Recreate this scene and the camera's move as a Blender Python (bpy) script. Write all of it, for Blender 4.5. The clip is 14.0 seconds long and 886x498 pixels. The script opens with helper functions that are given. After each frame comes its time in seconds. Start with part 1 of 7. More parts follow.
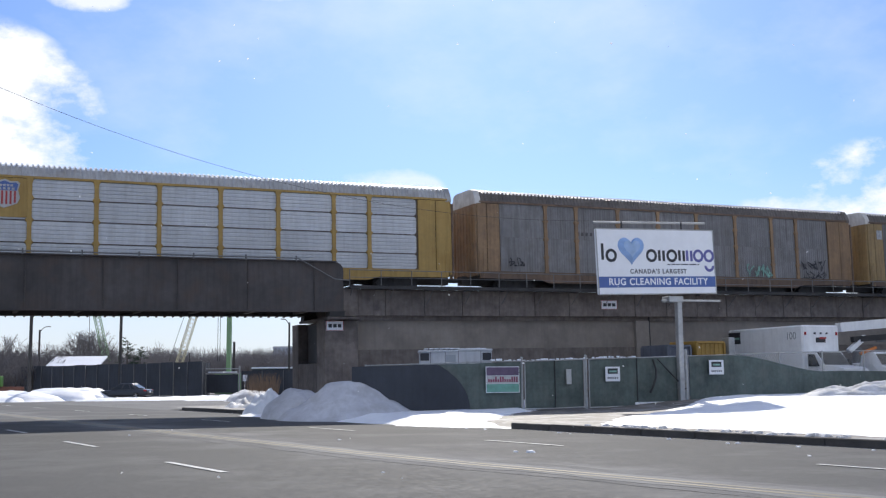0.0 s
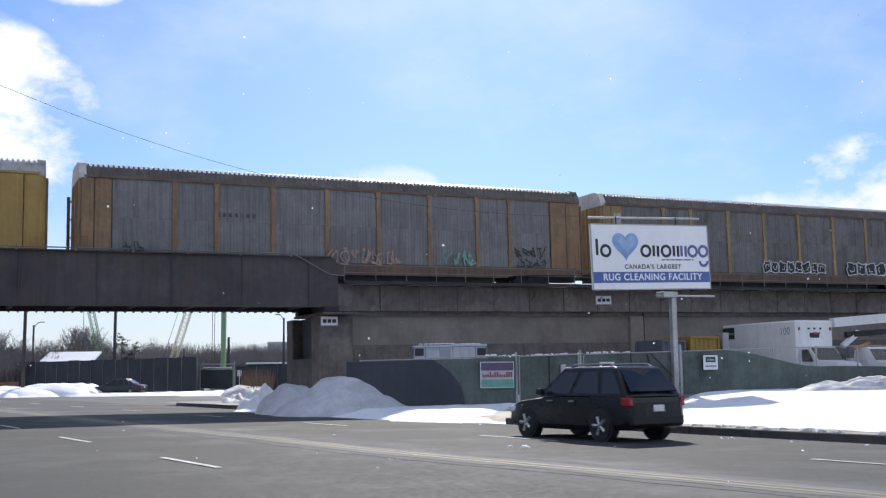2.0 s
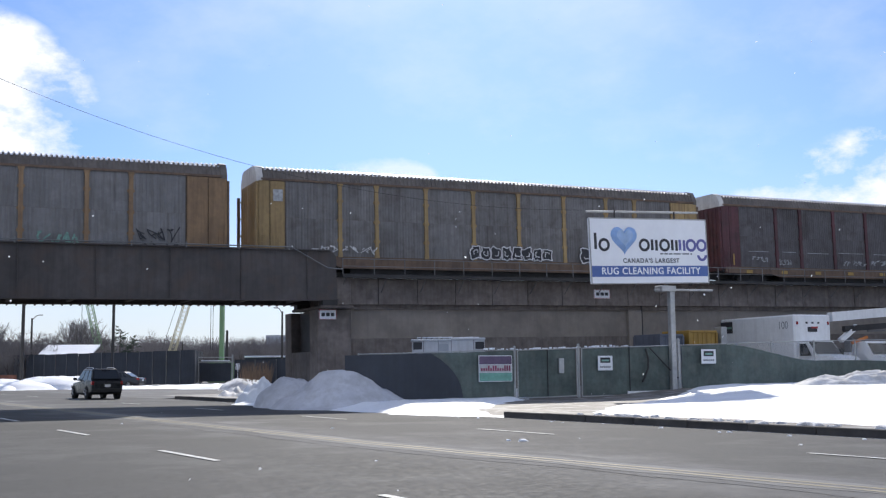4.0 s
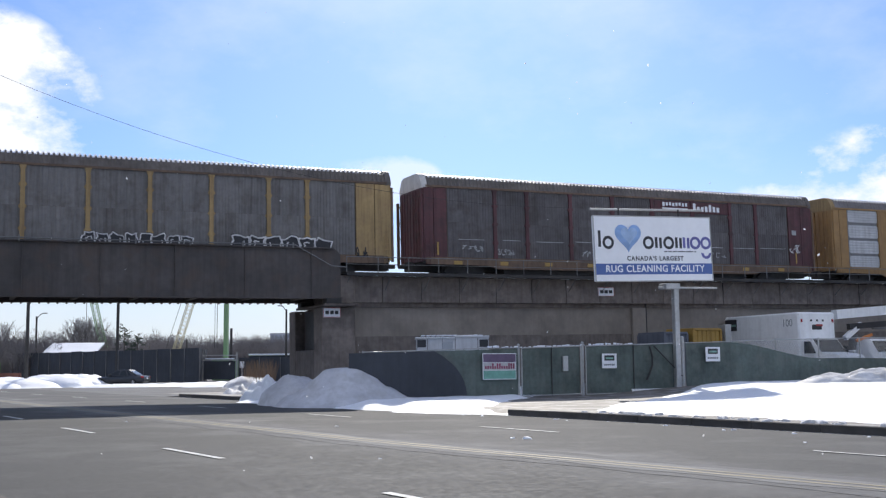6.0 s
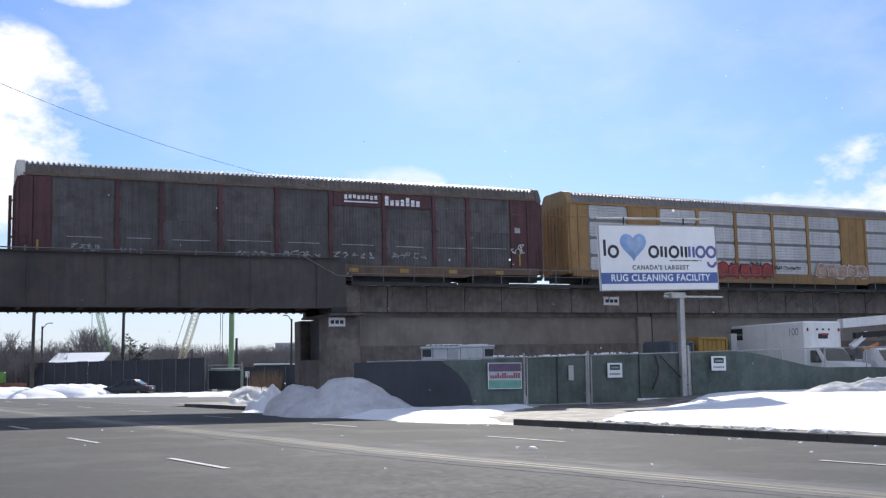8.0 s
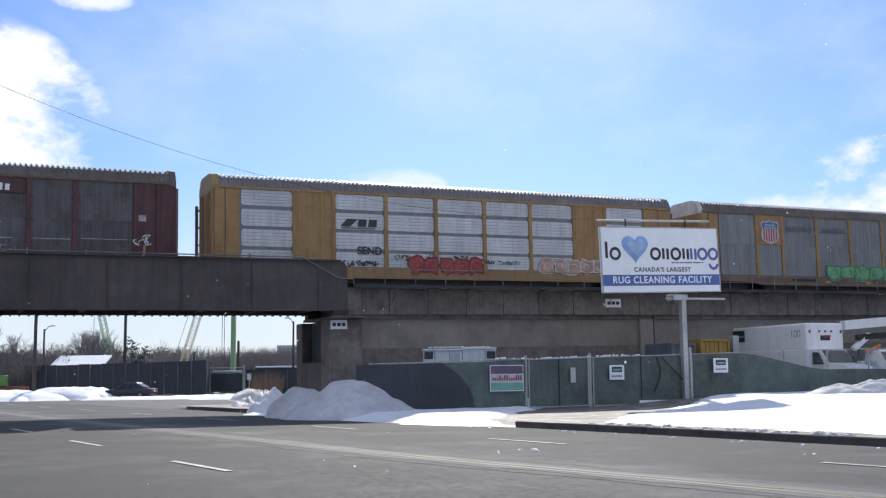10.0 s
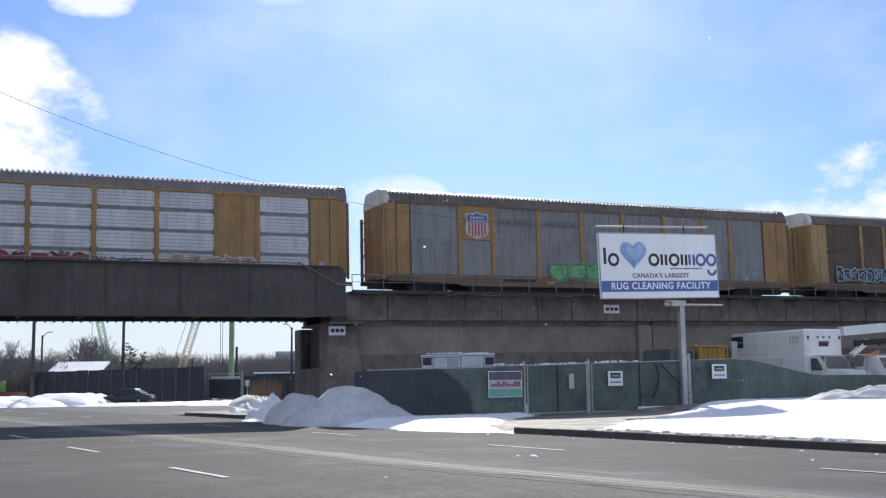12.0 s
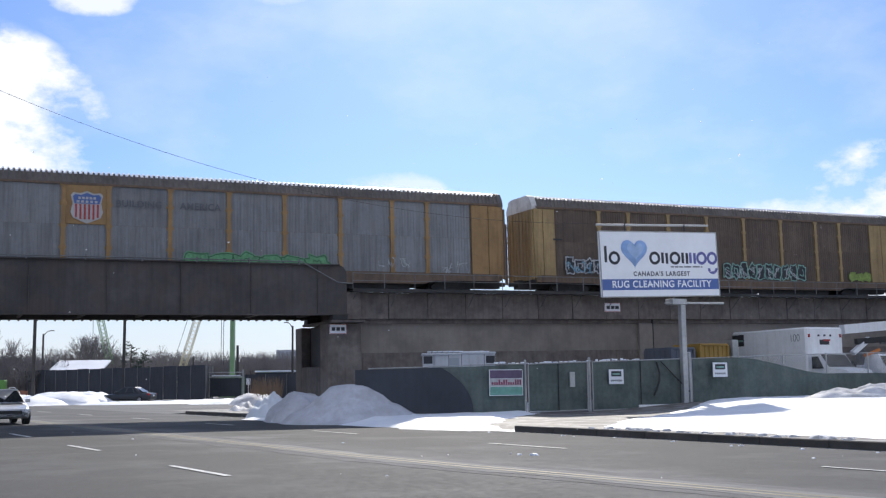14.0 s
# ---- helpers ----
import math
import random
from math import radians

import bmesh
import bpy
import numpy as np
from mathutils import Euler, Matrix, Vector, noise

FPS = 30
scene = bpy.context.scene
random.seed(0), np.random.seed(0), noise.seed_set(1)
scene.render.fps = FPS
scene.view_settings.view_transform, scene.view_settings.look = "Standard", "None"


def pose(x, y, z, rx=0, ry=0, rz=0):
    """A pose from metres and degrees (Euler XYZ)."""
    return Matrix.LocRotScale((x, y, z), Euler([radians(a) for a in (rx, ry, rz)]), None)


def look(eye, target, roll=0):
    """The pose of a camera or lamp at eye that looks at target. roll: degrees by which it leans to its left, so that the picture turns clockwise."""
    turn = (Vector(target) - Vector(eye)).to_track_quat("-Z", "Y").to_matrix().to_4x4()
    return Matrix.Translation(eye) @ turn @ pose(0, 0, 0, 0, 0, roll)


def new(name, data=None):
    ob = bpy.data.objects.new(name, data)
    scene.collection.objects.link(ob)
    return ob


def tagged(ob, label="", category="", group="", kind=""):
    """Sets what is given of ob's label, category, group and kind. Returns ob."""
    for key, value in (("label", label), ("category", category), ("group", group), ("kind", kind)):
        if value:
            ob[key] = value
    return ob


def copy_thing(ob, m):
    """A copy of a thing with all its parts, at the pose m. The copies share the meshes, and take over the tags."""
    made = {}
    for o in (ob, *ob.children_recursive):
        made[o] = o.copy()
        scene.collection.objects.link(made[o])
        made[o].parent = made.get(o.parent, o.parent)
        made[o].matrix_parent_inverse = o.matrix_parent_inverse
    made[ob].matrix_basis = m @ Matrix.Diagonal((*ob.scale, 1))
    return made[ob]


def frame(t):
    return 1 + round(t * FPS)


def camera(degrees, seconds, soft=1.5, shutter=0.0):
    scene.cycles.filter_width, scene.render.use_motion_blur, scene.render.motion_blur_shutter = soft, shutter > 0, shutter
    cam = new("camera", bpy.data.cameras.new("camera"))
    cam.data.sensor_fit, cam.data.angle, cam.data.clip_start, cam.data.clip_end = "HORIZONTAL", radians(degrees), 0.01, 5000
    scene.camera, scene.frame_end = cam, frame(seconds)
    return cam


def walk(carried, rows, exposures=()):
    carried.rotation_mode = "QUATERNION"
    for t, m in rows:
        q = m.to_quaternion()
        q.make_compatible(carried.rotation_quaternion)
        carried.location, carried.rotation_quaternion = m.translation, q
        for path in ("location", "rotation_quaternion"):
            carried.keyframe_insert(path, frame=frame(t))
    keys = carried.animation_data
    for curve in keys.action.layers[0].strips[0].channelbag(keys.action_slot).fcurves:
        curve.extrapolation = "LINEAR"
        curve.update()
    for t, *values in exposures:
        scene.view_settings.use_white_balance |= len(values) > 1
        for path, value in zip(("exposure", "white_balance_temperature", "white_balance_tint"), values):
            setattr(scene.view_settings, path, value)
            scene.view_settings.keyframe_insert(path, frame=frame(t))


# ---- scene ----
import collections

# ---------------------------------------------------------------- camera
EYE = (0.0, 0.0, 1.55)
cam = camera(45, 14.0, soft=1.25, shutter=0.08)
# seconds, turn to the left, tilt up, lean to the left (degrees)
AIM = [
    (0.0, 0.0, 6.958, -0.57),
    (0.5, -0.043, 6.866, -0.57),
    (1.0, -0.132, 6.781, -0.564),
    (1.5, -0.198, 6.743, -0.555),
    (2.0, -0.288, 6.705, -0.595),
    (2.5, -0.378, 6.626, -0.581),
    (3.0, -0.401, 6.554, -0.533),
    (5.5, -0.244, 6.173, -0.507),
    (6.0, -0.152, 6.254, -0.533),
    (6.5, -0.043, 6.358, -0.569),
    (7.0, 0.03, 6.486, -0.592),
    (7.5, 0.1, 6.625, -0.59),
    (8.0, 0.117, 6.759, -0.59),
    (10.5, 0.219, 6.922, -0.666),
    (11.0, 0.194, 6.997, -0.691),
    (11.5, 0.17, 7.097, -0.688),
    (12.0, 0.12, 7.206, -0.677),
    (12.5, 0.119, 7.275, -0.681),
    (13.0, 0.165, 7.261, -0.654),
    (13.5, 0.126, 7.21, -0.663),
    (14.0, 0.164, 7.121, -0.701),
]


def aim(turn, tilt, lean):
    a, b = radians(turn), radians(tilt)
    way = Vector((-math.sin(a) * math.cos(b), math.cos(a) * math.cos(b), math.sin(b)))
    return look(EYE, Vector(EYE) + way * 50, lean)


walk(cam, [(t, aim(a, b, c)) for t, a, b, c in AIM], exposures=[(0, 0.0), (14, 0.0)])

# ---------------------------------------------------------------- frames of reference
# track: x along the rails, y away from the camera, z up; it climbs a little over one per cent; drawn in units of SCALE metres
YAW = pose(0.852, 58.35, 0, 0, 0, 24.2)
SCALE = 0.9686
TRACK = pose(0.82, 56.18, 0.044, 0, -0.716, 24.96) @ Matrix.Diagonal((SCALE, SCALE, SCALE, 1))
KERB = Vector((2.05, 34.76))
ALONG = Vector((-0.545, 0.838))
ACROSS = Vector((-0.838, -0.545))


def road_xy(l, q):
    """A place by its way along the far kerb and its distance from it."""
    p = KERB + ALONG * l + ACROSS * q
    return p.x, p.y


def road_lq(x, y):
    p = Vector((x, y)) - KERB
    return p.dot(ALONG), p.dot(ACROSS)


def yard(s, off, z=0.0, turn=0.0):
    """A pose in the yard before the viaduct: along the track, away from it, up."""
    return YAW @ pose(s, off, z, 0, 0, turn)


def smooth(a, b, x):
    k = min(1.0, max(0.0, (x - a) / (b - a)))
    return k * k * (3 - 2 * k)


# ---------------------------------------------------------------- world and sun
SUN_TURN, SUN_UP = 2.0, 35.5
sun = new("sun", bpy.data.lights.new("sun", "SUN"))
sun.data.energy, sun.data.angle, sun.data.color = 4.1, radians(0.6), (1.0, 0.95, 0.87)
sd = Vector((math.sin(radians(SUN_TURN)) * math.cos(radians(SUN_UP)),
             math.cos(radians(SUN_TURN)) * math.cos(radians(SUN_UP)), math.sin(radians(SUN_UP))))
sun.matrix_world = look(sd * 200, (0, 0, 0))


def build_world():
    w = bpy.data.worlds.new("winter_sky")
    scene.world = w
    w.use_nodes = True
    n, l = w.node_tree.nodes, w.node_tree.links
    n.clear()
    out, bg = n.new("ShaderNodeOutputWorld"), n.new("ShaderNodeBackground")
    sky = n.new("ShaderNodeTexSky")
    sky.sky_type, sky.sun_disc = "NISHITA", False
    sky.sun_elevation, sky.sun_rotation = radians(SUN_UP), radians(SUN_TURN)
    sky.air_density, sky.dust_density, sky.ozone_density, sky.altitude = 1.0, 0.6, 2.0, 100
    co = n.new("ShaderNodeTexCoord")

    def math_node(op, a, b=None, c=None):
        m = n.new("ShaderNodeMath")
        m.operation = op
        for i, v in enumerate((a, b, c)):
            if v is None:
                continue
            if isinstance(v, (int, float)):
                m.inputs[i].default_value = v
            else:
                l.new(v, m.inputs[i])
        return m.outputs[0]

    def noise_node(scale, detail, rough, stretch, seed):
        mp = n.new("ShaderNodeMapping")
        mp.inputs["Scale"].default_value = stretch
        mp.inputs["Location"].default_value = seed
        l.new(co.outputs["Generated"], mp.inputs["Vector"])
        t = n.new("ShaderNodeTexNoise")
        t.inputs["Scale"].default_value, t.inputs["Detail"].default_value = scale, detail
        t.inputs["Roughness"].default_value = rough
        l.new(mp.outputs[0], t.inputs["Vector"])
        return t.outputs["Fac"]

    wisp = noise_node(3.4, 7, 0.58, (1.0, 1.0, 1.9), (0.3, 0.1, 0.65))
    fine = noise_node(13.0, 8, 0.62, (1.0, 1.0, 1.6), (2.0, 0.4, 0.0))
    puff = noise_node(6.5, 3, 0.5, (1.0, 1.0, 1.5), (5.0, 1.4, 2.0))
    total = None
    # cumulus: turn, height, half width, half height (degrees), strength
    # those beyond 90 degrees are unseen, added to brighten the shaded sides
    for az, el, ww, hh, k in ((-25.2, 12.6, 7.8, 5.8, 1.35), (25.2, 7.6, 8.6, 4.8, 1.4), (20.5, 7.0, 6.4, 3.2, 1.1),
                              (-19.0, 19.7, 2.6, 1.15, 0.85), (-3.0, 9.8, 3.4, 1.8, 0.55), (-9.0, 20.6, 3.0, 0.9, 0.4), (-45, 14, 14, 6, 1.2), (50, 13, 16, 6, 1.2), (178, 48, 40, 24, 1.1), (95, 42, 32, 18, 1.1), (-95, 44, 32, 18, 1.1),
                              (150, 20, 30, 9, 1.2), (-120, 18, 26, 9, 1.2)):
        a, e = radians(az), radians(el)
        c = Vector((math.sin(a) * math.cos(e), math.cos(a) * math.cos(e), math.sin(e)))
        right = Vector((math.cos(a), -math.sin(a), 0))
        up = right.cross(c)
        dots = []
        for v, half in ((right, ww), (up, hh)):
            d = n.new("ShaderNodeVectorMath")
            d.operation = "DOT_PRODUCT"
            l.new(co.outputs["Generated"], d.inputs[0])
            d.inputs[1].default_value = v
            x = math_node("DIVIDE", d.outputs["Value"], math.sin(radians(half)))
            dots.append(math_node("MULTIPLY", x, x))
        d = n.new("ShaderNodeVectorMath")
        d.operation = "DOT_PRODUCT"
        l.new(co.outputs["Generated"], d.inputs[0])
        d.inputs[1].default_value = c
        ahead = math_node("GREATER_THAN", d.outputs["Value"], 0.3)
        blob = math_node("SUBTRACT", 1.0, math_node("ADD", *dots))
        blob = math_node("MULTIPLY", math_node("MAXIMUM", blob, 0.0), ahead)
        # the edge is torn by the fine noise
        torn = math_node("MULTIPLY_ADD", math_node("SUBTRACT", fine, 0.5), 4.0, math_node("MULTIPLY_ADD", math_node("SUBTRACT", puff, 0.5), 3.0, math_node("MULTIPLY_ADD", blob, 1.5, -0.3)))
        torn = math_node("MULTIPLY", torn, math_node("GREATER_THAN", blob, 0.001))
        torn = math_node("MULTIPLY", torn, math_node("MINIMUM", math_node("MULTIPLY", blob, 5.0), 1.0))
        torn = math_node("MULTIPLY", math_node("MINIMUM", math_node("MAXIMUM", torn, 0.0), 1.0), k)
        total = torn if total is None else math_node("MAXIMUM", total, torn)
    ramp = n.new("ShaderNodeMapRange")
    ramp.inputs[1].default_value, ramp.inputs[2].default_value = 0.46, 0.76
    ramp.inputs[3].default_value, ramp.inputs[4].default_value = 0.0, 0.45
    l.new(wisp, ramp.inputs[0])
    thin = math_node("MULTIPLY", ramp.outputs[0], math_node("MULTIPLY_ADD", fine, 0.9, 0.5))
    # the haze thickens towards the horizon
    sep = n.new("ShaderNodeSeparateXYZ")
    l.new(co.outputs["Generated"], sep.inputs[0])
    low = n.new("ShaderNodeMapRange")
    low.interpolation_type = "SMOOTHSTEP"
    low.inputs[1].default_value, low.inputs[2].default_value = 0.20, 0.0
    low.inputs[3].default_value, low.inputs[4].default_value = 0.0, 0.75
    l.new(sep.outputs["Z"], low.inputs[0])
    fac = math_node("MINIMUM", math_node("MAXIMUM", math_node("MAXIMUM", total, thin), 0.0), 1.0)
    tint = n.new("ShaderNodeMixRGB")
    tint.blend_type = "MULTIPLY"
    tint.inputs[0].default_value = 1.0
    tint.inputs[2].default_value = (SKY_GAIN[0], SKY_GAIN[1], SKY_GAIN[2], 1)
    l.new(sky.outputs[0], tint.inputs[1])
    veil = n.new("ShaderNodeMixRGB")
    l.new(low.outputs[0], veil.inputs[0])
    l.new(tint.outputs[0], veil.inputs[1])
    veil.inputs[2].default_value = HAZE
    mix = n.new("ShaderNodeMixRGB")
    l.new(fac, mix.inputs[0])
    l.new(veil.outputs[0], mix.inputs[1])
    mix.inputs[2].default_value = CLOUD
    l.new(mix.outputs[0], bg.inputs["Color"])
    bg.inputs["Strength"].default_value = SKY_STRENGTH
    l.new(bg.outputs[0], out.inputs[0])


SKY_STRENGTH = 0.1
SKY_GAIN = (0.665, 0.87, 1.26)
CLOUD = (10.3, 10.6, 11.3, 1)
HAZE = (8.0, 8.4, 9.2, 1)
build_world()


# ---------------------------------------------------------------- materials
def material(name, base, rough=0.8, metal=0.0, vary=0.25, grain=6.0, stain=0.6, stain_color=None, bump=0.15, fine=60.0, streak=0.0, coat=0.0, by_object=0.0):
    """A surface with a large blotch, a fine grain, optional vertical streaks and stains, and a fine relief."""
    m = bpy.data.materials.new(name)
    m.use_nodes = True
    n, l = m.node_tree.nodes, m.node_tree.links
    b = n["Principled BSDF"]
    b.inputs["Metallic"].default_value = metal
    b.inputs["Coat Weight"].default_value = coat
    co = n.new("ShaderNodeTexCoord")
    info = n.new("ShaderNodeObjectInfo")
    shift = n.new("ShaderNodeVectorMath")
    shift.operation = "MULTIPLY_ADD"
    l.new(info.outputs["Random"], shift.inputs[0])
    shift.inputs[1].default_value = (37.0, 91.0, 53.0)
    l.new(co.outputs["Object"], shift.inputs[2])

    def noise_tex(scale, detail, stretch=(1, 1, 1)):
        mp = n.new("ShaderNodeMapping")
        mp.inputs["Scale"].default_value = stretch
        l.new(shift.outputs[0], mp.inputs["Vector"])
        t = n.new("ShaderNodeTexNoise")
        t.inputs["Scale"].default_value, t.inputs["Detail"].default_value, t.inputs["Roughness"].default_value = scale, detail, 0.6
        l.new(mp.outputs[0], t.inputs["Vector"])
        return t.outputs["Fac"]

    def mixed(kind, fac, a, c):
        x = n.new("ShaderNodeMixRGB")
        x.blend_type = kind
        for i, v in ((0, fac), (1, a), (2, c)):
            if isinstance(v, (int, float)):
                x.inputs[i].default_value = v
            elif isinstance(v, tuple):
                x.inputs[i].default_value = (*v[:3], 1)
            else:
                l.new(v, x.inputs[i])
        return x.outputs[0]

    def spread(v, lo, hi, a, c):
        r = n.new("ShaderNodeMapRange")
        l.new(v, r.inputs[0])
        for i, k in enumerate((lo, hi, a, c), 1):
            r.inputs[i].default_value = k
        return r.outputs[0]

    big, small = noise_tex(stain, 5), noise_tex(grain, 6)
    v1 = spread(big, 0.3, 0.7, 1 - vary, 1 + vary)
    v2 = spread(small, 0.3, 0.7, 1 - vary * 0.6, 1 + vary * 0.6)
    mul = n.new("ShaderNodeMath")
    mul.operation = "MULTIPLY"
    l.new(v1, mul.inputs[0]), l.new(v2, mul.inputs[1])
    col = mixed("MULTIPLY", 1.0, base, mul.outputs[0])
    if by_object:
        col = mixed("MULTIPLY", 1.0, col, spread(info.outputs["Random"], 0, 1, 1 - by_object, 1 + by_object))
    if stain_color:
        col = mixed("MIX", spread(noise_tex(stain * 2.3, 7), 0.48, 0.72, 0.0, 0.85), col, stain_color)
    if streak:
        st = noise_tex(5.0, 4, (1, 1, 0.06))
        col = mixed("MULTIPLY", spread(st, 0.45, 0.75, 0.0, streak), col, (0.35, 0.3, 0.27))
    l.new(col, b.inputs["Base Color"])
    l.new(spread(small, 0.3, 0.7, max(0.02, rough - 0.08), min(1, rough + 0.08)), b.inputs["Roughness"])
    if bump:
        bp = n.new("ShaderNodeBump")
        bp.inputs["Strength"].default_value, bp.inputs["Distance"].default_value = bump, 0.02
        l.new(noise_tex(fine, 5), bp.inputs["Height"])
        l.new(bp.outputs[0], b.inputs["Normal"])
    return m


def glass(name, tint=(0.02, 0.025, 0.03), rough=0.05):
    m = material(name, tint, rough, 0.0, 0.1, 2, 0.4, bump=0.0)
    m.node_tree.nodes["Principled BSDF"].inputs["Specular IOR Level"].default_value = 0.45
    return m


ASPHALT = material("asphalt", (0.088, 0.087, 0.09), 0.85, vary=0.22, grain=9, stain=0.13, stain_color=(0.16, 0.158, 0.155), bump=0.5, fine=45)


def salt_road(m):
    """Pale salt bands beside the centre line and darker wheel tracks along the lanes."""
    n, l = m.node_tree.nodes, m.node_tree.links
    b = n["Principled BSDF"]
    old = b.inputs["Base Color"].links[0].from_socket
    co = n.new("ShaderNodeTexCoord")
    dot = n.new("ShaderNodeVectorMath")
    dot.operation = "DOT_PRODUCT"
    l.new(co.outputs["Object"], dot.inputs[0])
    dot.inputs[1].default_value = (ACROSS.x, ACROSS.y, 0)
    mp = n.new("ShaderNodeMapping")
    mp.inputs["Rotation"].default_value = (0, 0, -math.atan2(ALONG.y, ALONG.x))
    mp.inputs["Scale"].default_value = (0.05, 1.0, 1.0)
    l.new(co.outputs["Object"], mp.inputs[0])
    t = n.new("ShaderNodeTexNoise")
    t.inputs["Scale"].default_value, t.inputs["Detail"].default_value = 1.6, 6
    l.new(mp.outputs[0], t.inputs["Vector"])
    ramp = n.new("ShaderNodeValToRGB")
    q = n.new("ShaderNodeMath")
    q.operation = "MULTIPLY_ADD"
    l.new(dot.outputs["Value"], q.inputs[0])
    q.inputs[1].default_value = 1 / 20
    q.inputs[2].default_value = -KERB.dot(ACROSS) / 20
    wob = n.new("ShaderNodeMath")
    wob.operation = "MULTIPLY_ADD"
    l.new(t.outputs["Fac"], wob.inputs[0])
    wob.inputs[1].default_value = 0.05
    l.new(q.outputs[0], wob.inputs[2])
    l.new(wob.outputs[0], ramp.inputs[0])
    e = ramp.color_ramp.elements
    stops = ((0.0, 0.86), (0.05, 0.9), (0.12, 1.0), (0.25, 1.06), (0.33, 0.98), (0.4, 1.1), (0.445, 1.99), (0.47, 1.8), (0.5, 1.99), (0.55, 1.5), (0.6, 0.97), (0.7, 0.95), (0.8, 0.87), (1.0, 0.8))
    e[0].position, e[0].color = stops[0][0], (stops[0][1] / 2,) * 3 + (1,)
    e[1].position, e[1].color = stops[-1][0], (stops[-1][1] / 2,) * 3 + (1,)
    for p, v in stops[1:-1]:
        k = e.new(p)
        k.color = (v / 2, v / 2, v / 2, 1)
    two = n.new("ShaderNodeVectorMath")
    two.operation = "SCALE"
    two.inputs["Scale"].default_value = 2.0
    l.new(ramp.outputs[0], two.inputs[0])
    x = n.new("ShaderNodeMixRGB")
    x.blend_type = "MULTIPLY"
    x.inputs[0].default_value = 1.0
    l.new(old, x.inputs[1]), l.new(two.outputs[0], x.inputs[2])
    l.new(x.outputs[0], b.inputs["Base Color"])


ROAD = material("road_asphalt", (0.034, 0.0335, 0.0345), 0.85, vary=0.24, grain=9, stain=0.13, stain_color=(0.1, 0.099, 0.098), bump=0.22, fine=60)
salt_road(ROAD)
SLUSH = material("slush", (0.15, 0.135, 0.12), 0.7, vary=0.4, grain=3, stain=0.5, stain_color=(0.42, 0.41, 0.40), bump=0.6, fine=12)
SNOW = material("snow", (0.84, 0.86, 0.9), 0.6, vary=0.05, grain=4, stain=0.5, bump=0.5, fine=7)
# greyer than SNOW: dirt from ploughing, and the heaps' shade put into the colour
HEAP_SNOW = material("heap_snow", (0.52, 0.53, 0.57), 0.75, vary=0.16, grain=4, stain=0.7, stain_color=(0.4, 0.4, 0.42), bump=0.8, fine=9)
DIRTY_SNOW = material("dirty_snow", (0.62, 0.62, 0.63), 0.7, vary=0.2, grain=5, stain=0.6, stain_color=(0.3, 0.28, 0.26), bump=0.9, fine=7)
GROUND = material("ground", (0.3, 0.29, 0.28), 0.9, vary=0.3, grain=2, stain=0.1, stain_color=(0.75, 0.76, 0.8), bump=0.5, fine=8)
KERB_STONE = material("kerb_stone", (0.075, 0.068, 0.062), 0.85, vary=0.35, grain=7, stain=1.2, bump=0.4, fine=30)
LINE_WHITE = material("line_white", (0.55, 0.55, 0.53), 0.7, vary=0.2, grain=12, stain=1.5, stain_color=(0.25, 0.25, 0.25), bump=0.1)
SALT_THIN = material("salt_thin", (0.085, 0.085, 0.087), 0.85, vary=0.3, grain=9, stain=0.35, stain_color=(0.13, 0.13, 0.13), bump=0.5, fine=45)
SALT_THICK = material("salt_thick", (0.15, 0.148, 0.146), 0.85, vary=0.3, grain=9, stain=0.4, stain_color=(0.2, 0.2, 0.197), bump=0.5, fine=45)
LINE_YELLOW = material("line_yellow", (0.22, 0.185, 0.105), 0.7, vary=0.3, grain=10, stain=0.5, stain_color=(0.15, 0.145, 0.13), bump=0.1)
CONCRETE = material("concrete", (0.26, 0.228, 0.2), 0.9, vary=0.16, grain=3, stain=0.3, stain_color=(0.19, 0.165, 0.145), bump=0.35, fine=18, streak=0.15)
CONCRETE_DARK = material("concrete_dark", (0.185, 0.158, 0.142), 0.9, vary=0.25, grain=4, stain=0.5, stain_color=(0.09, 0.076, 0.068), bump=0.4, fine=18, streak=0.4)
# darker than CONCRETE_DARK: the shade under the bridge is put into the colour
SHADED_CONCRETE = material("shaded_concrete", (0.115, 0.098, 0.09), 0.9, vary=0.3, grain=4, stain=0.5, stain_color=(0.07, 0.055, 0.048), bump=0.4, fine=18, streak=0.5)
GIRDER = material("girder_steel", (0.082, 0.073, 0.071), 0.75, 0.0, vary=0.3, grain=3, stain=0.4, stain_color=(0.1, 0.074, 0.062), bump=0.3, fine=25, streak=0.35)
STEEL = material("grey_steel", (0.2, 0.2, 0.2), 0.6, 0.5, vary=0.25, grain=6, stain=0.7, bump=0.15)
GALV = material("galvanised", (0.42, 0.42, 0.41), 0.5, 0.55, vary=0.2, grain=7, stain=0.8, bump=0.1)
DARK_IRON = material("dark_iron", (0.052, 0.05, 0.05), 0.75, 0.3, vary=0.35, grain=5, stain=0.8, bump=0.2)
RUBBER = material("rubber", (0.02, 0.02, 0.021), 0.85, vary=0.2, bump=0.2)
WHITE_PAINT = material("white_paint", (0.86, 0.86, 0.86), 0.45, vary=0.06, grain=4, stain=0.5, bump=0.05, streak=0.15)
SIGN_WHITE = material("sign_white", (0.8, 0.81, 0.83), 0.45, vary=0.04, grain=3, stain=0.5, bump=0.03)
WORN_WHITE = material("worn_white", (0.45, 0.44, 0.43), 0.6, vary=0.12, grain=6, stain=1.0, bump=0.05, streak=0.3)
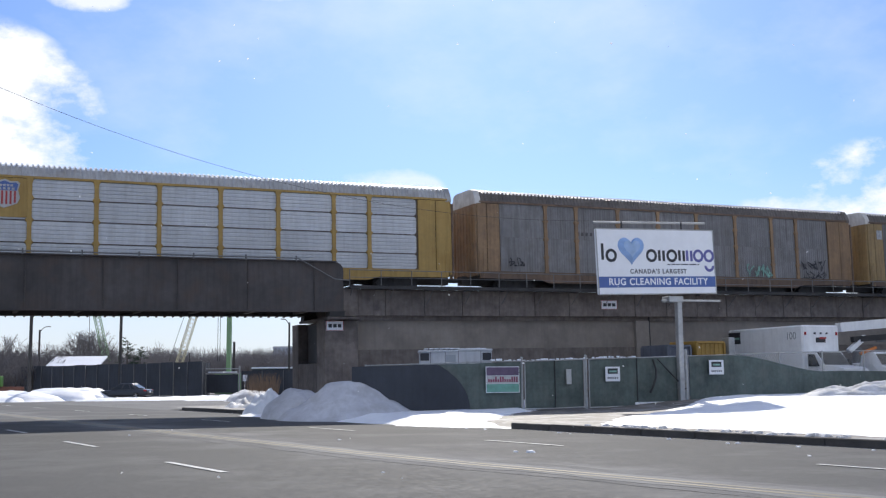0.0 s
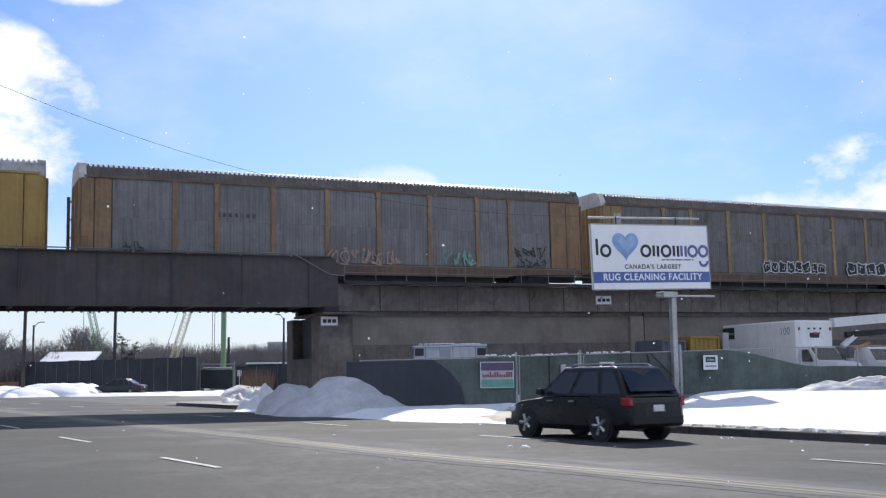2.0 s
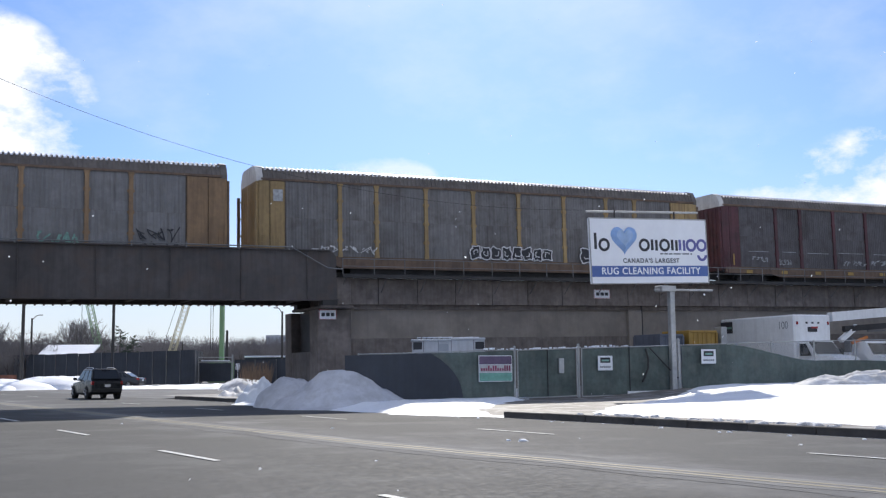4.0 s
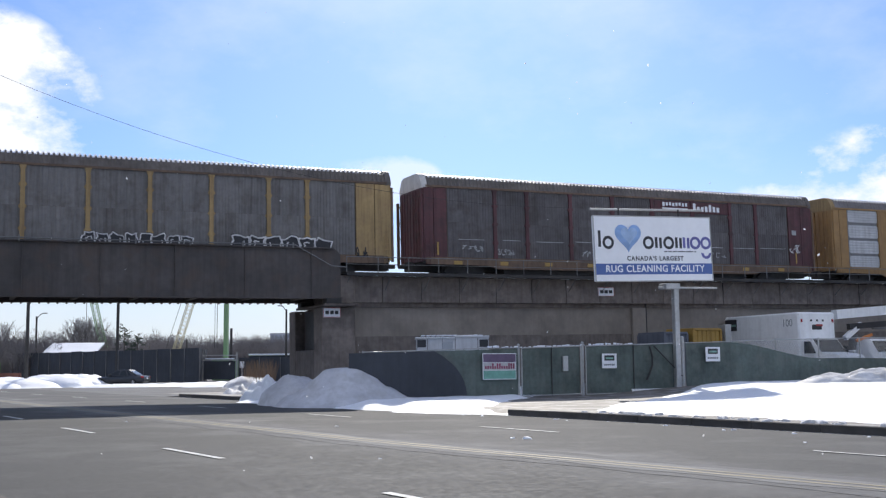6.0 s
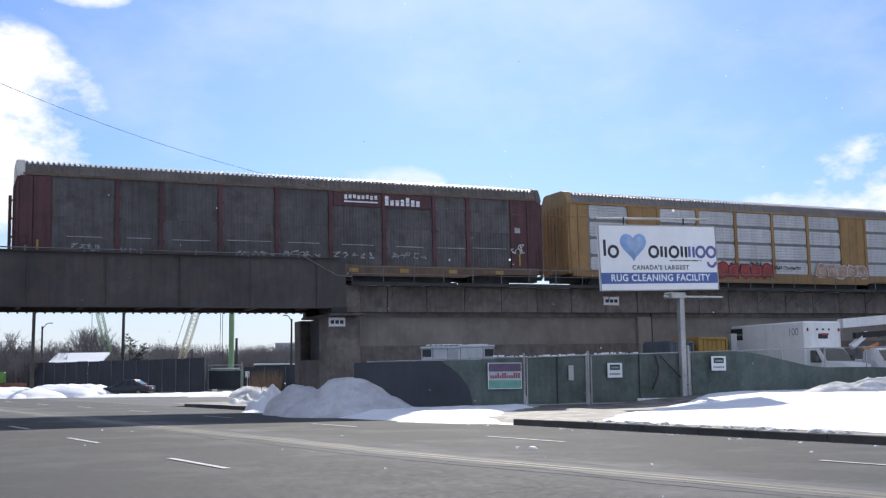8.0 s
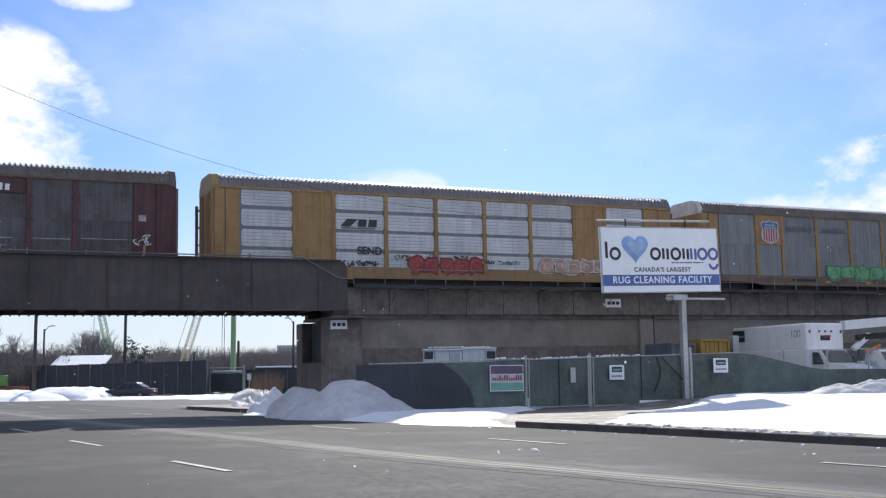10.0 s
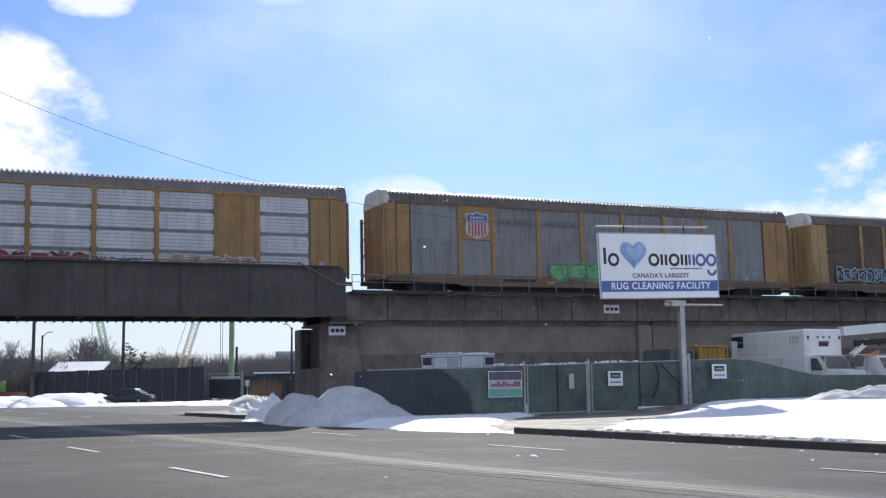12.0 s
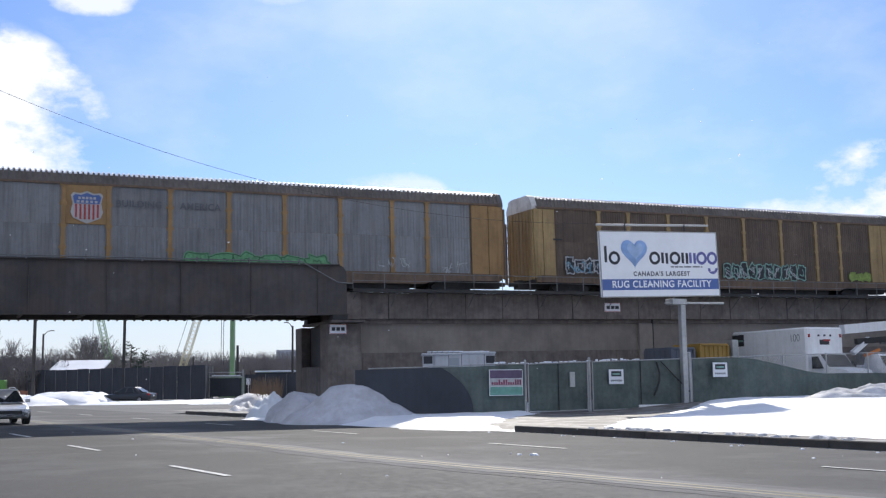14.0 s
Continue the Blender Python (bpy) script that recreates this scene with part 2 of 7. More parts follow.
SIGN_BLUE = material("sign_blue", (0.075, 0.13, 0.34), 0.45, vary=0.06, bump=0.03)
SIGN_LIGHT_BLUE = material("sign_light_blue", (0.24, 0.38, 0.64), 0.4, vary=0.25, grain=1.2, stain=0.9, bump=0.03)
SIGN_PALE_BLUE = material("sign_pale_blue", (0.36, 0.5, 0.72), 0.4, vary=0.25, grain=1.2, stain=0.9, bump=0.03)
INK = material("ink", (0.03, 0.03, 0.035), 0.5, vary=0.1, bump=0.0)
INK_GREY = material("ink_grey", (0.12, 0.125, 0.14), 0.5, vary=0.1, bump=0.0)
INK_VIOLET = material("ink_violet", (0.12, 0.12, 0.32), 0.5, vary=0.1, bump=0.0)
RED = material("red_paint", (0.4, 0.04, 0.04), 0.5, vary=0.15, bump=0.05)
GREEN_SCREEN = material("green_screen", (0.1, 0.127, 0.115), 0.85, vary=0.3, grain=6, stain=0.7, stain_color=(0.15, 0.165, 0.15), bump=0.5, fine=25, streak=0.25)
DARK_SCREEN = material("dark_screen", (0.05, 0.056, 0.068), 0.85, vary=0.2, grain=5, stain=0.4, bump=0.3, streak=0.2)
YELLOW_STEEL = material("yellow_steel", (0.36, 0.22, 0.05), 0.6, vary=0.15, grain=6, stain=0.7, bump=0.1, streak=0.4)
BLUE_STEEL = material("blue_steel", (0.12, 0.135, 0.17), 0.6, vary=0.15, grain=6, stain=0.7, bump=0.1, streak=0.4)
GLASS = glass("window_glass")
BARK = material("bark", (0.10, 0.085, 0.075), 0.95, vary=0.3, grain=9, stain=1.0, bump=0.5)
CRANE_GREEN = material("crane_green", (0.25, 0.4, 0.2), 0.5, vary=0.12, bump=0.05)
CRANE_CREAM = material("crane_cream", (0.55, 0.5, 0.33), 0.5, vary=0.12, bump=0.05)


# ---------------------------------------------------------------- building helpers
def box(bm, x0, x1, y0, y1, z0, z1, bevel=0.0):
    v = [bm.verts.new(p) for p in ((x0, y0, z0), (x1, y0, z0), (x1, y1, z0), (x0, y1, z0), (x0, y0, z1), (x1, y0, z1), (x1, y1, z1), (x0, y1, z1))]
    f = [bm.faces.new([v[i] for i in q]) for q in ((0, 3, 2, 1), (4, 5, 6, 7), (0, 1, 5, 4), (1, 2, 6, 5), (2, 3, 7, 6), (3, 0, 4, 7))]
    if bevel:
        edges = list({e for q in f for e in q.edges})
        bmesh.ops.bevel(bm, geom=edges, offset=bevel, segments=1, affect="EDGES", profile=0.5)
    return bm


def rod(bm, a, b, r0, r1=None, sides=8):
    """A round bar from a to b."""
    r1 = r0 if r1 is None else r1
    a, b = Vector(a), Vector(b)
    turn = (b - a).to_track_quat("Z", "Y").to_matrix()
    rings = []
    for c, r in ((a, r0), (b, r1)):
        rings.append([bm.verts.new(c + turn @ Vector((r * math.cos(2 * math.pi * i / sides), r * math.sin(2 * math.pi * i / sides), 0))) for i in range(sides)])
    for i in range(sides):
        j = (i + 1) % sides
        bm.faces.new((rings[0][i], rings[0][j], rings[1][j], rings[1][i]))
    bm.faces.new(list(reversed(rings[0])))
    bm.faces.new(rings[1])
    return bm


def slab(bm, outline, y0, y1):
    """An outline in x and z, made thick from y0 to y1."""
    a = [bm.verts.new((x, y0, z)) for x, z in outline]
    b = [bm.verts.new((x, y1, z)) for x, z in outline]
    k = len(outline)
    bm.faces.new(a)
    bm.faces.new(list(reversed(b)))
    for i in range(k):
        j = (i + 1) % k
        bm.faces.new((a[j], a[i], b[i], b[j]))
    return bm


def as_mesh(name, bm, mat, smooth_shade=False):
    bmesh.ops.recalc_face_normals(bm, faces=bm.faces[:])
    me = bpy.data.meshes.new(name)
    bm.to_mesh(me)
    bm.free()
    me.materials.append(mat)
    if smooth_shade:
        for p in me.polygons:
            p.use_smooth = True
    return me


def part(name, bm, mat, parent, label="", smooth_shade=False):
    ob = new(name, as_mesh(name, bm, mat, smooth_shade))
    ob.parent = parent
    if label:
        ob["label"] = label
    return ob


def piece(name, me, parent, m):
    """One more object on a shared mesh."""
    ob = new(name, me)
    ob.parent = parent
    ob.matrix_basis = m
    return ob


def thing(name, label, category, m, group="", kind=""):
    ob = new(name)
    ob.empty_display_size = 0.3
    ob.matrix_basis = m
    return tagged(ob, label, category, group, kind)


def solid(name, bm, mat, m, label, category, group="", kind="", smooth_shade=False):
    """A thing that is one mesh."""
    ob = new(name, as_mesh(name, bm, mat, smooth_shade))
    ob.matrix_basis = m
    return tagged(ob, label, category, group, kind)


def B():
    return bmesh.new()


def words(name, text, size, mat, parent, m, label="", spread=1.0, bold=0.0, squeeze=1.0):
    """Raised letters in the built-in font, turned into a mesh, facing -y of the pose."""
    cu = bpy.data.curves.new(name, "FONT")
    cu.body, cu.size, cu.align_x, cu.align_y = text, size, "CENTER", "CENTER"
    cu.extrude, cu.offset, cu.space_character = 0.004, bold, spread
    tmp = bpy.data.objects.new(name, cu)
    scene.collection.objects.link(tmp)
    dg = bpy.context.evaluated_depsgraph_get()
    me = bpy.data.meshes.new_from_object(tmp.evaluated_get(dg))
    bpy.data.objects.remove(tmp)
    bpy.data.curves.remove(cu)
    me.transform(Matrix.Rotation(radians(90), 4, "X") @ Matrix.Diagonal((squeeze, 1, 1, 1)))
    me.materials.clear()
    me.materials.append(mat)
    ob = new(name, me)
    ob.parent, ob.matrix_basis = parent, m
    if label:
        ob["label"] = label
    return ob


def stroke(bm, pts, width, y=0.0, depth=0.004):
    """A flat painted stroke through points in x and z, with round-ended joints."""
    for i, ((x0, z0), (x1, z1)) in enumerate(zip(pts, pts[1:])):
        d = Vector((x1 - x0, z1 - z0))
        if d.length < 1e-5:
            continue
        d.normalize()
        nrm = Vector((-d.y, d.x)) * width / 2
        e = d * width * 0.3
        slab(bm, [(x0 - e.x + nrm.x, z0 - e.y + nrm.y), (x1 + e.x + nrm.x, z1 + e.y + nrm.y), (x1 + e.x - nrm.x, z1 + e.y - nrm.y), (x0 - e.x - nrm.x, z0 - e.y - nrm.y)], y - depth - (i % 5) * 0.0015, y)
    return bm


# ---------------------------------------------------------------- ground, road, kerbs
def land(x, y):
    """Height of the land beyond the far kerb."""
    l, q = road_lq(x, y)
    p = YAW.inverted() @ Vector((x, y, 0))
    rise = smooth(0, 14, -q) * (0.06 + 0.36 * smooth(0, 8, p.x))
    return 0.13 + rise


def build_ground():
    bm = B()
    for a, b, c, d in ((-3000, 3000, -600, 3000),):
        v = [bm.verts.new(p) for p in ((a, c, -0.06), (b, c, -0.06), (b, d, -0.06), (a, d, -0.06))]
        bm.faces.new(v)
    solid("ground", bm, GROUND, pose(0, 0, 0), "bare winter ground with patches of snow", "ground", kind="structure")
    # the road: one sheet, a little crowned
    bm = B()
    rows = []
    for i in range(61):
        l = -70 + i * 4.0
        rows.append([bm.verts.new((*road_xy(l, q), 0.05 * (1 - ((q - 9) / 10) ** 2) - 0.05)) for q in (-0.0, 3, 6, 9, 12, 15, 18.2)])
    for a, b in zip(rows, rows[1:]):
        for i in range(6):
            bm.faces.new((a[i], a[i + 1], b[i + 1], b[i]))
    solid("road", bm, ROAD, pose(0, 0, 0), "salt-bleached grey asphalt road with four lanes", "road", kind="structure")
    # the mouth of a side street past the bridge
    bm = B()
    bm.faces.new([bm.verts.new((*road_xy(l, q), -0.035)) for l, q in ((30, 0.4), (44, -60), (72, -60), (170, -9), (170, 0.4))])
    solid("road_side", bm, ASPHALT, pose(0, 0, 0), "grey asphalt mouth of a side street past the bridge", "road", kind="structure")


def crown(q):
    return 0.05 * (1 - ((q - 9) / 10) ** 2) - 0.05


def drift(l):
    """The centre line swings a little towards the far kerb as it comes nearer."""
    return max(-0.6, min(0.2, 0.07 * (l + 12)))


def build_lines():
    def dash(l0, l1, q0, q1, name, mat, label, bent=0.0):
        bm = B()
        n = max(1, int((l1 - l0) / 4))
        for i in range(n):
            a, b = l0 + (l1 - l0) * i / n, l0 + (l1 - l0) * (i + 1) / n
            bm.faces.new([bm.verts.new((*road_xy(l, q + drift(l) * bent), crown(q) + 0.012)) for l, q in ((a, q0), (a, q1), (b, q1), (b, q0))])
        return solid(name, bm, mat, pose(0, 0, 0), label, "road marking", kind="structure")
    for k in range(-5, 13):
        dash(-8.4 + 10.2 * k, -5.3 + 10.2 * k, 4.6, 4.73, "lane_dash", LINE_WHITE, "worn white dashed lane line on asphalt")
        dash(-10.2 + 9.1 * k, -7.2 + 9.1 * k, 13.55 - 0.27 * k, 13.69 - 0.27 * k, "lane_dash", LINE_WHITE, "worn white dashed lane line on asphalt")
    for q in (9.12, 9.4):
        dash(-60, 150, q, q + 0.11, "centre_line", LINE_YELLOW, "worn double yellow centre line", 1.0)
    # the pale salt band beside the centre line: a faint wide dusting and a denser streak in it
    for q0, q1, z, mat, seed in ((8.4, 10.15, 0.004, SALT_THIN, 2.0), (8.8, 9.75, 0.008, SALT_THICK, 6.0)):
        bm = B()
        pairs = []
        for i in range(601):
            l = -60 + 0.35 * i
            pair = []
            for q, s in ((q0, seed), (q1, seed + 1.5)):
                q += drift(l) + 0.16 * fractal(l * 0.5, s, seed, 1.0, 4)
                pair.append(bm.verts.new((*road_xy(l, q), crown(q) + z)))
            pairs.append(pair)
        for a, b in zip(pairs, pairs[1:]):
            bm.faces.new((a[0], a[1], b[1], b[0]))
        solid("salt_band", bm, mat, pose(0, 0, 0), "pale dried road salt beside the centre line", "salt", kind="stuff")
    # kerbs of both sides
    me = None
    for l0, count, q, name in ((-62, 31, -0.17, "kerb"), (21, 5, -0.17, "kerb"), (-62, 60, 18.2, "kerb_near")):
        base = thing(name, "dark wet concrete kerb along the road", "kerb", pose(0, 0, 0), kind="structure")
        if me is None:
            bm = B()
            box(bm, 0.006, 1.994, -0.09, 0.09, -0.1, 0.15, 0.02)
            me = as_mesh("kerb_stone", bm, KERB_STONE)
        for i in range(count):
            x, y = road_xy(l0 + 2.0 * i, q)
            piece("kerb_stone", me, base, pose(x, y, random.uniform(-0.008, 0.008), 0, 0, math.degrees(math.atan2(ALONG.y, ALONG.x))))


def sheet(name, l_range, q_range, step, height, mat, label, category, kind="structure"):
    """A sheet over part of the plan, given by the way along the kerb and across it."""
    bm = B()
    grid = []
    nl, nq = int((l_range[1] - l_range[0]) / step), int((q_range[1] - q_range[0]) / step)
    for i in range(nl + 1):
        row = []
        for j in range(nq + 1):
            l, q = l_range[0] + i * step, q_range[0] + j * step
            x, y = road_xy(l, q)
            row.append(bm.verts.new((x, y, height(x, y, l, q))))
        grid.append(row)
    for a, b in zip(grid, grid[1:]):
        for j in range(nq):
            bm.faces.new((a[j], a[j + 1], b[j + 1], b[j]))
    return solid(name, bm, mat, pose(0, 0, 0), label, category, kind=kind, smooth_shade=True)


def fractal(x, y, z=0.0, scale=1.0, octaves=4):
    return noise.fractal(Vector((x * scale, y * scale, z)), 1.0, 2.0, octaves)


def verge_height(x, y, l, q):
    if -0.5 < l < 21.5 and q > -0.5:
        return -0.08
    return land(x, y) + 0.02 * fractal(x, y, 1, 0.8) if q < -0.2 else 0.13


def snow_cover(x, y, l, q):
    """How deep the snow lies beyond the far kerb; below nought where the ground is bare."""
    p = YAW.inverted() @ Vector((x, y, 0))
    s, off = p.x, p.y
    n = fractal(x, y, 3, 0.5)
    edge = -q - 0.95 + 2.7 * smooth(-0.5, 3, l) + 0.55 * n
    if l > 19:
        edge = min(edge, -q - 2.8 * smooth(19, 22, l) + 0.5 * n)
    # the drive from the gate to the road stays bare; its edges run from the kerb to the gate posts
    left, right = 1.1 - 0.93 * q, -2.5 - 0.62 * q
    drive = max(l - left, right - l) + 0.7 * n
    d = min(edge, drive * 0.9)
    return d


def snow_height(x, y, l, q):
    d = snow_cover(x, y, l, q)
    deep = 0.28 * smooth(-0.5, 1.6, d) - 0.14
    base = land(x, y) * smooth(0.4, -0.3, q) if q > -0.3 else land(x, y)
    return base + deep + 0.035 * fractal(x, y, 7, 0.9) * smooth(0, 1, d)


def build_verges():
    sheet("verge_ground", (-62, 34), (-46, -0.08), 0.9, verge_height, SLUSH, "wet gravel and slush beside the road", "ground")
    sheet("snow_verge", (-30, 31), (-25, 2.4), 0.24, snow_height, SNOW, "bright melting snow over the verge, trodden at the edges", "snow", "stuff")


def mound(name, centre, size, height, turn, mat, label, seed, lumps=0.25, res=34, z0=0.03, cap=0.0):
    """A heap of ploughed snow: a domed grid with lumps, sunk a little into the ground."""
    bm = B()
    rows = []
    for i in range(res + 1):
        row = []
        for j in range(res + 1):
            u, v = i / res * 2 - 1, j / res * 2 - 1
            r = math.hypot(u, v)
            k = fractal(u * 1.6, v * 1.6, seed, 1.3, 5)
            h = max(0.0, 1 - r ** 2.2 * (1 + 0.35 * k)) ** 0.75 * height * (1 + lumps * k)
            if cap:
                # straight flanks and a trodden top
                h = max(0.0, 1 - r * (1 + 0.2 * k)) ** 1.7 * height
                h = min(h, cap + 0.08 * (h - cap)) if h > cap else h
                h += 0.16 * smooth(1.0, 0.7, r)
            h *= smooth(1.0, 0.8, max(abs(u), abs(v)))
            h += lumps * 0.25 * fractal(u * 5, v * 5, seed + 9, 1.0, 4) * smooth(0, 0.4, 1 - r)
            row.append(bm.verts.new((u * size[0], v * size[1], h - 0.12)))
        rows.append(row)
    for a, b in zip(rows, rows[1:]):
        for j in range(res):
            bm.faces.new((a[j], a[j + 1], b[j + 1], b[j]))
    return solid(name, bm, mat, pose(centre[0], centre[1], z0, 0, 0, turn), label, "snow", kind="stuff", smooth_shade=True)


build_ground()
build_lines()
build_verges()
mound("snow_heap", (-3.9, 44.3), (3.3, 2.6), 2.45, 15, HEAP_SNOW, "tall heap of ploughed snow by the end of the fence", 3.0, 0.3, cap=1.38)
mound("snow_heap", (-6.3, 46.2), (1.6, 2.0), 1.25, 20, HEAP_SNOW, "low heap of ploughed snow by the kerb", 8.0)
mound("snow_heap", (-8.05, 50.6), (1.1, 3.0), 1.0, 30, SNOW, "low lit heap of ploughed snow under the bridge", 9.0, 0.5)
mound("snow_heap", (-11.0, 60.0), (1.2, 3.0), 0.55, 25, DIRTY_SNOW, "dirty lumpy snow heap under the bridge", 11.0, 0.6)
mound("snow_heap", (19.5, 48.6), (5.2, 1.6), 0.75, 24, DIRTY_SNOW, "lumpy grey snow heap along the fence", 13.0, 0.55, z0=0.5)
mound("snow_heap", (25.5, 51.0), (5.0, 1.8), 0.95, 24, DIRTY_SNOW, "lumpy grey snow heap along the fence", 14.0, 0.55, z0=0.55)


# ---------------------------------------------------------------- the bridge and the viaduct
def build_bridge():
    g = thing("girder_bridge", "dark rusty steel plate girder bridge over the road", "bridge", TRACK, kind="structure")
    for y0, name in ((-1.0, "girder"), (3.25, "girder")):
        bm = B()
        # web with one rounded end
        prof = [(-75, 5.15), (-6.85, 5.15), (-6.85, 7.2)]
        prof += [(-6.85 - 0.45 * (1 - math.cos(a)), 7.2 + 0.45 * math.sin(a)) for a in (0.4, 0.8, 1.2, 1.57)]
        prof += [(-75, 7.65)]
        slab(bm, prof, y0 + 0.18, y0 + 0.22)
        box(bm, -75, -7.25, y0, y0 + 0.4, 7.62, 7.68)
        box(bm, -75, -6.82, y0, y0 + 0.4, 5.1, 5.16)
        part(name, bm, GIRDER, g)
    bm = B()
    box(bm, -0.02, 0.02, 0.12, 0.19, 5.16, 7.62)
    rib = as_mesh("stiffener", bm, GIRDER)
    for i in range(20):
        piece("stiffener", rib, g, pose(-8.4 - 3.4 * i, -1.0, 0))
    bm = B()
    box(bm, -75, -7.0, -0.6, 3.25, 5.75, 5.95)
    part("deck", bm, GIRDER, g)
    bm = B()
    box(bm, -0.09, 0.09, -0.7, 3.25, 5.2, 5.74)
    beam = as_mesh("floor_beam", bm, GIRDER)
    for i in range(24):
        piece("floor_beam", beam, g, pose(-8.2 - 2.8 * i, 0, 0))
    # thin pipe rail along the top and its bent end
    bm = B()
    rod(bm, (-75, -1.05, 7.76), (-9.3, -1.05, 7.76), 0.03)
    rod(bm, (-9.3, -1.05, 7.76), (-7.4, -1.05, 6.75), 0.03)
    rod(bm, (-7.4, -1.05, 6.75), (-6.6, -1.05, 6.7), 0.03)
    part("pipe_rail", bm, STEEL, g, "thin grey pipe along the girder's top")
    bm = B()
    box(bm, -0.035, 0.035, -1.06, -0.99, 7.6, 7.88)
    clip = as_mesh("clip", bm, STEEL)
    for i in range(18):
        piece("clip", clip, g, pose(-9.4 - 2.55 * i, 0, 0))
    bm = B()
    for i in range(150):
        x = -7.5 - i * 0.42
        box(bm, x, x + 0.07, 3.3, 3.6, 5.04, 5.1)
    tagged(part("rivet_row", bm, GIRDER, g), kind="stuff")


def build_viaduct():
    v = thing("viaduct", "stained concrete railway viaduct wall with a parapet", "viaduct", TRACK, kind="structure")
    bm = B()
    box(bm, -6.0, 240, 0.35, 6.2, -1.5, 4.95)
    part("wall", bm, CONCRETE, v)
    # parapet panels, with open joints
    bm = B()
    box(bm, 0.012, 2.238, -0.15, 0.34, 4.95, 6.3, 0.02)
    pan = as_mesh("parapet_panel", bm, CONCRETE_DARK)
    for i in range(108):
        piece("parapet_panel", pan, v, pose(-6.55 + 2.25 * i, random.uniform(-0.015, 0.015), 0))
    bm = B()
    box(bm, -6.55, 240, -0.1, 6.2, 6.3, 6.34)
    box(bm, -6.55, 240, 0.34, 0.5, 5.0, 6.3)
    part("deck", bm, CONCRETE_DARK, v)
    bm = B()
    box(bm, -5.9, 240, 0.29, 0.36, -1.5, 3.2)
    part("plinth", bm, CONCRETE_DARK, v, "darker damp foot of the wall")
    # band under the parapet, in dark concrete for the shadow line there
    bm = B()
    box(bm, -6.0, 240, 0.18, 0.36, 4.72, 4.96)
    part("band", bm, CONCRETE_DARK, v, "dark concrete band for the shadow line under the parapet")
    for x in (12.1, 33.5, 55):
        bm = B()
        box(bm, x - 0.47, x + 0.47, 0.1, 0.36, -1.2, 4.72, 0.02)
        part("pilaster", bm, CONCRETE, v)
        bm = B()
        rod(bm, (x + 0.52, 0.2, 0), (x + 0.52, 0.2, 6.3), 0.07)
        part("drain_pipe", bm, DARK_IRON, v, "dark drain pipe")
    # abutment under the girder's end
    a = thing("abutment", "dark concrete bridge abutment streaked with damp", "abutment", TRACK, kind="structure")
    bm = B()
    box(bm, -7.75, -5.9, -0.35, 0.9, -1.0, 4.72, 0.05)
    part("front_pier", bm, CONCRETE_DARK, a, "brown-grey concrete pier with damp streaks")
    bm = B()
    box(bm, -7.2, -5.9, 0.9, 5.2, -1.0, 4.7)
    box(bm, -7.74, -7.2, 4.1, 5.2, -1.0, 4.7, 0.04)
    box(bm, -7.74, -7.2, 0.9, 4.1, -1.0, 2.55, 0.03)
    part("side_wall", bm, SHADED_CONCRETE, a, "concrete side wall darkened for its shade, with a deep recess")
    # an added dark plate deepens the shade at the back of the recess
    bm = B()
    box(bm, -7.24, -7.19, 1.2, 3.9, 2.6, 4.6, 0.01)
    part("recess_plate", bm, DARK_IRON, a, "dark plate standing in for the shade of the recess")
    bm = B()
    box(bm, -7.8, -6.0, -1.1, 3.75, 4.72, 4.85, 0.03)
    part("bearing_shelf", bm, SHADED_CONCRETE, a)
    for y in (-0.8, 3.45):
        bm = B()
        box(bm, -7.7, -6.9, y - 0.3, y + 0.3, 4.85, 5.12, 0.02)
        part("bearing", bm, DARK_IRON, a)
    bm = B()
    box(bm, -6.95, -6.0, -0.6, 6.1, 4.9, 6.32, 0.02)
    part("backwall", bm, CONCRETE_DARK, a)
    # far abutment, out of view behind the girder
    bm = B()
    box(bm, -210, -48, -0.35, 6.2, -1.0, 5.02)
    box(bm, -210, -75.1, -0.3, 5.0, 5.02, 5.96)
    solid("abutment_far", bm, CONCRETE_DARK, TRACK, "dark concrete bridge abutment across the road", "abutment", kind="structure")


def build_walkway():
    w = thing("walkway", "grey steel walkway with pipe railing along the viaduct", "walkway", TRACK, kind="structure")
    bm = B()
    box(bm, -6.6, 240, -1.05, -0.12, 6.34, 6.4)
    box(bm, -6.6, 240, -1.08, -1.02, 6.28, 6.46)
    part("deck", bm, DARK_IRON, w)
    bm = B()
    rod(bm, (0, 0, 6.42), (0, 0, 7.25), 0.024, sides=6)
    post = as_mesh("post", bm, STEEL)
    for i in range(60):
        piece("post", post, w, pose(-6.58 + 1.72 * i, -1.02, 0))
    for z, r in ((7.25, 0.024), (6.87, 0.018)):
        bm = B()
        rod(bm, (-6.6, -1.02, z), (97, -1.02, z), r, sides=6)
        part("rail", bm, STEEL, w)
    bm = B()
    slab(bm, [(-0.03, 6.33), (0.03, 6.33), (0.03, 6.28), (-0.03, 6.28)], -1.0, -0.14)
    rod(bm, (0, -0.98, 6.28), (0, -0.17, 5.6), 0.022, sides=6)
    br = as_mesh("bracket", bm, STEEL)
    for i in range(46):
        piece("bracket", br, w, pose(-6.4 + 2.25 * i, 0, 0))


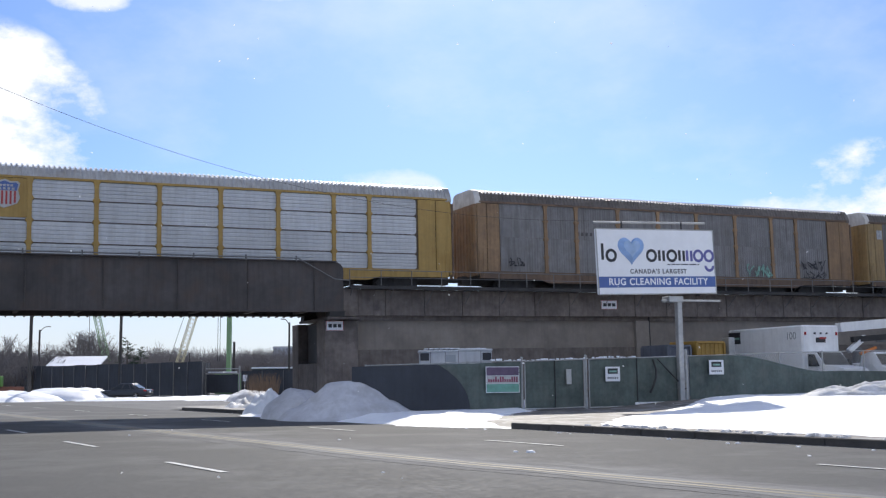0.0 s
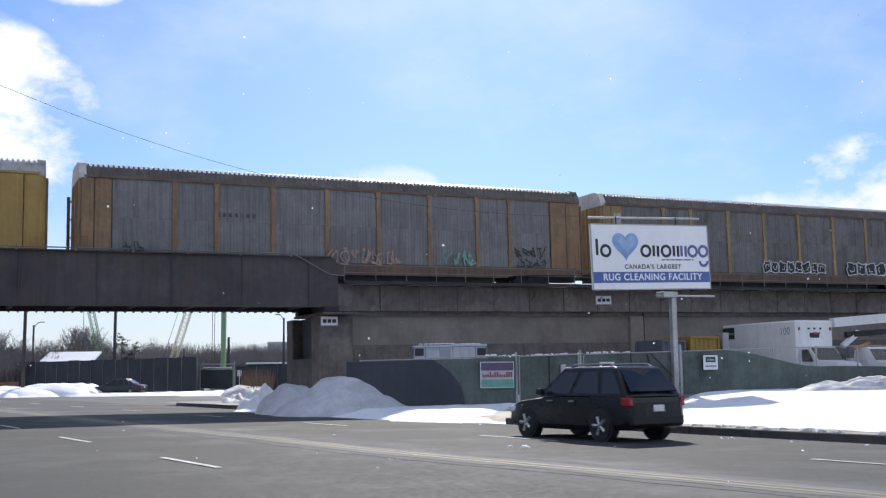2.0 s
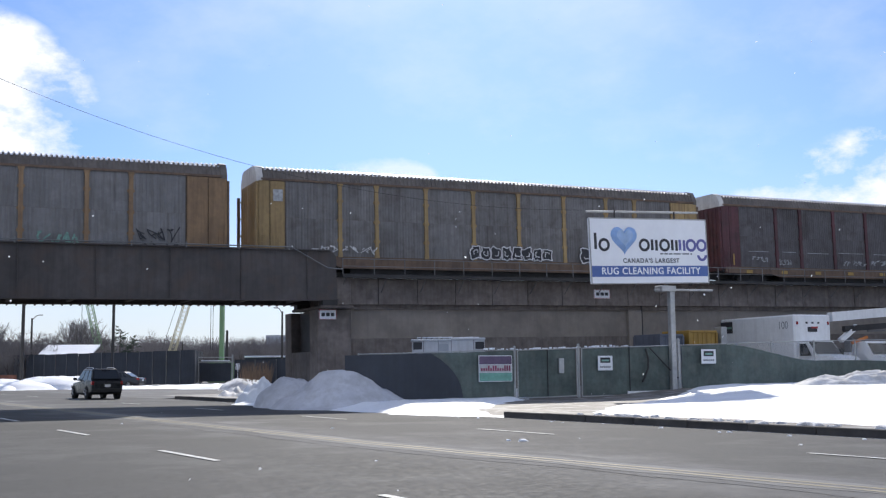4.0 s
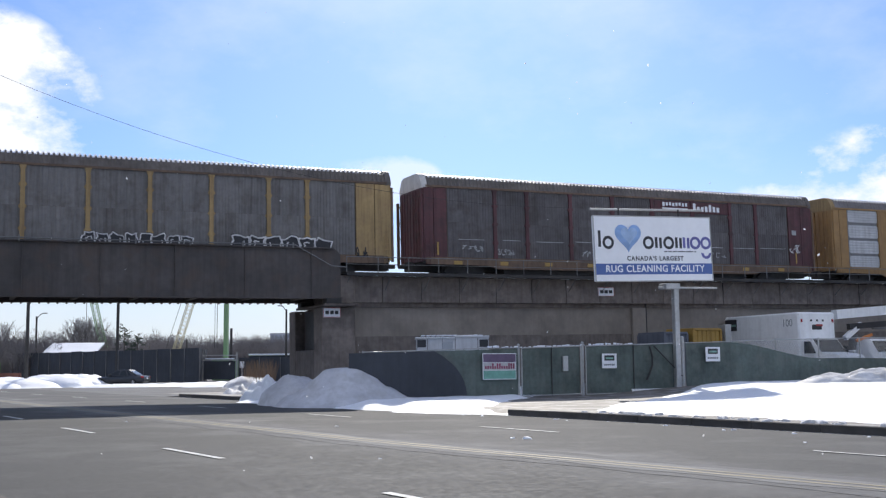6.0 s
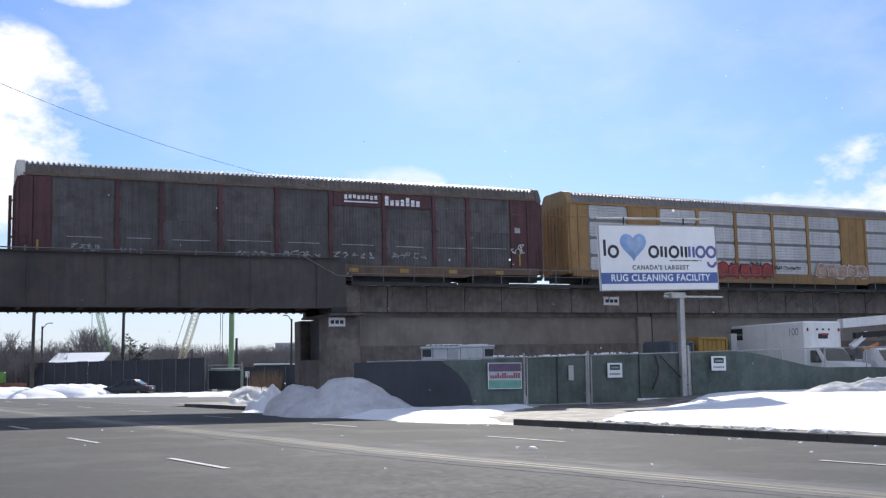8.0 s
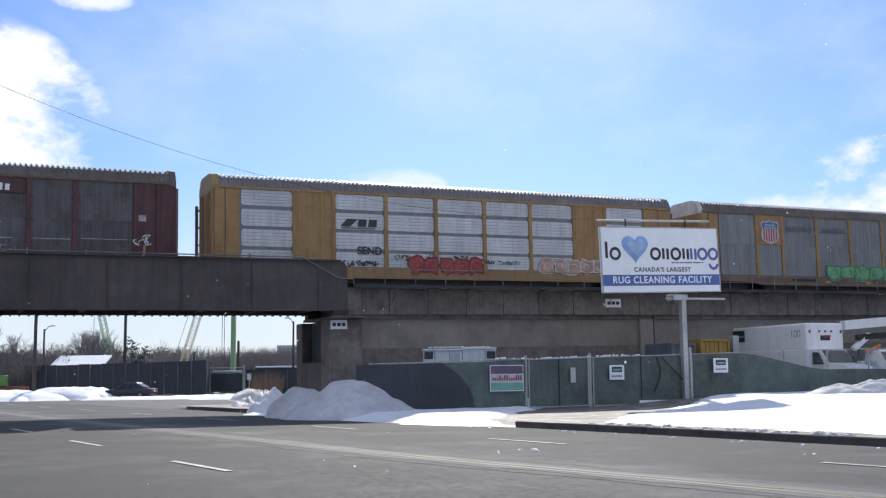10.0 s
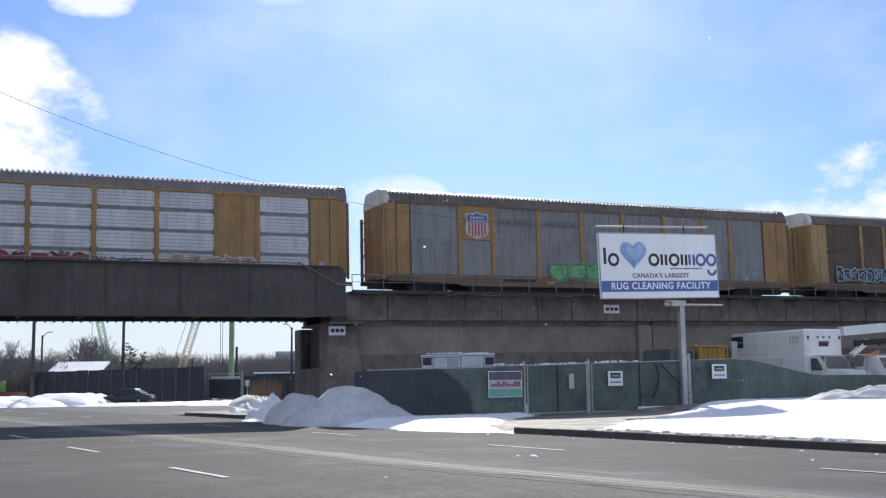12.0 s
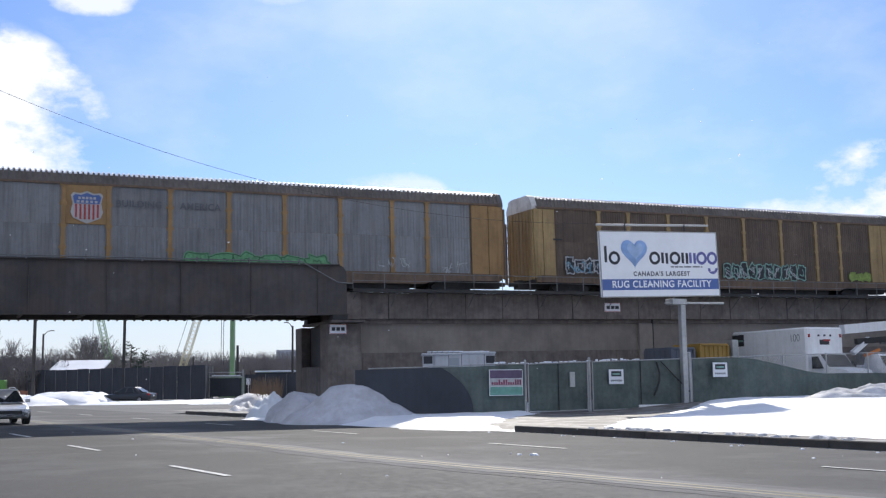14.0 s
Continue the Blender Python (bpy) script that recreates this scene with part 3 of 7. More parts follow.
def build_track():
    t = thing("railway_track", "rusty steel rails on dark sleepers and ballast", "track", TRACK, kind="structure")
    for y in (0.8, 2.235):
        bm = B()
        box(bm, -210, 240, y, y + 0.07, 6.16, 6.25)
        box(bm, -210, 240, y - 0.035, y + 0.105, 6.08, 6.1)
        box(bm, -210, 240, y + 0.025, y + 0.045, 6.1, 6.16)
        part("rail", bm, DARK_IRON, t)
    bm = B()
    box(bm, -210, 240, 0.2, 2.9, 5.96, 6.06)
    part("ballast", bm, CONCRETE_DARK, t)
    bm = B()
    for i in range(60):
        x = -6 + 1.3 * i + random.uniform(-0.5, 0.5)
        box(bm, x, x + random.uniform(0.3, 1.4), 3.6, 4.0, 6.345, 6.345 + random.uniform(0.06, 0.16), 0.03)
    solid("snow_on_deck", bm, SNOW, TRACK, "old snow lying along the viaduct deck", "snow", kind="stuff")


build_bridge()
build_viaduct()
build_walkway()
build_track()


def plate_sign(m, w, h, label):
    s = thing("plate_sign", label, "sign", m)
    bm = B()
    box(bm, -w / 2, w / 2, -0.03, 0, -h / 2, h / 2, 0.006)
    part("plate", bm, SIGN_WHITE, s)
    bm = B()
    for a, b in (((-w / 2, -h / 2), (w / 2, -h / 2)), ((w / 2, -h / 2), (w / 2, h / 2)), ((w / 2, h / 2), (-w / 2, h / 2)), ((-w / 2, h / 2), (-w / 2, -h / 2))):
        stroke(bm, [(a[0] * 0.97, a[1] * 0.93), (b[0] * 0.97, b[1] * 0.93)], 0.02, -0.03)
    part("border", bm, RED, s, "thin red border")
    # three plain shapes in black for the mark
    for i, x in enumerate((-0.27, 0.0, 0.27)):
        bm = B()
        box(bm, x * w - w * 0.1, x * w + w * 0.1, -0.038, -0.03, -0.09, 0.09, 0.02)
        part("mark", bm, INK, s, "bold black shape")
    return s


plate_sign(TRACK @ pose(-7.2, -0.4, 4.42), 0.93, 0.5, "small white sign with bold black marks on the abutment")
plate_sign(TRACK @ pose(9.6, -0.2, 5.63), 1.1, 0.52, "small white sign with bold black marks on the parapet")


def as_mesh_from(me, name, mat):
    """A copy of a mesh in another material."""
    other = me.copy()
    other.name = name
    other.materials.clear()
    other.materials.append(mat)
    return other


def snow_crumbs():
    """Crumbs of snow and grit along the kerb and on the lanes."""
    rnd = random.Random(31)
    bm = B()
    for k in range(7):
        a = 2 * math.pi * k / 7
        bm.verts.new((math.cos(a) * rnd.uniform(0.7, 1.1), math.sin(a) * rnd.uniform(0.7, 1.1), 0))
        bm.verts.new((math.cos(a) * rnd.uniform(0.4, 0.7), math.sin(a) * rnd.uniform(0.4, 0.7), rnd.uniform(0.4, 0.7)))
    bmesh.ops.convex_hull(bm, input=bm.verts[:])
    me = as_mesh("snow_crumb", bm, SNOW)
    spots = [(rnd.uniform(-22, 8), rnd.uniform(0.15, 1.0), rnd.uniform(0.03, 0.075)) for _ in range(26)]
    spots += [(-9.7, 6.6, 0.1), (-9.4, 6.75, 0.07), (-2.5, 7.4, 0.05), (-14, 3.0, 0.05), (4.0, 11.0, 0.05), (-12, 11.5, 0.04)]
    for l, q, r in spots:
        ob = new("snow_crumb", me)
        ob.matrix_basis = pose(*road_xy(l, q), crown(q) - 0.005, 0, 0, rnd.uniform(0, 360)) @ Matrix.Diagonal((r * 1.5, r, r * 0.8, 1))
        tagged(ob, "small crumb of dirty snow lying on the asphalt", "snow", "snow crumbs on the road")
    # darker clods of old slush on the kerb
    clod = as_mesh_from(me, "slush_clod", DIRTY_SNOW)
    for _ in range(46):
        l, q = rnd.uniform(-14, -2.6), rnd.uniform(-1.0, -0.28)
        k = rnd.uniform(0.05, 0.14)
        ob = new("slush_clod", clod)
        ob.matrix_basis = pose(*road_xy(l, q), 0.13, 0, 0, rnd.uniform(0, 360)) @ Matrix.Diagonal((k * 1.8, k * 1.2, k * 0.9, 1))
        tagged(ob, "dark clod of frozen slush on the kerb", "slush", "slush clods along the kerb")


snow_crumbs()
# ---------------------------------------------------------------- the train of car carriers
def car_paint(name, base, vary=0.2, streak=0.5, stain_color=None, rough=0.65, metal=0.0, by_object=0.06):
    return material(name, base, rough, metal, vary=vary, grain=5, stain=0.55, stain_color=stain_color, bump=0.12, fine=30, streak=streak, by_object=by_object)


PAINT = {
    "yellow": car_paint("carrier_yellow", (0.41, 0.268, 0.08), 0.14, 0.35, (0.36, 0.22, 0.06)),
    "brown_yellow": car_paint("carrier_brown_yellow", (0.29, 0.185, 0.1), 0.2, 0.5, (0.19, 0.12, 0.075)),
    "pale_yellow": car_paint("carrier_pale_yellow", (0.34, 0.235, 0.105), 0.2, 0.5, (0.3, 0.2, 0.1)),
    "orange": car_paint("carrier_orange_yellow", (0.33, 0.198, 0.08), 0.14, 0.4, (0.25, 0.145, 0.06)),
    "red": car_paint("carrier_red", (0.105, 0.04, 0.046), 0.25, 0.6, (0.05, 0.03, 0.03)),
    "silver": car_paint("panel_silver", (0.53, 0.54, 0.555), 0.1, 0.2, None, 0.5, 0.2),
    "grey": car_paint("panel_grey", (0.215, 0.21, 0.21), 0.18, 0.55, (0.17, 0.16, 0.155), 0.6, 0.15),
    "dark_grey": car_paint("panel_dark_grey", (0.185, 0.178, 0.175), 0.2, 0.6, (0.11, 0.095, 0.085), 0.65, 0.1),
    "black_grey": car_paint("panel_black_grey", (0.112, 0.104, 0.108), 0.25, 0.5, (0.06, 0.05, 0.045), 0.65, 0.1),
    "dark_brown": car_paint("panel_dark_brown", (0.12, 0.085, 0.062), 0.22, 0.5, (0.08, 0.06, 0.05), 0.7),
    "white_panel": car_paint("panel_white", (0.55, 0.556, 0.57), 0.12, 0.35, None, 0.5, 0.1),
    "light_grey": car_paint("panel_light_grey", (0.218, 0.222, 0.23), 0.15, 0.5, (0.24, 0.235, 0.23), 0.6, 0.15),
    "roof_silver": car_paint("roof_silver", (0.42, 0.42, 0.42), 0.14, 0.35, (0.32, 0.3, 0.28), 0.5, 0.3),
    "roof_grey": car_paint("roof_grey", (0.15, 0.132, 0.12), 0.22, 0.4, (0.1, 0.085, 0.075), 0.6, 0.2),
    "roof_mid": car_paint("roof_mid_grey", (0.18, 0.17, 0.173), 0.18, 0.4, (0.18, 0.165, 0.155), 0.55, 0.25),
    "rust_sill": car_paint("rust_sill", (0.16, 0.105, 0.07), 0.25, 0.5, (0.1, 0.07, 0.055)),
    "end_white": car_paint("end_white", (0.62, 0.6, 0.57), 0.12, 0.3, (0.4, 0.37, 0.33)),
}
# paler than the roof sides: sunlight on the ridges put into the colour
ROOF_SUNLIT_TOP = car_paint("roof_sunlit_top", (0.72, 0.72, 0.72), 0.1, 0.0, None, 0.35, 0.35)
MESHES = {}
ROWS4 = [(10.35, 11.28), (9.34, 10.33), (8.31, 9.32), (7.46, 8.29)]
ROWS4_APART = [(10.44, 11.28), (9.4, 10.29), (8.37, 9.27), (7.46, 8.24)]
LONG0, LONG1, WIDE, ROOF_LOW, ROOF_TOP = 0.88, 28.6, 3.0, 11.33, 11.95


def panel_mesh(w, h, style, mat):
    """A pressed steel screen, w by h: ribs across it, or fine upright folds; chamfered corners."""
    key = (round(w, 2), round(h, 2), style, mat.name)
    if key in MESHES:
        return MESHES[key]
    bm = B()
    c = min(0.1, h * 0.15)
    if style == "ribs":
        n = 5
        prof = []
        for i in range(n):
            z = h * i / n
            prof += [(z, 0.0), (z + h / n * 0.62, 0.0), (z + h / n * 0.7, 0.03), (z + h / n * 0.94, 0.03)]
        prof.append((h, 0.0))
        cols = []
        for x, y_in in ((0, 0), (w, 0)):
            cols.append([bm.verts.new((x + (c if x == 0 else -c) * (1 - smooth(0, c, z)) + (c if x == 0 else -c) * smooth(h - c, h, z), y, z)) for z, y in prof])
        for i in range(len(prof) - 1):
            bm.faces.new((cols[0][i], cols[1][i], cols[1][i + 1], cols[0][i + 1]))
    else:
        n = max(4, int(w / 0.16))
        prof = []
        for i in range(n):
            x = w * i / n
            prof += [(x, 0.0), (x + w / n * 0.55, 0.0), (x + w / n * 0.65, 0.011), (x + w / n * 0.92, 0.011)]
        prof.append((w, 0.0))
        lines = [[bm.verts.new((x, y, z)) for x, y in prof] for z in (0, h)]
        for i in range(len(prof) - 1):
            bm.faces.new((lines[0][i], lines[0][i + 1], lines[1][i + 1], lines[1][i]))
    me = as_mesh("panel", bm, mat)
    MESHES[key] = me
    return me


def roof_mesh(mat):
    """Folded roof sheet: upright folds on its shoulders and ridges across its top."""
    bm = B()
    pitch = 0.235
    n = int((LONG1 - LONG0 - 0.5) / pitch)
    sect = [(-0.02, ROOF_LOW), (0.08, ROOF_LOW + 0.3), (0.2, ROOF_TOP - 0.13), (0.46, ROOF_TOP - 0.015), (0.8, ROOF_TOP), (WIDE - 0.6, ROOF_TOP), (WIDE - 0.3, ROOF_TOP - 0.06), (WIDE + 0.02, ROOF_LOW)]
    rings = []
    for i in range(n + 1):
        for dx, up in ((0.0, 0.0), (0.5, 0.0), (0.58, 0.1), (0.92, 0.1)):
            x = LONG0 + 0.25 + (i + dx) * pitch
            if x > LONG1 - 0.25:
                continue
            rings.append([bm.verts.new((x, y + (-0.02 if up and y < 1 else 0) * (k < 3), z + (up if k > 1 else up * 0.2))) for k, (y, z) in enumerate(sect)])
    for a, b in zip(rings, rings[1:]):
        for k in range(len(sect) - 1):
            # faces above the shoulder take the sunlit colour
            bm.faces.new((a[k], b[k], b[k + 1], a[k + 1])).material_index = 0 if k < 2 else 1
    me = as_mesh("roof", bm, mat)
    me.materials.append(ROOF_SUNLIT_TOP)
    return me


def wheel_truck(parent, x, mats):
    """A four-wheeled truck under the car."""
    bm = B()
    for y in (0.45, 2.45):
        slab(bm, [(x - 1.25, 6.72), (x - 0.95, 6.95), (x + 0.95, 6.95), (x + 1.25, 6.72), (x + 1.1, 6.6), (x + 0.5, 6.62), (x + 0.3, 6.42), (x - 0.3, 6.42), (x - 0.5, 6.62), (x - 1.1, 6.6)], y, y + 0.14)
        for k in (-0.2, 0.0, 0.2):
            rod(bm, (x + k, y + 0.07, 6.5), (x + k, y + 0.07, 6.85), 0.07)
    box(bm, x - 0.2, x + 0.2, 0.4, 2.6, 6.75, 6.95)
    t = part("truck", bm, DARK_IRON, parent, "dusty black four-wheeled truck")
    for dx in (-0.88, 0.88):
        bm = B()
        rod(bm, (x + dx, 0.72, 6.25 + 0.42), (x + dx, 0.86, 6.25 + 0.42), 0.42, sides=20)
        rod(bm, (x + dx, 2.24, 6.25 + 0.42), (x + dx, 2.38, 6.25 + 0.42), 0.42, sides=20)
        rod(bm, (x + dx, 0.6, 6.67), (x + dx, 2.5, 6.67), 0.08)
        part("wheelset", bm, DARK_IRON, t)


def car_carrier(label, body, panels, roof, ends, posts, style, solid_bays=(), row_gaps=True, end_dark=False, front=2.37, rear=26.6, gap_dark=True, sill=None):
    """One closed car carrier on two trucks. posts: where the upright posts stand along it."""
    car = thing("car_carrier", label, "railway car", TRACK, "cars of the train")
    body_m, panel_m, roof_m, end_m = PAINT[body], PAINT[panels], PAINT[roof], PAINT[ends]
    ob = new("roof", roof_mesh(roof_m))
    ob.parent = car
    # bottom sill: low between the trucks, raised over them
    bm = B()
    slab(bm, [(LONG0 + 0.25, 7.44), (LONG0 + 0.25, 7.05), (4.9, 7.02), (5.5, 6.84), (23.7, 6.84), (24.3, 7.02), (LONG1 - 0.25, 7.05), (LONG1 - 0.25, 7.44)], -0.04, 0.1)
    part("side_sill", bm, PAINT[sill or "rust_sill"], car)
    bm = B()
    slab(bm, [(LONG0 + 0.25, 7.44), (LONG0 + 0.25, 7.05), (4.9, 7.02), (5.5, 6.84), (23.7, 6.84), (24.3, 7.02), (LONG1 - 0.25, 7.05), (LONG1 - 0.25, 7.44)], WIDE - 0.1, WIDE + 0.04)
    part("side_sill", bm, PAINT[sill or "rust_sill"], car)
    bm = B()
    box(bm, LONG0 - 0.3, LONG1 + 0.3, 1.2, 1.8, 6.75, 7.25)
    rod(bm, (LONG0 - 0.75, 1.5, 7.0), (LONG0 - 0.2, 1.5, 7.0), 0.12)
    rod(bm, (LONG1 + 0.2, 1.5, 7.0), (LONG1 + 0.75, 1.5, 7.0), 0.12)
    box(bm, 6.0, 23.0, 0.3, 2.7, 6.6, 7.05)
    part("centre_sill", bm, DARK_IRON, car, "black centre sill with couplers")
    bm = B()
    box(bm, LONG0 + 0.1, LONG1 - 0.1, 0.06, WIDE - 0.06, 7.1, 7.2)
    box(bm, LONG0 + 0.1, LONG1 - 0.1, 0.5, WIDE - 0.06, 9.2, 9.26)
    part("floor", bm, DARK_IRON, car)
    # top chord
    bm = B()
    box(bm, LONG0 + 0.25, LONG1 - 0.25, -0.045, 0.08, 11.26, 11.37)
    part("top_chord", bm, PAINT[sill or "rust_sill"], car)
    bm = B()
    box(bm, LONG0 + 0.1, LONG1 - 0.1, WIDE - 0.06, WIDE, 7.2, ROOF_LOW + 0.05)
    part("far_side", bm, panel_m, car)
    # posts with gussets
    key = ("post", body)
    if key not in MESHES:
        bm = B()
        slab(bm, [(-0.13, 7.42), (0.13, 7.42), (0.1, 7.75), (0.1, 11.05), (0.17, 11.27), (-0.17, 11.27), (-0.1, 11.05), (-0.1, 7.75)], -0.055, 0.06)
        for z in (8.3, 9.33, 10.36):
            slab(bm, [(-0.19, z), (-0.1, z + 0.13), (0.1, z + 0.13), (0.19, z), (0.1, z - 0.13), (-0.1, z - 0.13)], -0.035, 0.02)
        MESHES[key] = as_mesh("post", bm, body_m)
    for x in posts:
        piece("post", MESHES[key], car, pose(x, 0, 0))
    # screens between the posts
    stops = [front, *posts, rear]
    for i, (a, b) in enumerate(zip(stops, stops[1:])):
        if i in solid_bays:
            bm = B()
            box(bm, a + 0.02, b - 0.02, 0.0, 0.04, 7.44, 11.27)
            for k in range(1, 3):
                x = a + (b - a) * k / 3
                box(bm, x - 0.02, x + 0.02, -0.015, 0.0, 7.5, 11.2)
            part("closed_bay", bm, body_m, car)
            continue
        pad = 0.1 if row_gaps else 0.06
        if style == "ribs":
            for z0, z1 in (ROWS4 if gap_dark else ROWS4_APART):
                piece("panel", panel_mesh(b - a - 2 * pad, z1 - z0 - 0.03, "ribs", panel_m), car, pose(a + pad, 0.02, z0))
        else:
            for j, (z0, z1) in enumerate(((7.46, 9.38), (9.385, 11.27))):
                piece("panel", panel_mesh(b - a - 2 * pad, z1 - z0, "folds", panel_m), car, pose(a + pad, 0.024 if j % 2 else 0.02, z0))
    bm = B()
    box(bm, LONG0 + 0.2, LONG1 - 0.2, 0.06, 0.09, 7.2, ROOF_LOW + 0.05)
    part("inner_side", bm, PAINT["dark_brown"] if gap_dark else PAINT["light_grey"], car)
    # end bays: closed sheet, door edge, corner
    for x0, x1, corner in ((LONG0 + 0.12, front, -1), (rear, LONG1 - 0.12, 1)):
        bm = B()
        mid = (x0 + x1) / 2 + 0.1 * corner
        box(bm, x0, mid - 0.02, -0.03, 0.05, 7.3, 11.24, 0.012)
        box(bm, mid + 0.02, x1, -0.015, 0.05, 7.3, 11.24, 0.012)
        part("end_bay", bm, body_m, car)
        bm = B()
        xe = x0 + 0.06 if corner < 0 else x1 - 0.06
        for dx in (-0.04, 0.2):
            rod(bm, (xe - corner * dx - corner * 0.05, -0.07, 7.0), (xe - corner * dx - corner * 0.05, -0.07, 8.6), 0.014, sides=5)
        for k in range(5):
            rod(bm, (xe - corner * 0.01, -0.07, 7.1 + 0.33 * k), (xe - corner * 0.25, -0.07, 7.1 + 0.33 * k), 0.012, sides=5)
        part("ladder", bm, body_m, car)
        # end doors, folded, in two halves
        e = LONG0 if corner < 0 else LONG1
        for y0, y1 in ((0.03, 1.46), (1.54, WIDE - 0.03)):
            bm = B()
            box(bm, min(e, e - corner * 0.12), max(e, e - corner * 0.12), y0, y1, 7.2, 11.2, 0.015)
            for k in range(1, 4):
                y = y0 + (y1 - y0) * k / 4
                box(bm, min(e, e + corner * 0.04), max(e, e + corner * 0.04), y - 0.03, y + 0.03, 7.3, 11.1)
            part("end_door", bm, body_m if not end_dark else PAINT["dark_brown"], car)
        # the door's edge stands out past the corner: on the far side in front, on the near side behind
        bm = B()
        if corner < 0:
            box(bm, e - 0.22, e - 0.07, WIDE - 0.14, WIDE - 0.02, 7.12, 10.72, 0.01)
            for z in (7.6, 8.7, 9.6, 10.5):
                box(bm, e - 0.08, e, WIDE - 0.1, WIDE - 0.05, z - 0.05, z + 0.05)
        else:
            box(bm, e, e + 0.11, -0.01, 0.12, 7.12, 11.1, 0.01)
        part("door_edge", bm, PAINT["rust_sill"], car, "dark upright door edge")
        bm = B()
        prof = [(0.0, 11.2), (0.0, 11.42), (0.12, 11.7), (0.32, 11.98), (0.62, 12.07), (WIDE - 0.62, 12.07), (WIDE - 0.32, 11.98), (WIDE, 11.42), (WIDE, 11.2)]
        a = [bm.verts.new((e, y, z)) for y, z in prof]
        b = [bm.verts.new((e - corner * 0.34, y - (0.03 if y < 1 else -0.03), z + 0.01)) for y, z in prof]
        bm.faces.new(a), bm.faces.new(list(reversed(b)))
        for i in range(len(prof)):
            j = (i + 1) % len(prof)
            bm.faces.new((a[i], a[j], b[j], b[i]))
        part("roof_end", bm, end_m if corner < 0 else roof_m, car, "pale roof end cap" if corner < 0 else "")
    wheel_truck(car, 3.6, None)
    wheel_truck(car, 25.5, None)
    return car


def patch(car, name, x, z, w, h, mat, label, y=-0.07):
    bm = B()
    box(bm, x - w / 2, x + w / 2, y, y + 0.01, z - h / 2, z + h / 2, 0.003)
    return part(name, bm, mat, car, label)


def tag_paint(name, color):
    return material(name, color, 0.6, vary=0.3, grain=8, stain=2.0, bump=0.05)


TAG = {"white": tag_paint("spray_white", (0.6, 0.6, 0.6)), "green": tag_paint("spray_green", (0.13, 0.33, 0.16)), "black": tag_paint("spray_black", (0.03, 0.03, 0.035)),
       "red": tag_paint("spray_red", (0.34, 0.06, 0.055)), "pink": tag_paint("spray_pink", (0.4, 0.27, 0.21)), "blue": tag_paint("spray_blue", (0.15, 0.28, 0.36)),
       "grey": tag_paint("spray_grey", (0.36, 0.37, 0.38)), "dark_green": tag_paint("spray_dark_green", (0.05, 0.15, 0.07)), "maroon": tag_paint("spray_maroon", (0.14, 0.03, 0.03)), "lime": tag_paint("spray_lime", (0.22, 0.3, 0.07)), "teal": tag_paint("spray_teal", (0.2, 0.36, 0.3))}


def scrawl(car, x, z, w, h, count, colour, seed, label, width=0.05, y=-0.075, fill=None):
    """Spray paint that spells nothing: looping strokes side by side, over soft filled blobs where it is a piece."""
    rnd = random.Random(seed)
    step = w / count
    for i in range(count):
        cx = x - w / 2 + step * (i + 0.5)
        if fill:
            bm = B()
            pts = []
            for k in range(16):
                a = 2 * math.pi * k / 16
                r = 1 + 0.26 * rnd.uniform(-1, 1)
                pts.append((cx + step * 0.55 * r * math.copysign(abs(math.cos(a)) ** 0.6, math.cos(a)), z + h * 0.5 * r * math.copysign(abs(math.sin(a)) ** 0.6, math.sin(a))))
            slab(bm, pts, y + 0.004 + 0.002 * (i % 3), y + 0.012)
            part("spray_fill", bm, TAG[fill], car, label)
            # a fat outline round each letter and a loop inside it
            bm = B()
            rim = [(cx + (px - cx) * 0.9, z + (pz - z) * 0.86) for px, pz in pts]
            stroke(bm, rim + rim[:1], width, y - 0.002 * (i % 3))
            k0 = rnd.randint(0, 15)
            loop = [(cx + (px - cx) * 0.45 * rnd.uniform(0.7, 1.1), z + (pz - z) * 0.42) for px, pz in (rim[k0:] + rim[:k0])[:rnd.randint(7, 12)]]
            stroke(bm, loop, width * 0.8, y - 0.002 * (i % 3))
            part("spray_paint", bm, TAG[colour], car, label)
            continue
        bm = B()
        pts = []
        px, pz = cx - step * 0.4, z + h * rnd.uniform(-0.5, 0.5)
        for k in range(rnd.randint(4, 6)):
            nx, nz = cx + step * rnd.uniform(-0.55, 0.55), z + h * rnd.choice((-0.5, -0.4, 0.0, 0.4, 0.5)) * rnd.uniform(0.7, 1.1)
            amp = rnd.uniform(-0.2, 0.2) * h
            for q in range(4):
                t = (q + 1) / 4
                pts.append((px + (nx - px) * t + math.sin(math.pi * t) * amp, pz + (nz - pz) * t))
            px, pz = nx, nz
        stroke(bm, pts, width * rnd.uniform(0.8, 1.2), y - 0.002 * (i % 3))
        part("spray_paint", bm, TAG[colour], car, label)


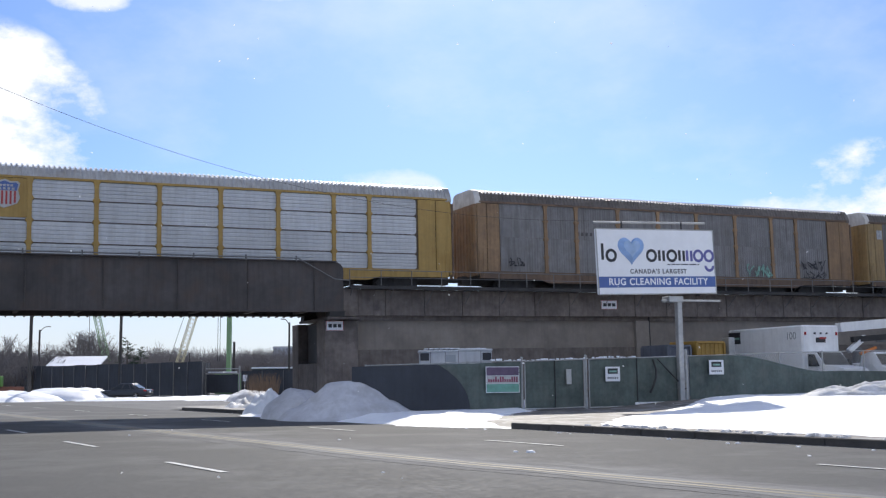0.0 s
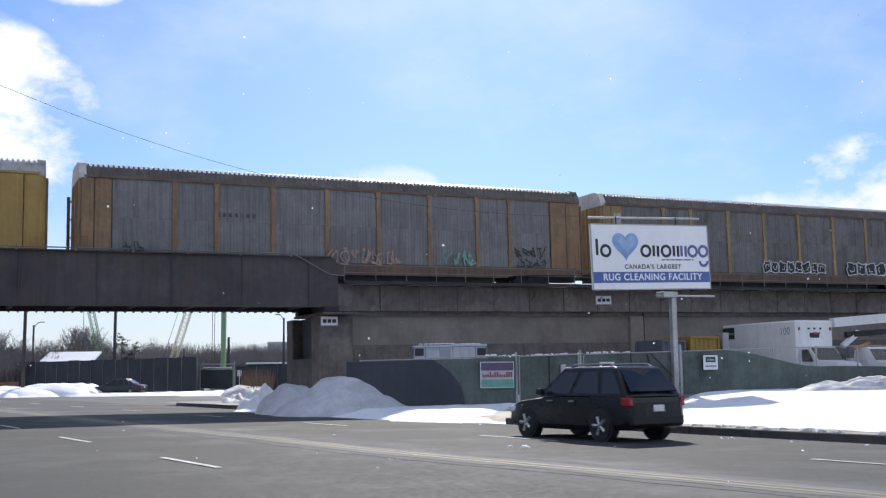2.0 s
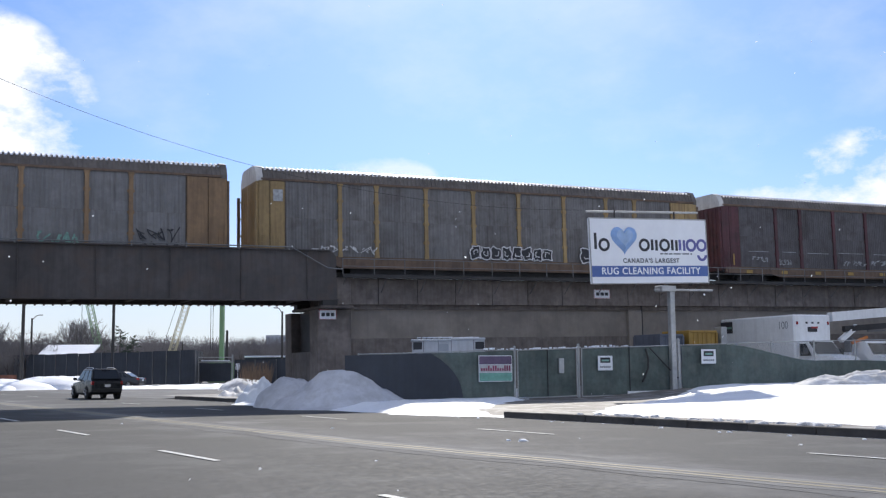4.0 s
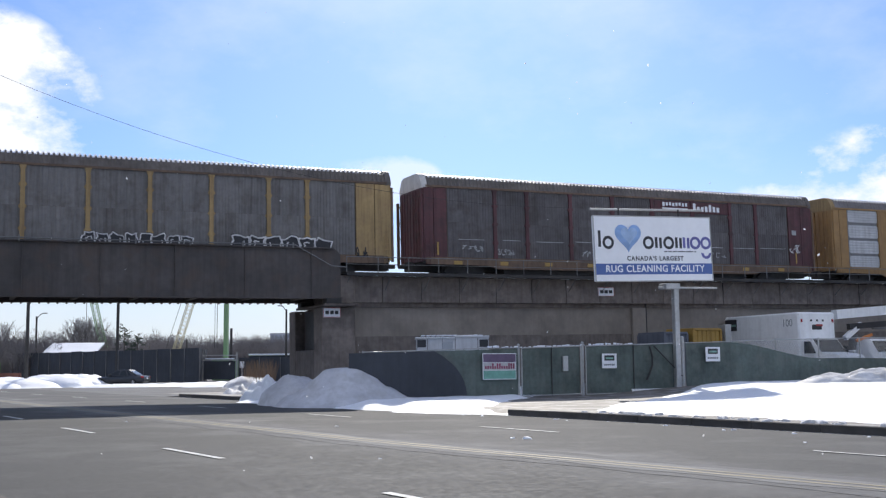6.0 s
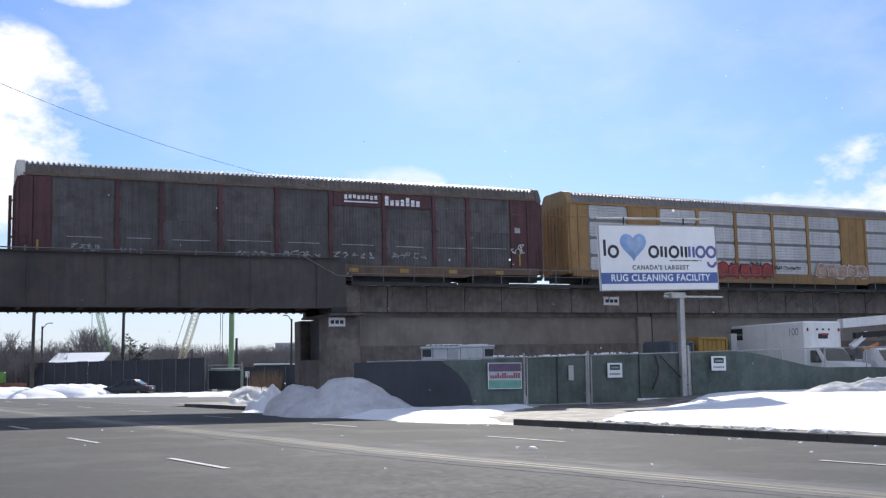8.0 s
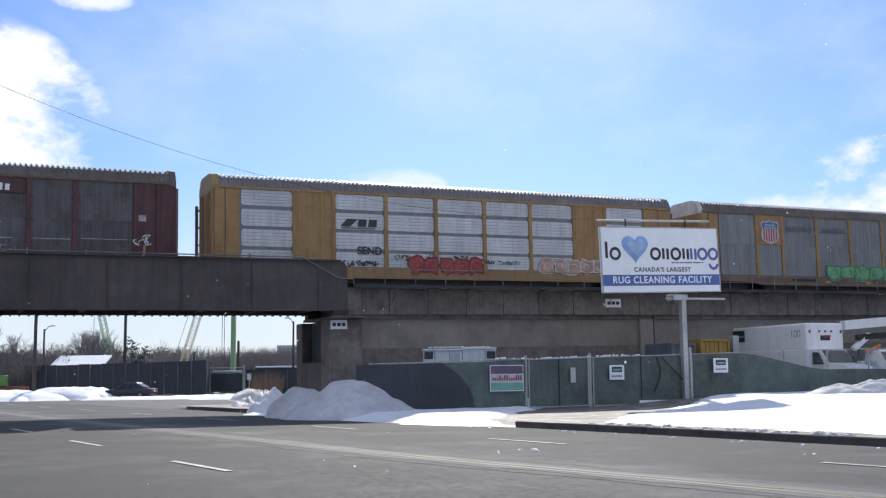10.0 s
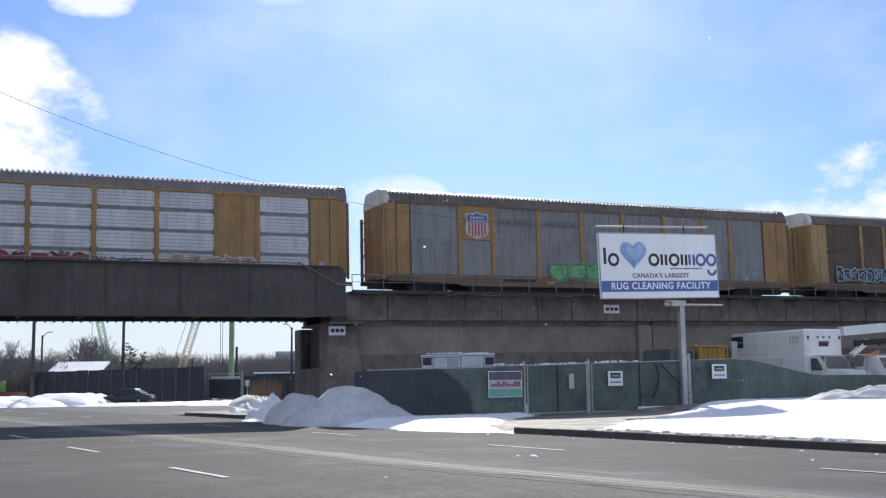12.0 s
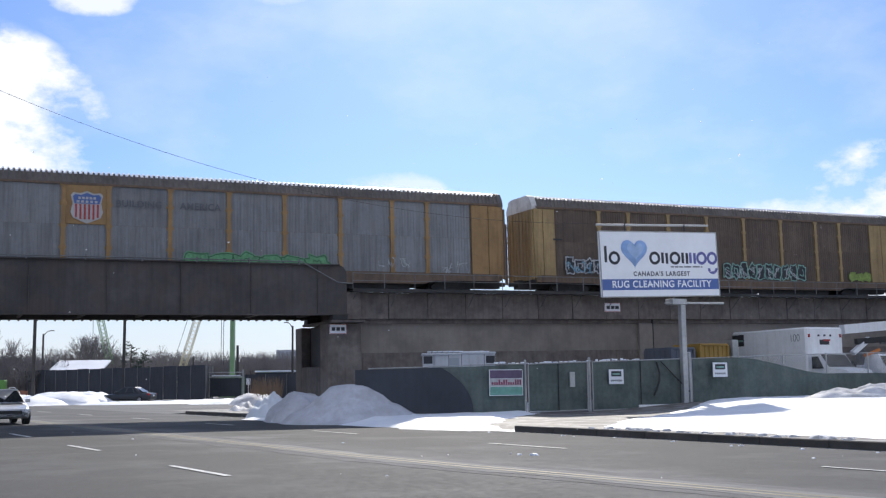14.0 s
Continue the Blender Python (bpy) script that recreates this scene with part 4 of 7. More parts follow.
def shield(car, x, z, w, h):
    """A shield: red and white upright bars under a blue field."""
    def shape(k, y0, y1, mat, name, label, top=1.0, low=0.0):
        out = [(-0.5, 0.36), (-0.42, 0.44), (-0.2, 0.42), (0, 0.5), (0.2, 0.42), (0.42, 0.44), (0.5, 0.36), (0.44, 0.12), (0.5, -0.15), (0.42, -0.33), (0.2, -0.42), (0, -0.5), (-0.2, -0.42), (-0.42, -0.33), (-0.5, -0.15), (-0.44, 0.12)]
        if low:
            out = [p for p in out if p[1] > 0.1]
        bm = B()
        slab(bm, [(x + a * w * k, z + b * h * k) for a, b in out], y0, y1)
        return part(name, bm, mat, car, label)
    s = shape(1.08, -0.066, -0.06, WORN_WHITE, "shield", "white-edged shield with red bars and a blue field")
    for i in range(6):
        bm = B()
        xx = x + (-0.36 + i * 0.145) * w
        lo = -0.34 if i in (0, 5) else -0.4
        box(bm, xx - 0.034 * w, xx + 0.034 * w, -0.071, -0.067, z + lo * h, z + 0.1 * h)
        ob = part("bar", bm, RED, car)
        ob.parent = s
    ob = shape(0.95, -0.072, -0.0665, SIGN_BLUE, "field", "blue field", low=1)
    ob.parent = s
    bm = B()
    for zz, ww in ((0.3, 0.5), (0.18, 0.6)):
        for k in range(5):
            xx = x + (k / 4 - 0.5) * ww * w
            box(bm, xx - 0.045 * w, xx + 0.045 * w, -0.076, -0.073, z + (zz - 0.04) * h, z + (zz + 0.04) * h)
    ob = part("letter_bars", bm, WORN_WHITE, car)
    ob.parent = s


STD = [5.35, 7.4, 10.28, 13.16, 16.02, 19.0, 21.9, 23.93]
CARS = []


def build_train():
    c = car_carrier("yellow car carrier with bright silver ribbed screens", "yellow", "silver", "roof_silver", "roof_silver",
                    [5.0, 7.05, 10.01, 12.93, 15.92, 18.86, 21.83, 23.8], "ribs", sill="yellow")
    bm = B()
    box(bm, 5.1, 6.95, -0.03, 0.015, 9.42, 11.24, 0.01)
    part("shield_board", bm, PAINT["yellow"], c)
    shield(c, 5.95, 10.5, 1.25, 1.25)
    CARS.append((-0.98, c))

    c = car_carrier("weathered car carrier with grey folded screens and rusty yellow posts", "brown_yellow", "grey", "roof_grey", "end_white", STD, "folds", row_gaps=False)
    scrawl(c, 15.3, 7.8, 4.3, 0.8, 7, "pink", 21, "faded pink sprayed letters", 0.06, fill=None)
    scrawl(c, 20.8, 7.85, 2.0, 0.75, 4, "teal", 22, "pale green sprayed letters", 0.07, fill=None)
    scrawl(c, 25.2, 8.3, 2.1, 0.7, 4, "black", 23, "black sprayed scrawl", 0.06)
    scrawl(c, 25.3, 7.7, 2.0, 0.5, 4, "black", 24, "black sprayed scrawl", 0.05)
    scrawl(c, 3.4, 8.0, 0.9, 0.5, 3, "black", 25, "black sprayed scrawl", 0.05)
    for k in range(7):
        patch(c, "letter_bar", 7.5 + 0.3 * k, 9.72, 0.17, 0.2, PAINT["black_grey"], "faded dark letter", y=-0.005)
    CARS.append((0.0098, c))

    c = car_carrier("weathered car carrier with dark grey-brown screens and pale yellow posts", "pale_yellow", "dark_grey", "roof_grey", "end_white", STD, "folds", row_gaps=False)
    patch(c, "number_board", 2.0, 10.5, 0.5, 0.6, TAG["grey"], "faded grey number board with a worn figure")
    scrawl(c, 5.0, 7.8, 5.2, 0.4, 9, "white", 31, "small white sprayed letters", 0.045)
    scrawl(c, 15.5, 7.85, 5.2, 0.8, 8, "white", 32, "white outlined sprayed letters on dark fill", 0.06, fill="black")
    scrawl(c, 22.6, 7.85, 5.2, 0.9, 6, "white", 33, "white outlined sprayed letters on dark fill", 0.075, fill="black")
    scrawl(c, 26.9, 7.6, 0.6, 0.5, 2, "black", 34, "black sprayed scrawl", 0.05)
    CARS.append((1, c))

    c = car_carrier("dark red car carrier with blackened screens and white lettering bars", "red", "black_grey", "roof_grey", "end_white", STD, "folds", row_gaps=False)
    bm = B()
    box(bm, 19.12, 21.75, -0.03, 0.0, 10.5, 11.2, 0.01)
    part("name_board", bm, PAINT["red"], c)
    bm = B()
    box(bm, 16.2, 18.85, -0.03, 0.0, 10.5, 11.2, 0.01)
    part("name_board", bm, PAINT["red"], c)
    for k in range(8):
        patch(c, "letter_bar", 16.85 + 0.24 * k, 10.98 + 0.02 * (k % 3), 0.16, 0.2 + 0.06 * (k == 0), SIGN_WHITE, "white slanted letter shape")
    patch(c, "letter_rule", 17.7, 10.74, 1.9, 0.08, SIGN_WHITE, "white rule under the lettering")
    for k, hh in enumerate((0.5, 0.3, 0.3, 0.34, 0.46, 0.34, 0.3)):
        patch(c, "letter_bar", 19.15 + 0.3 * k, 10.62 + hh / 2, 0.2, hh, SIGN_WHITE, "white slanted letter shape")
    rnd = random.Random(4)
    for a, b in zip([2.4] + STD, STD + [26.6]):
        patch(c, "scuff", (a + b) / 2, 8.47 + rnd.uniform(-0.04, 0.04), (b - a) * rnd.uniform(0.5, 0.85), 0.035, TAG["grey"], "thin pale scrape", y=-0.01)
    for x, w in ((4.0, 1.4), (6.0, 1.0), (12.0, 2.2), (14.5, 2.2), (17.3, 2.4), (20.4, 2.0)):
        scrawl(c, x, 7.85 + rnd.uniform(-0.1, 0.15), w, 0.32, 5, "grey", int(x * 10), "faint grey sprayed letters", 0.035, y=-0.02)
    for x in (2.0, 27.3):
        patch(c, "handhold", x - 0.2, 7.9, 0.1, 0.7, PAINT["yellow"], "bright yellow handhold")
    for i in range(9):
        patch(c, "reflector", 3.0 + 2.85 * i, 7.15, 0.5, 0.2, PAINT["yellow"], "yellow reflector plate")
    scrawl(c, 27.0, 8.5, 0.8, 0.5, 3, "white", 45, "white sprayed tag", 0.04)
    patch(c, "notice_plate", 27.0, 9.55, 0.35, 0.3, TAG["grey"], "small pale notice plate")
    CARS.append((2, c))

    c = car_carrier("orange-yellow car carrier with bright white ribbed screens", "orange", "white_panel", "roof_mid", "pale_yellow",
                    [5.1, 7.2, 10.12, 13.02, 15.96, 18.87, 21.75, 23.85], "ribs", solid_bays=(1, 7), gap_dark=False, front=2.25, sill="orange")
    # a square mark: black bars under a slanted crest
    bm = B()
    slab(bm, [(7.55, 9.55), (8.1, 9.55), (8.55, 9.95), (7.95, 9.95)], -0.02, -0.01)
    part("mark", bm, INK, c, "black slanted crest")
    for x in (8.78, 9.36):
        bm = B()
        slab(bm, [(x - 0.26, 9.55), (x + 0.2, 9.55), (x + 0.26, 9.95), (x - 0.2, 9.95)], -0.02, -0.01)
        part("mark", bm, INK, c, "black slanted block")
    patch(c, "letter_rule", 8.55, 9.47, 1.9, 0.07, INK_GREY, "thin dark rule", y=-0.02)
    words("sprayed_word", "SEND", 0.56, TAG["black"], c, pose(9.17, -0.02, 8.28), "black sprayed word", bold=0.012)
    scrawl(c, 8.6, 7.62, 2.2, 0.3, 6, "black", 51, "black sprayed scrawl", 0.05)
    scrawl(c, 11.0, 7.95, 0.8, 0.3, 3, "black", 52, "black sprayed scrawl", 0.05)
    scrawl(c, 13.6, 7.6, 4.4, 0.95, 5, "maroon", 53, "fat red sprayed letters", 0.06, fill="red")
    for x, w in ((12.7, 0.7), (14.3, 1.2), (16.2, 0.6), (17.4, 1.3)):
        scrawl(c, x, 8.05 if x < 16 else 7.85, w, 0.22, 4, "black", int(x * 7), "small black sprayed letters", 0.035)
    scrawl(c, 21.6, 7.7, 4.4, 0.95, 5, "white", 55, "faded white sprayed letters over the screens", 0.03, fill="pink")
    patch(c, "notice_plate", 27.2, 7.85, 0.3, 0.2, TAG["grey"], "small pale notice plate")
    patch(c, "reflector", 27.3, 7.3, 0.35, 0.2, PAINT["yellow"], "yellow reflector plate")
    CARS.append((3, c))

    posts = STD
    c = car_carrier("orange-yellow car carrier with grey screens and a shield", "orange", "light_grey", "roof_grey", "end_white", posts, "folds")
    bm = B()
    box(bm, posts[0] + 0.1, posts[1] - 0.1, -0.03, 0.0, 9.4, 11.26, 0.01)
    part("shield_board", bm, PAINT["orange"], c)
    shield(c, 6.4, 10.2, 1.35, 1.45)
    words("slogan", "BUILDING", 0.45, INK_GREY, c, pose(8.8, -0.02, 10.45), "faded dark painted word", spread=1.08, bold=0.012)
    words("slogan", "AMERICA", 0.45, INK_GREY, c, pose(11.74, -0.02, 10.45), "faded dark painted word", spread=1.08, bold=0.012)
    scrawl(c, 14.6, 7.75, 7.4, 1.0, 6, "dark_green", 61, "large green sprayed letters with dark outlines", 0.05, fill="green")
    scrawl(c, 22.0, 7.95, 1.8, 0.5, 5, "grey", 62, "thin pale sprayed scrawl", 0.03)
    scrawl(c, 25.5, 7.75, 1.6, 0.6, 4, "grey", 63, "thin pale sprayed scrawl", 0.03)
    for x in (11.0, 14.5, 18.0):
        patch(c, "reflector", x, 7.1, 0.45, 0.17, PAINT["yellow"], "yellow reflector plate")
    patch(c, "data_panel", 9.0, 7.2, 2.0, 0.14, TAG["black"], "row of small dark markings")
    CARS.append((4.010, c))

    posts = STD
    c = car_carrier("pale yellow car carrier with dark brown screens", "pale_yellow", "dark_brown", "roof_grey", "end_white", posts, "folds", row_gaps=False)
    scrawl(c, 5.6, 8.0, 5.4, 1.0, 8, "grey", 71, "pale blue and grey sprayed letters on dark fill", 0.07, fill="black")
    scrawl(c, 5.6, 7.95, 5.2, 0.8, 8, "blue", 76, "pale blue sprayed letters", 0.06, y=-0.085)
    scrawl(c, 10.2, 7.95, 2.4, 0.7, 5, "blue", 72, "pale blue sprayed letters", 0.06)
    scrawl(c, 17.5, 7.95, 6.6, 1.05, 10, "teal", 73, "pale green and blue sprayed letters", 0.07, fill="black")
    scrawl(c, 17.2, 7.85, 6.0, 0.8, 9, "grey", 74, "pale grey sprayed letters", 0.05, y=-0.085)
    scrawl(c, 25.5, 7.75, 1.8, 0.6, 3, "lime", 75, "dull green sprayed letters", 0.07, fill="lime")
    patch(c, "notice_plate", 2.5, 9.5, 0.6, 0.1, TAG["black"], "dark slot plate")
    CARS.append((5.0125, c))

    c = car_carrier("brown-yellow car carrier with grey screens", "brown_yellow", "grey", "roof_grey", "end_white", STD, "folds", row_gaps=False)
    CARS.append((6, c))


build_train()
# ---------------------------------------------------------------- fence, gates and billboard
FENCE_OFF = -11.5
TOPS = [(-10.2, 2.12), (-8.5, 2.14), (-3.6, 2.3), (-2.35, 2.3), (0.88, 2.39), (6.3, 2.53), (12.7, 2.71), (19.0, 2.83), (45, 3.1)]


def fence_top(s):
    for (a, za), (b, zb) in zip(TOPS, TOPS[1:]):
        if a <= s <= b:
            return za + (zb - za) * (s - a) / (b - a)
    return TOPS[-1][1]


def yard_ground(s, off):
    p = YAW @ Vector((s, off, 0))
    return land(p.x, p.y)


def screen_cloth(bm, s0, s1, top0, top1, seed, sag=0.0, y=0.0):
    """Cloth tied to a fence: wrinkled, with an uneven top edge."""
    n = max(6, int((s1 - s0) / 0.22))
    cols = []
    for i in range(n + 1):
        t = i / n
        s = s0 + (s1 - s0) * t
        top = top0 + (top1 - top0) * t - sag * math.sin(math.pi * t)
        low = yard_ground(s, FENCE_OFF) - 0.12
        cols.append([bm.verts.new((s, y + 0.035 * fractal(s, k * 0.5, seed, 1.7, 3), low + (top - low) * k / 7 - (0.02 * fractal(s, 9, seed, 2.2, 2) if k == 7 else 0))) for k in range(8)])
    for a, b in zip(cols, cols[1:]):
        for k in range(7):
            bm.faces.new((a[k], b[k], b[k + 1], a[k + 1]))


def build_fence():
    # left run
    f = thing("mesh_fence", "chain-link fence wrapped in dark green privacy cloth", "fence", yard(0, FENCE_OFF))
    bm = B()
    screen_cloth(bm, -10.2, -2.45, 2.09, 2.28, 1.0)
    part("cloth", bm, GREEN_SCREEN, f, smooth_shade=True)
    # a dark sheet before the cloth stands in for a shadow, its edge curving down
    bm = B()
    cols = []
    for i in range(31):
        t = i / 30
        col = []
        for k in range(9):
            v = k / 8
            edge = -4.95 - 1.5 * v ** 2.6
            s = -10.25 + (edge + 10.25) * t
            low = yard_ground(s, FENCE_OFF) - 0.1
            col.append(bm.verts.new((s, -0.1 - 0.03 * fractal(s, v * 3, 5.0, 1.3, 3), low + (fence_top(max(s, -10.2)) - 0.02 - low) * v)))
        cols.append(col)
    for a, b in zip(cols, cols[1:]):
        for k in range(8):
            bm.faces.new((a[k], b[k], b[k + 1], a[k + 1]))
    part("tarpaulin", bm, DARK_SCREEN, f, "dark blue-grey sheet standing in for a curved shadow", smooth_shade=True)
    for s in (-9.6, -7.6, -5.0, -2.45):
        bm = B()
        rod(bm, (s, 0.06, -0.2), (s, 0.06, fence_top(s) + 0.06), 0.035)
        part("post", bm, GALV, f)
    for a, b in zip((-9.6, -7.6, -5.0), (-7.6, -5.0, -2.45)):
        bm = B()
        rod(bm, (a, 0.06, fence_top(a) + 0.02), (b, 0.06, fence_top(b) + 0.02), 0.024)
        part("top_rail", bm, GALV, f)
    bm = B()
    rnd = random.Random(5)
    for i in range(34):
        s = -3.9 + i * 0.22 + rnd.uniform(-0.05, 0.05)
        box(bm, s, s + rnd.uniform(0.08, 0.22), -0.03, 0.06, fence_top(min(s, 3)) + 0.03, fence_top(min(s, 3)) + 0.03 + rnd.uniform(0.02, 0.09), 0.012)
    solid("snow_on_rail", bm, SNOW, yard(0, FENCE_OFF), "crusts of snow along the fence's top rail", "snow", kind="stuff")
    # right run, its cloth slipped down the wire
    f = thing("mesh_fence", "chain-link fence with sagging green privacy cloth", "fence", yard(0, FENCE_OFF))
    bm = B()
    n = 170
    cols = []
    for i in range(n + 1):
        s = 6.5 + 38 * i / n
        drop = 0.95 * smooth(8.8, 15.0, s) + 0.25 * smooth(15, 24, s)
        top = fence_top(s) - 0.03 - drop
        low = yard_ground(s, FENCE_OFF) - 0.15
        cols.append([bm.verts.new((s, 0.05 * fractal(s, k * 0.4, 2.0, 1.3, 3) - 0.06 * math.sin(s * 2.3) * (1 - k / 7), low + (top - low) * k / 7)) for k in range(8)])
    for a, b in zip(cols, cols[1:]):
        for k in range(7):
            bm.faces.new((a[k], b[k], b[k + 1], a[k + 1]))
    part("cloth", bm, GREEN_SCREEN, f, smooth_shade=True)
    posts = [6.5 + 2.75 * i for i in range(15)]
    for s in posts:
        bm = B()
        rod(bm, (s, 0.08, 0), (s, 0.08, fence_top(s) + 0.05), 0.035)
        part("post", bm, GALV, f)
    for a, b in zip(posts, posts[1:]):
        bm = B()
        rod(bm, (a, 0.08, fence_top(a)), (b, 0.08, fence_top(b)), 0.022)
        part("top_rail", bm, GALV, f)
    # wire mesh above the slipped cloth
    bm = B()
    for i in range(230):
        s = 9.0 + i * 0.11
        for lean in (1, -1):
            rod(bm, (s, 0.07, fence_top(s) - 1.1), (s + lean * 0.55, 0.07, fence_top(s)), 0.0035, sides=3)
    tagged(part("wire_mesh", bm, GALV, f), kind="stuff")


def build_gate():
    # two leaves, each a pipe frame with cloth
    for s0, s1, label in ((-2.28, 0.72, "closed green-clothed gate leaf on a steel pipe frame"), (0.98, 6.1, "wide green-clothed gate leaf on a steel pipe frame")):
        g = thing("gate", label, "gate", yard(0, FENCE_OFF - 0.06))
        z0 = 0.22 if s1 < 1 else 0.24
        for i, s in enumerate((s0, s1)):
            bm = B()
            rod(bm, (s, 0, z0), (s, 0, fence_top(s)), 0.03)
            part("stile", bm, GALV, g)
        for top in (0, 1):
            bm = B()
            rod(bm, (s0, 0, fence_top(s0) if top else z0), (s1, 0, fence_top(s1) if top else z0 + 0.06), 0.026)
            part("bar", bm, GALV, g)
        s = (s0 + s1) / 2
        bm = B()
        rod(bm, (s, 0.0, z0), (s, 0.0, fence_top(s)), 0.022)
        part("stile", bm, DARK_IRON, g)
        bm = B()
        n = int((s1 - s0) / 0.2)
        cols = []
        for i in range(n + 1):
            s = s0 + 0.04 + (s1 - s0 - 0.08) * i / n
            top = fence_top(s) - 0.03
            cols.append([bm.verts.new((s, 0.04 + 0.03 * fractal(s, k * 0.5, 4.0, 1.6, 3), z0 + 0.05 + (top - z0 - 0.05) * k / 7)) for k in range(8)])
        for a, b in zip(cols, cols[1:]):
            for k in range(7):
                bm.faces.new((a[k], b[k], b[k + 1], a[k + 1]))
        part("cloth", bm, GREEN_SCREEN, g, smooth_shade=True)
        if s0 > 0:
            bm = B()
            box(bm, s0 + 2.4, s1 - 0.15, -0.05, 0.0, z0 + 0.05, z0 + 0.2, 0.01)
            part("kick_board", bm, WHITE_PAINT, g, "pale board along the gate's foot")
    for s, r, h, label in ((-2.4, 0.055, 2.4, "dark steel gate post"), (0.85, 0.06, 2.5, "steel gate post with a chain"), (6.32, 0.085, 2.75, "stout grey gate post")):
        bm = B()
        rod(bm, (0, 0, -0.2), (0, 0, h), r, sides=12)
        rod(bm, (0, 0, h), (0, 0, h + 0.05), r * 1.15, r * 0.5, sides=12)
        solid("gate_post", bm, GALV, yard(s, FENCE_OFF, 0.05), label, "post", smooth_shade=False)
    # torn strip of cloth and a leaning brace by the stout post
    bm = B()
    rod(bm, (4.6, -0.05, 2.4), (6.15, -0.05, 1.0), 0.03)
    solid("brace", bm, DARK_IRON, yard(0, FENCE_OFF - 0.12), "dark leaning brace beside the gate post", "brace")
    bm = B()
    pts = [(4.35, 2.38), (4.5, 1.9), (4.48, 1.5), (4.3, 1.1), (4.15, 0.85)]
    for a, b in zip(pts, pts[1:]):
        rod(bm, (a[0], -0.06, a[1]), (b[0], -0.06, b[1]), 0.045, sides=6)
    solid("loose_cable", bm, DARK_IRON, yard(0, FENCE_OFF - 0.12), "dark cable hanging down the gate", "cable")


def notice(s, z, w, h, label):
    n = thing("notice", label, "sign", yard(s, FENCE_OFF - 0.17, z))
    bm = B()
    box(bm, -w / 2, w / 2, -0.012, 0, -h / 2, h / 2, 0.004)
    part("board", bm, SIGN_WHITE, n)
    bm = B()
    box(bm, -w * 0.34, w * 0.34, -0.018, -0.013, h * 0.02, h * 0.38)
    part("block", bm, INK, n, "dark printed block")
    bm = B()
    box(bm, -w * 0.26, w * 0.26, -0.022, -0.019, h * 0.12, h * 0.24)
    part("letter_bar", bm, TAG["teal"], n, "pale printed bar")
    bm = B()
    for k in range(6):
        box(bm, -w * 0.36 + k * w * 0.125, -w * 0.28 + k * w * 0.125, -0.017, -0.013, -h * 0.32, -h * 0.2)
    part("letter_bar", bm, INK_GREY, n, "row of small grey bars")


build_fence()
build_gate()
notice(2.15, 1.72, 0.78, 0.66, "white notice with a dark block on the gate")
notice(7.95, 2.0, 0.85, 0.68, "white notice with a dark block on the fence cloth")


def build_banner():
    n = thing("company_banner", "purple, white and green company banner tied to the fence", "banner", yard(-3.4, FENCE_OFF - 0.12, 1.52))
    w, h = 1.56, 1.06
    bm = B()
    box(bm, -w / 2 - 0.03, w / 2 + 0.03, -0.005, 0.02, -h / 2 - 0.03, h / 2 + 0.03, 0.005)
    part("border", bm, SIGN_WHITE, n)
    for z0, z1, mat, lab in ((0.17, 0.5, material("banner_purple", (0.13, 0.09, 0.15), 0.6), "purple band"), (-0.16, 0.16, material("banner_white", (0.5, 0.5, 0.5), 0.6), "pale band"), (-0.5, -0.17, material("banner_green", (0.16, 0.36, 0.29), 0.6), "green band")):
        bm = B()
        box(bm, -w / 2, w / 2, -0.012, -0.006, z0 * h, z1 * h)
        part("band", bm, mat, n, lab)
    bm = B()
    rnd = random.Random(2)
    for k in range(13):
        x = -w * 0.43 + k * w * 0.072
        box(bm, x - 0.04, x + 0.04, -0.018, -0.013, -0.1 * h, (0.02 + rnd.choice((0.0, 0.1))) * h)
    part("letter_bar", bm, material("banner_ink", (0.25, 0.05, 0.1), 0.6), n, "row of dark red bars")


build_banner()
bm = B()
box(bm, -0.13, 0.13, -0.08, 0, -0.33, 0.33, 0.01)
solid("gate_lock_box", bm, GALV, yard(-0.12, FENCE_OFF - 0.08, 1.62), "flat grey metal lock box on the gate", "box")


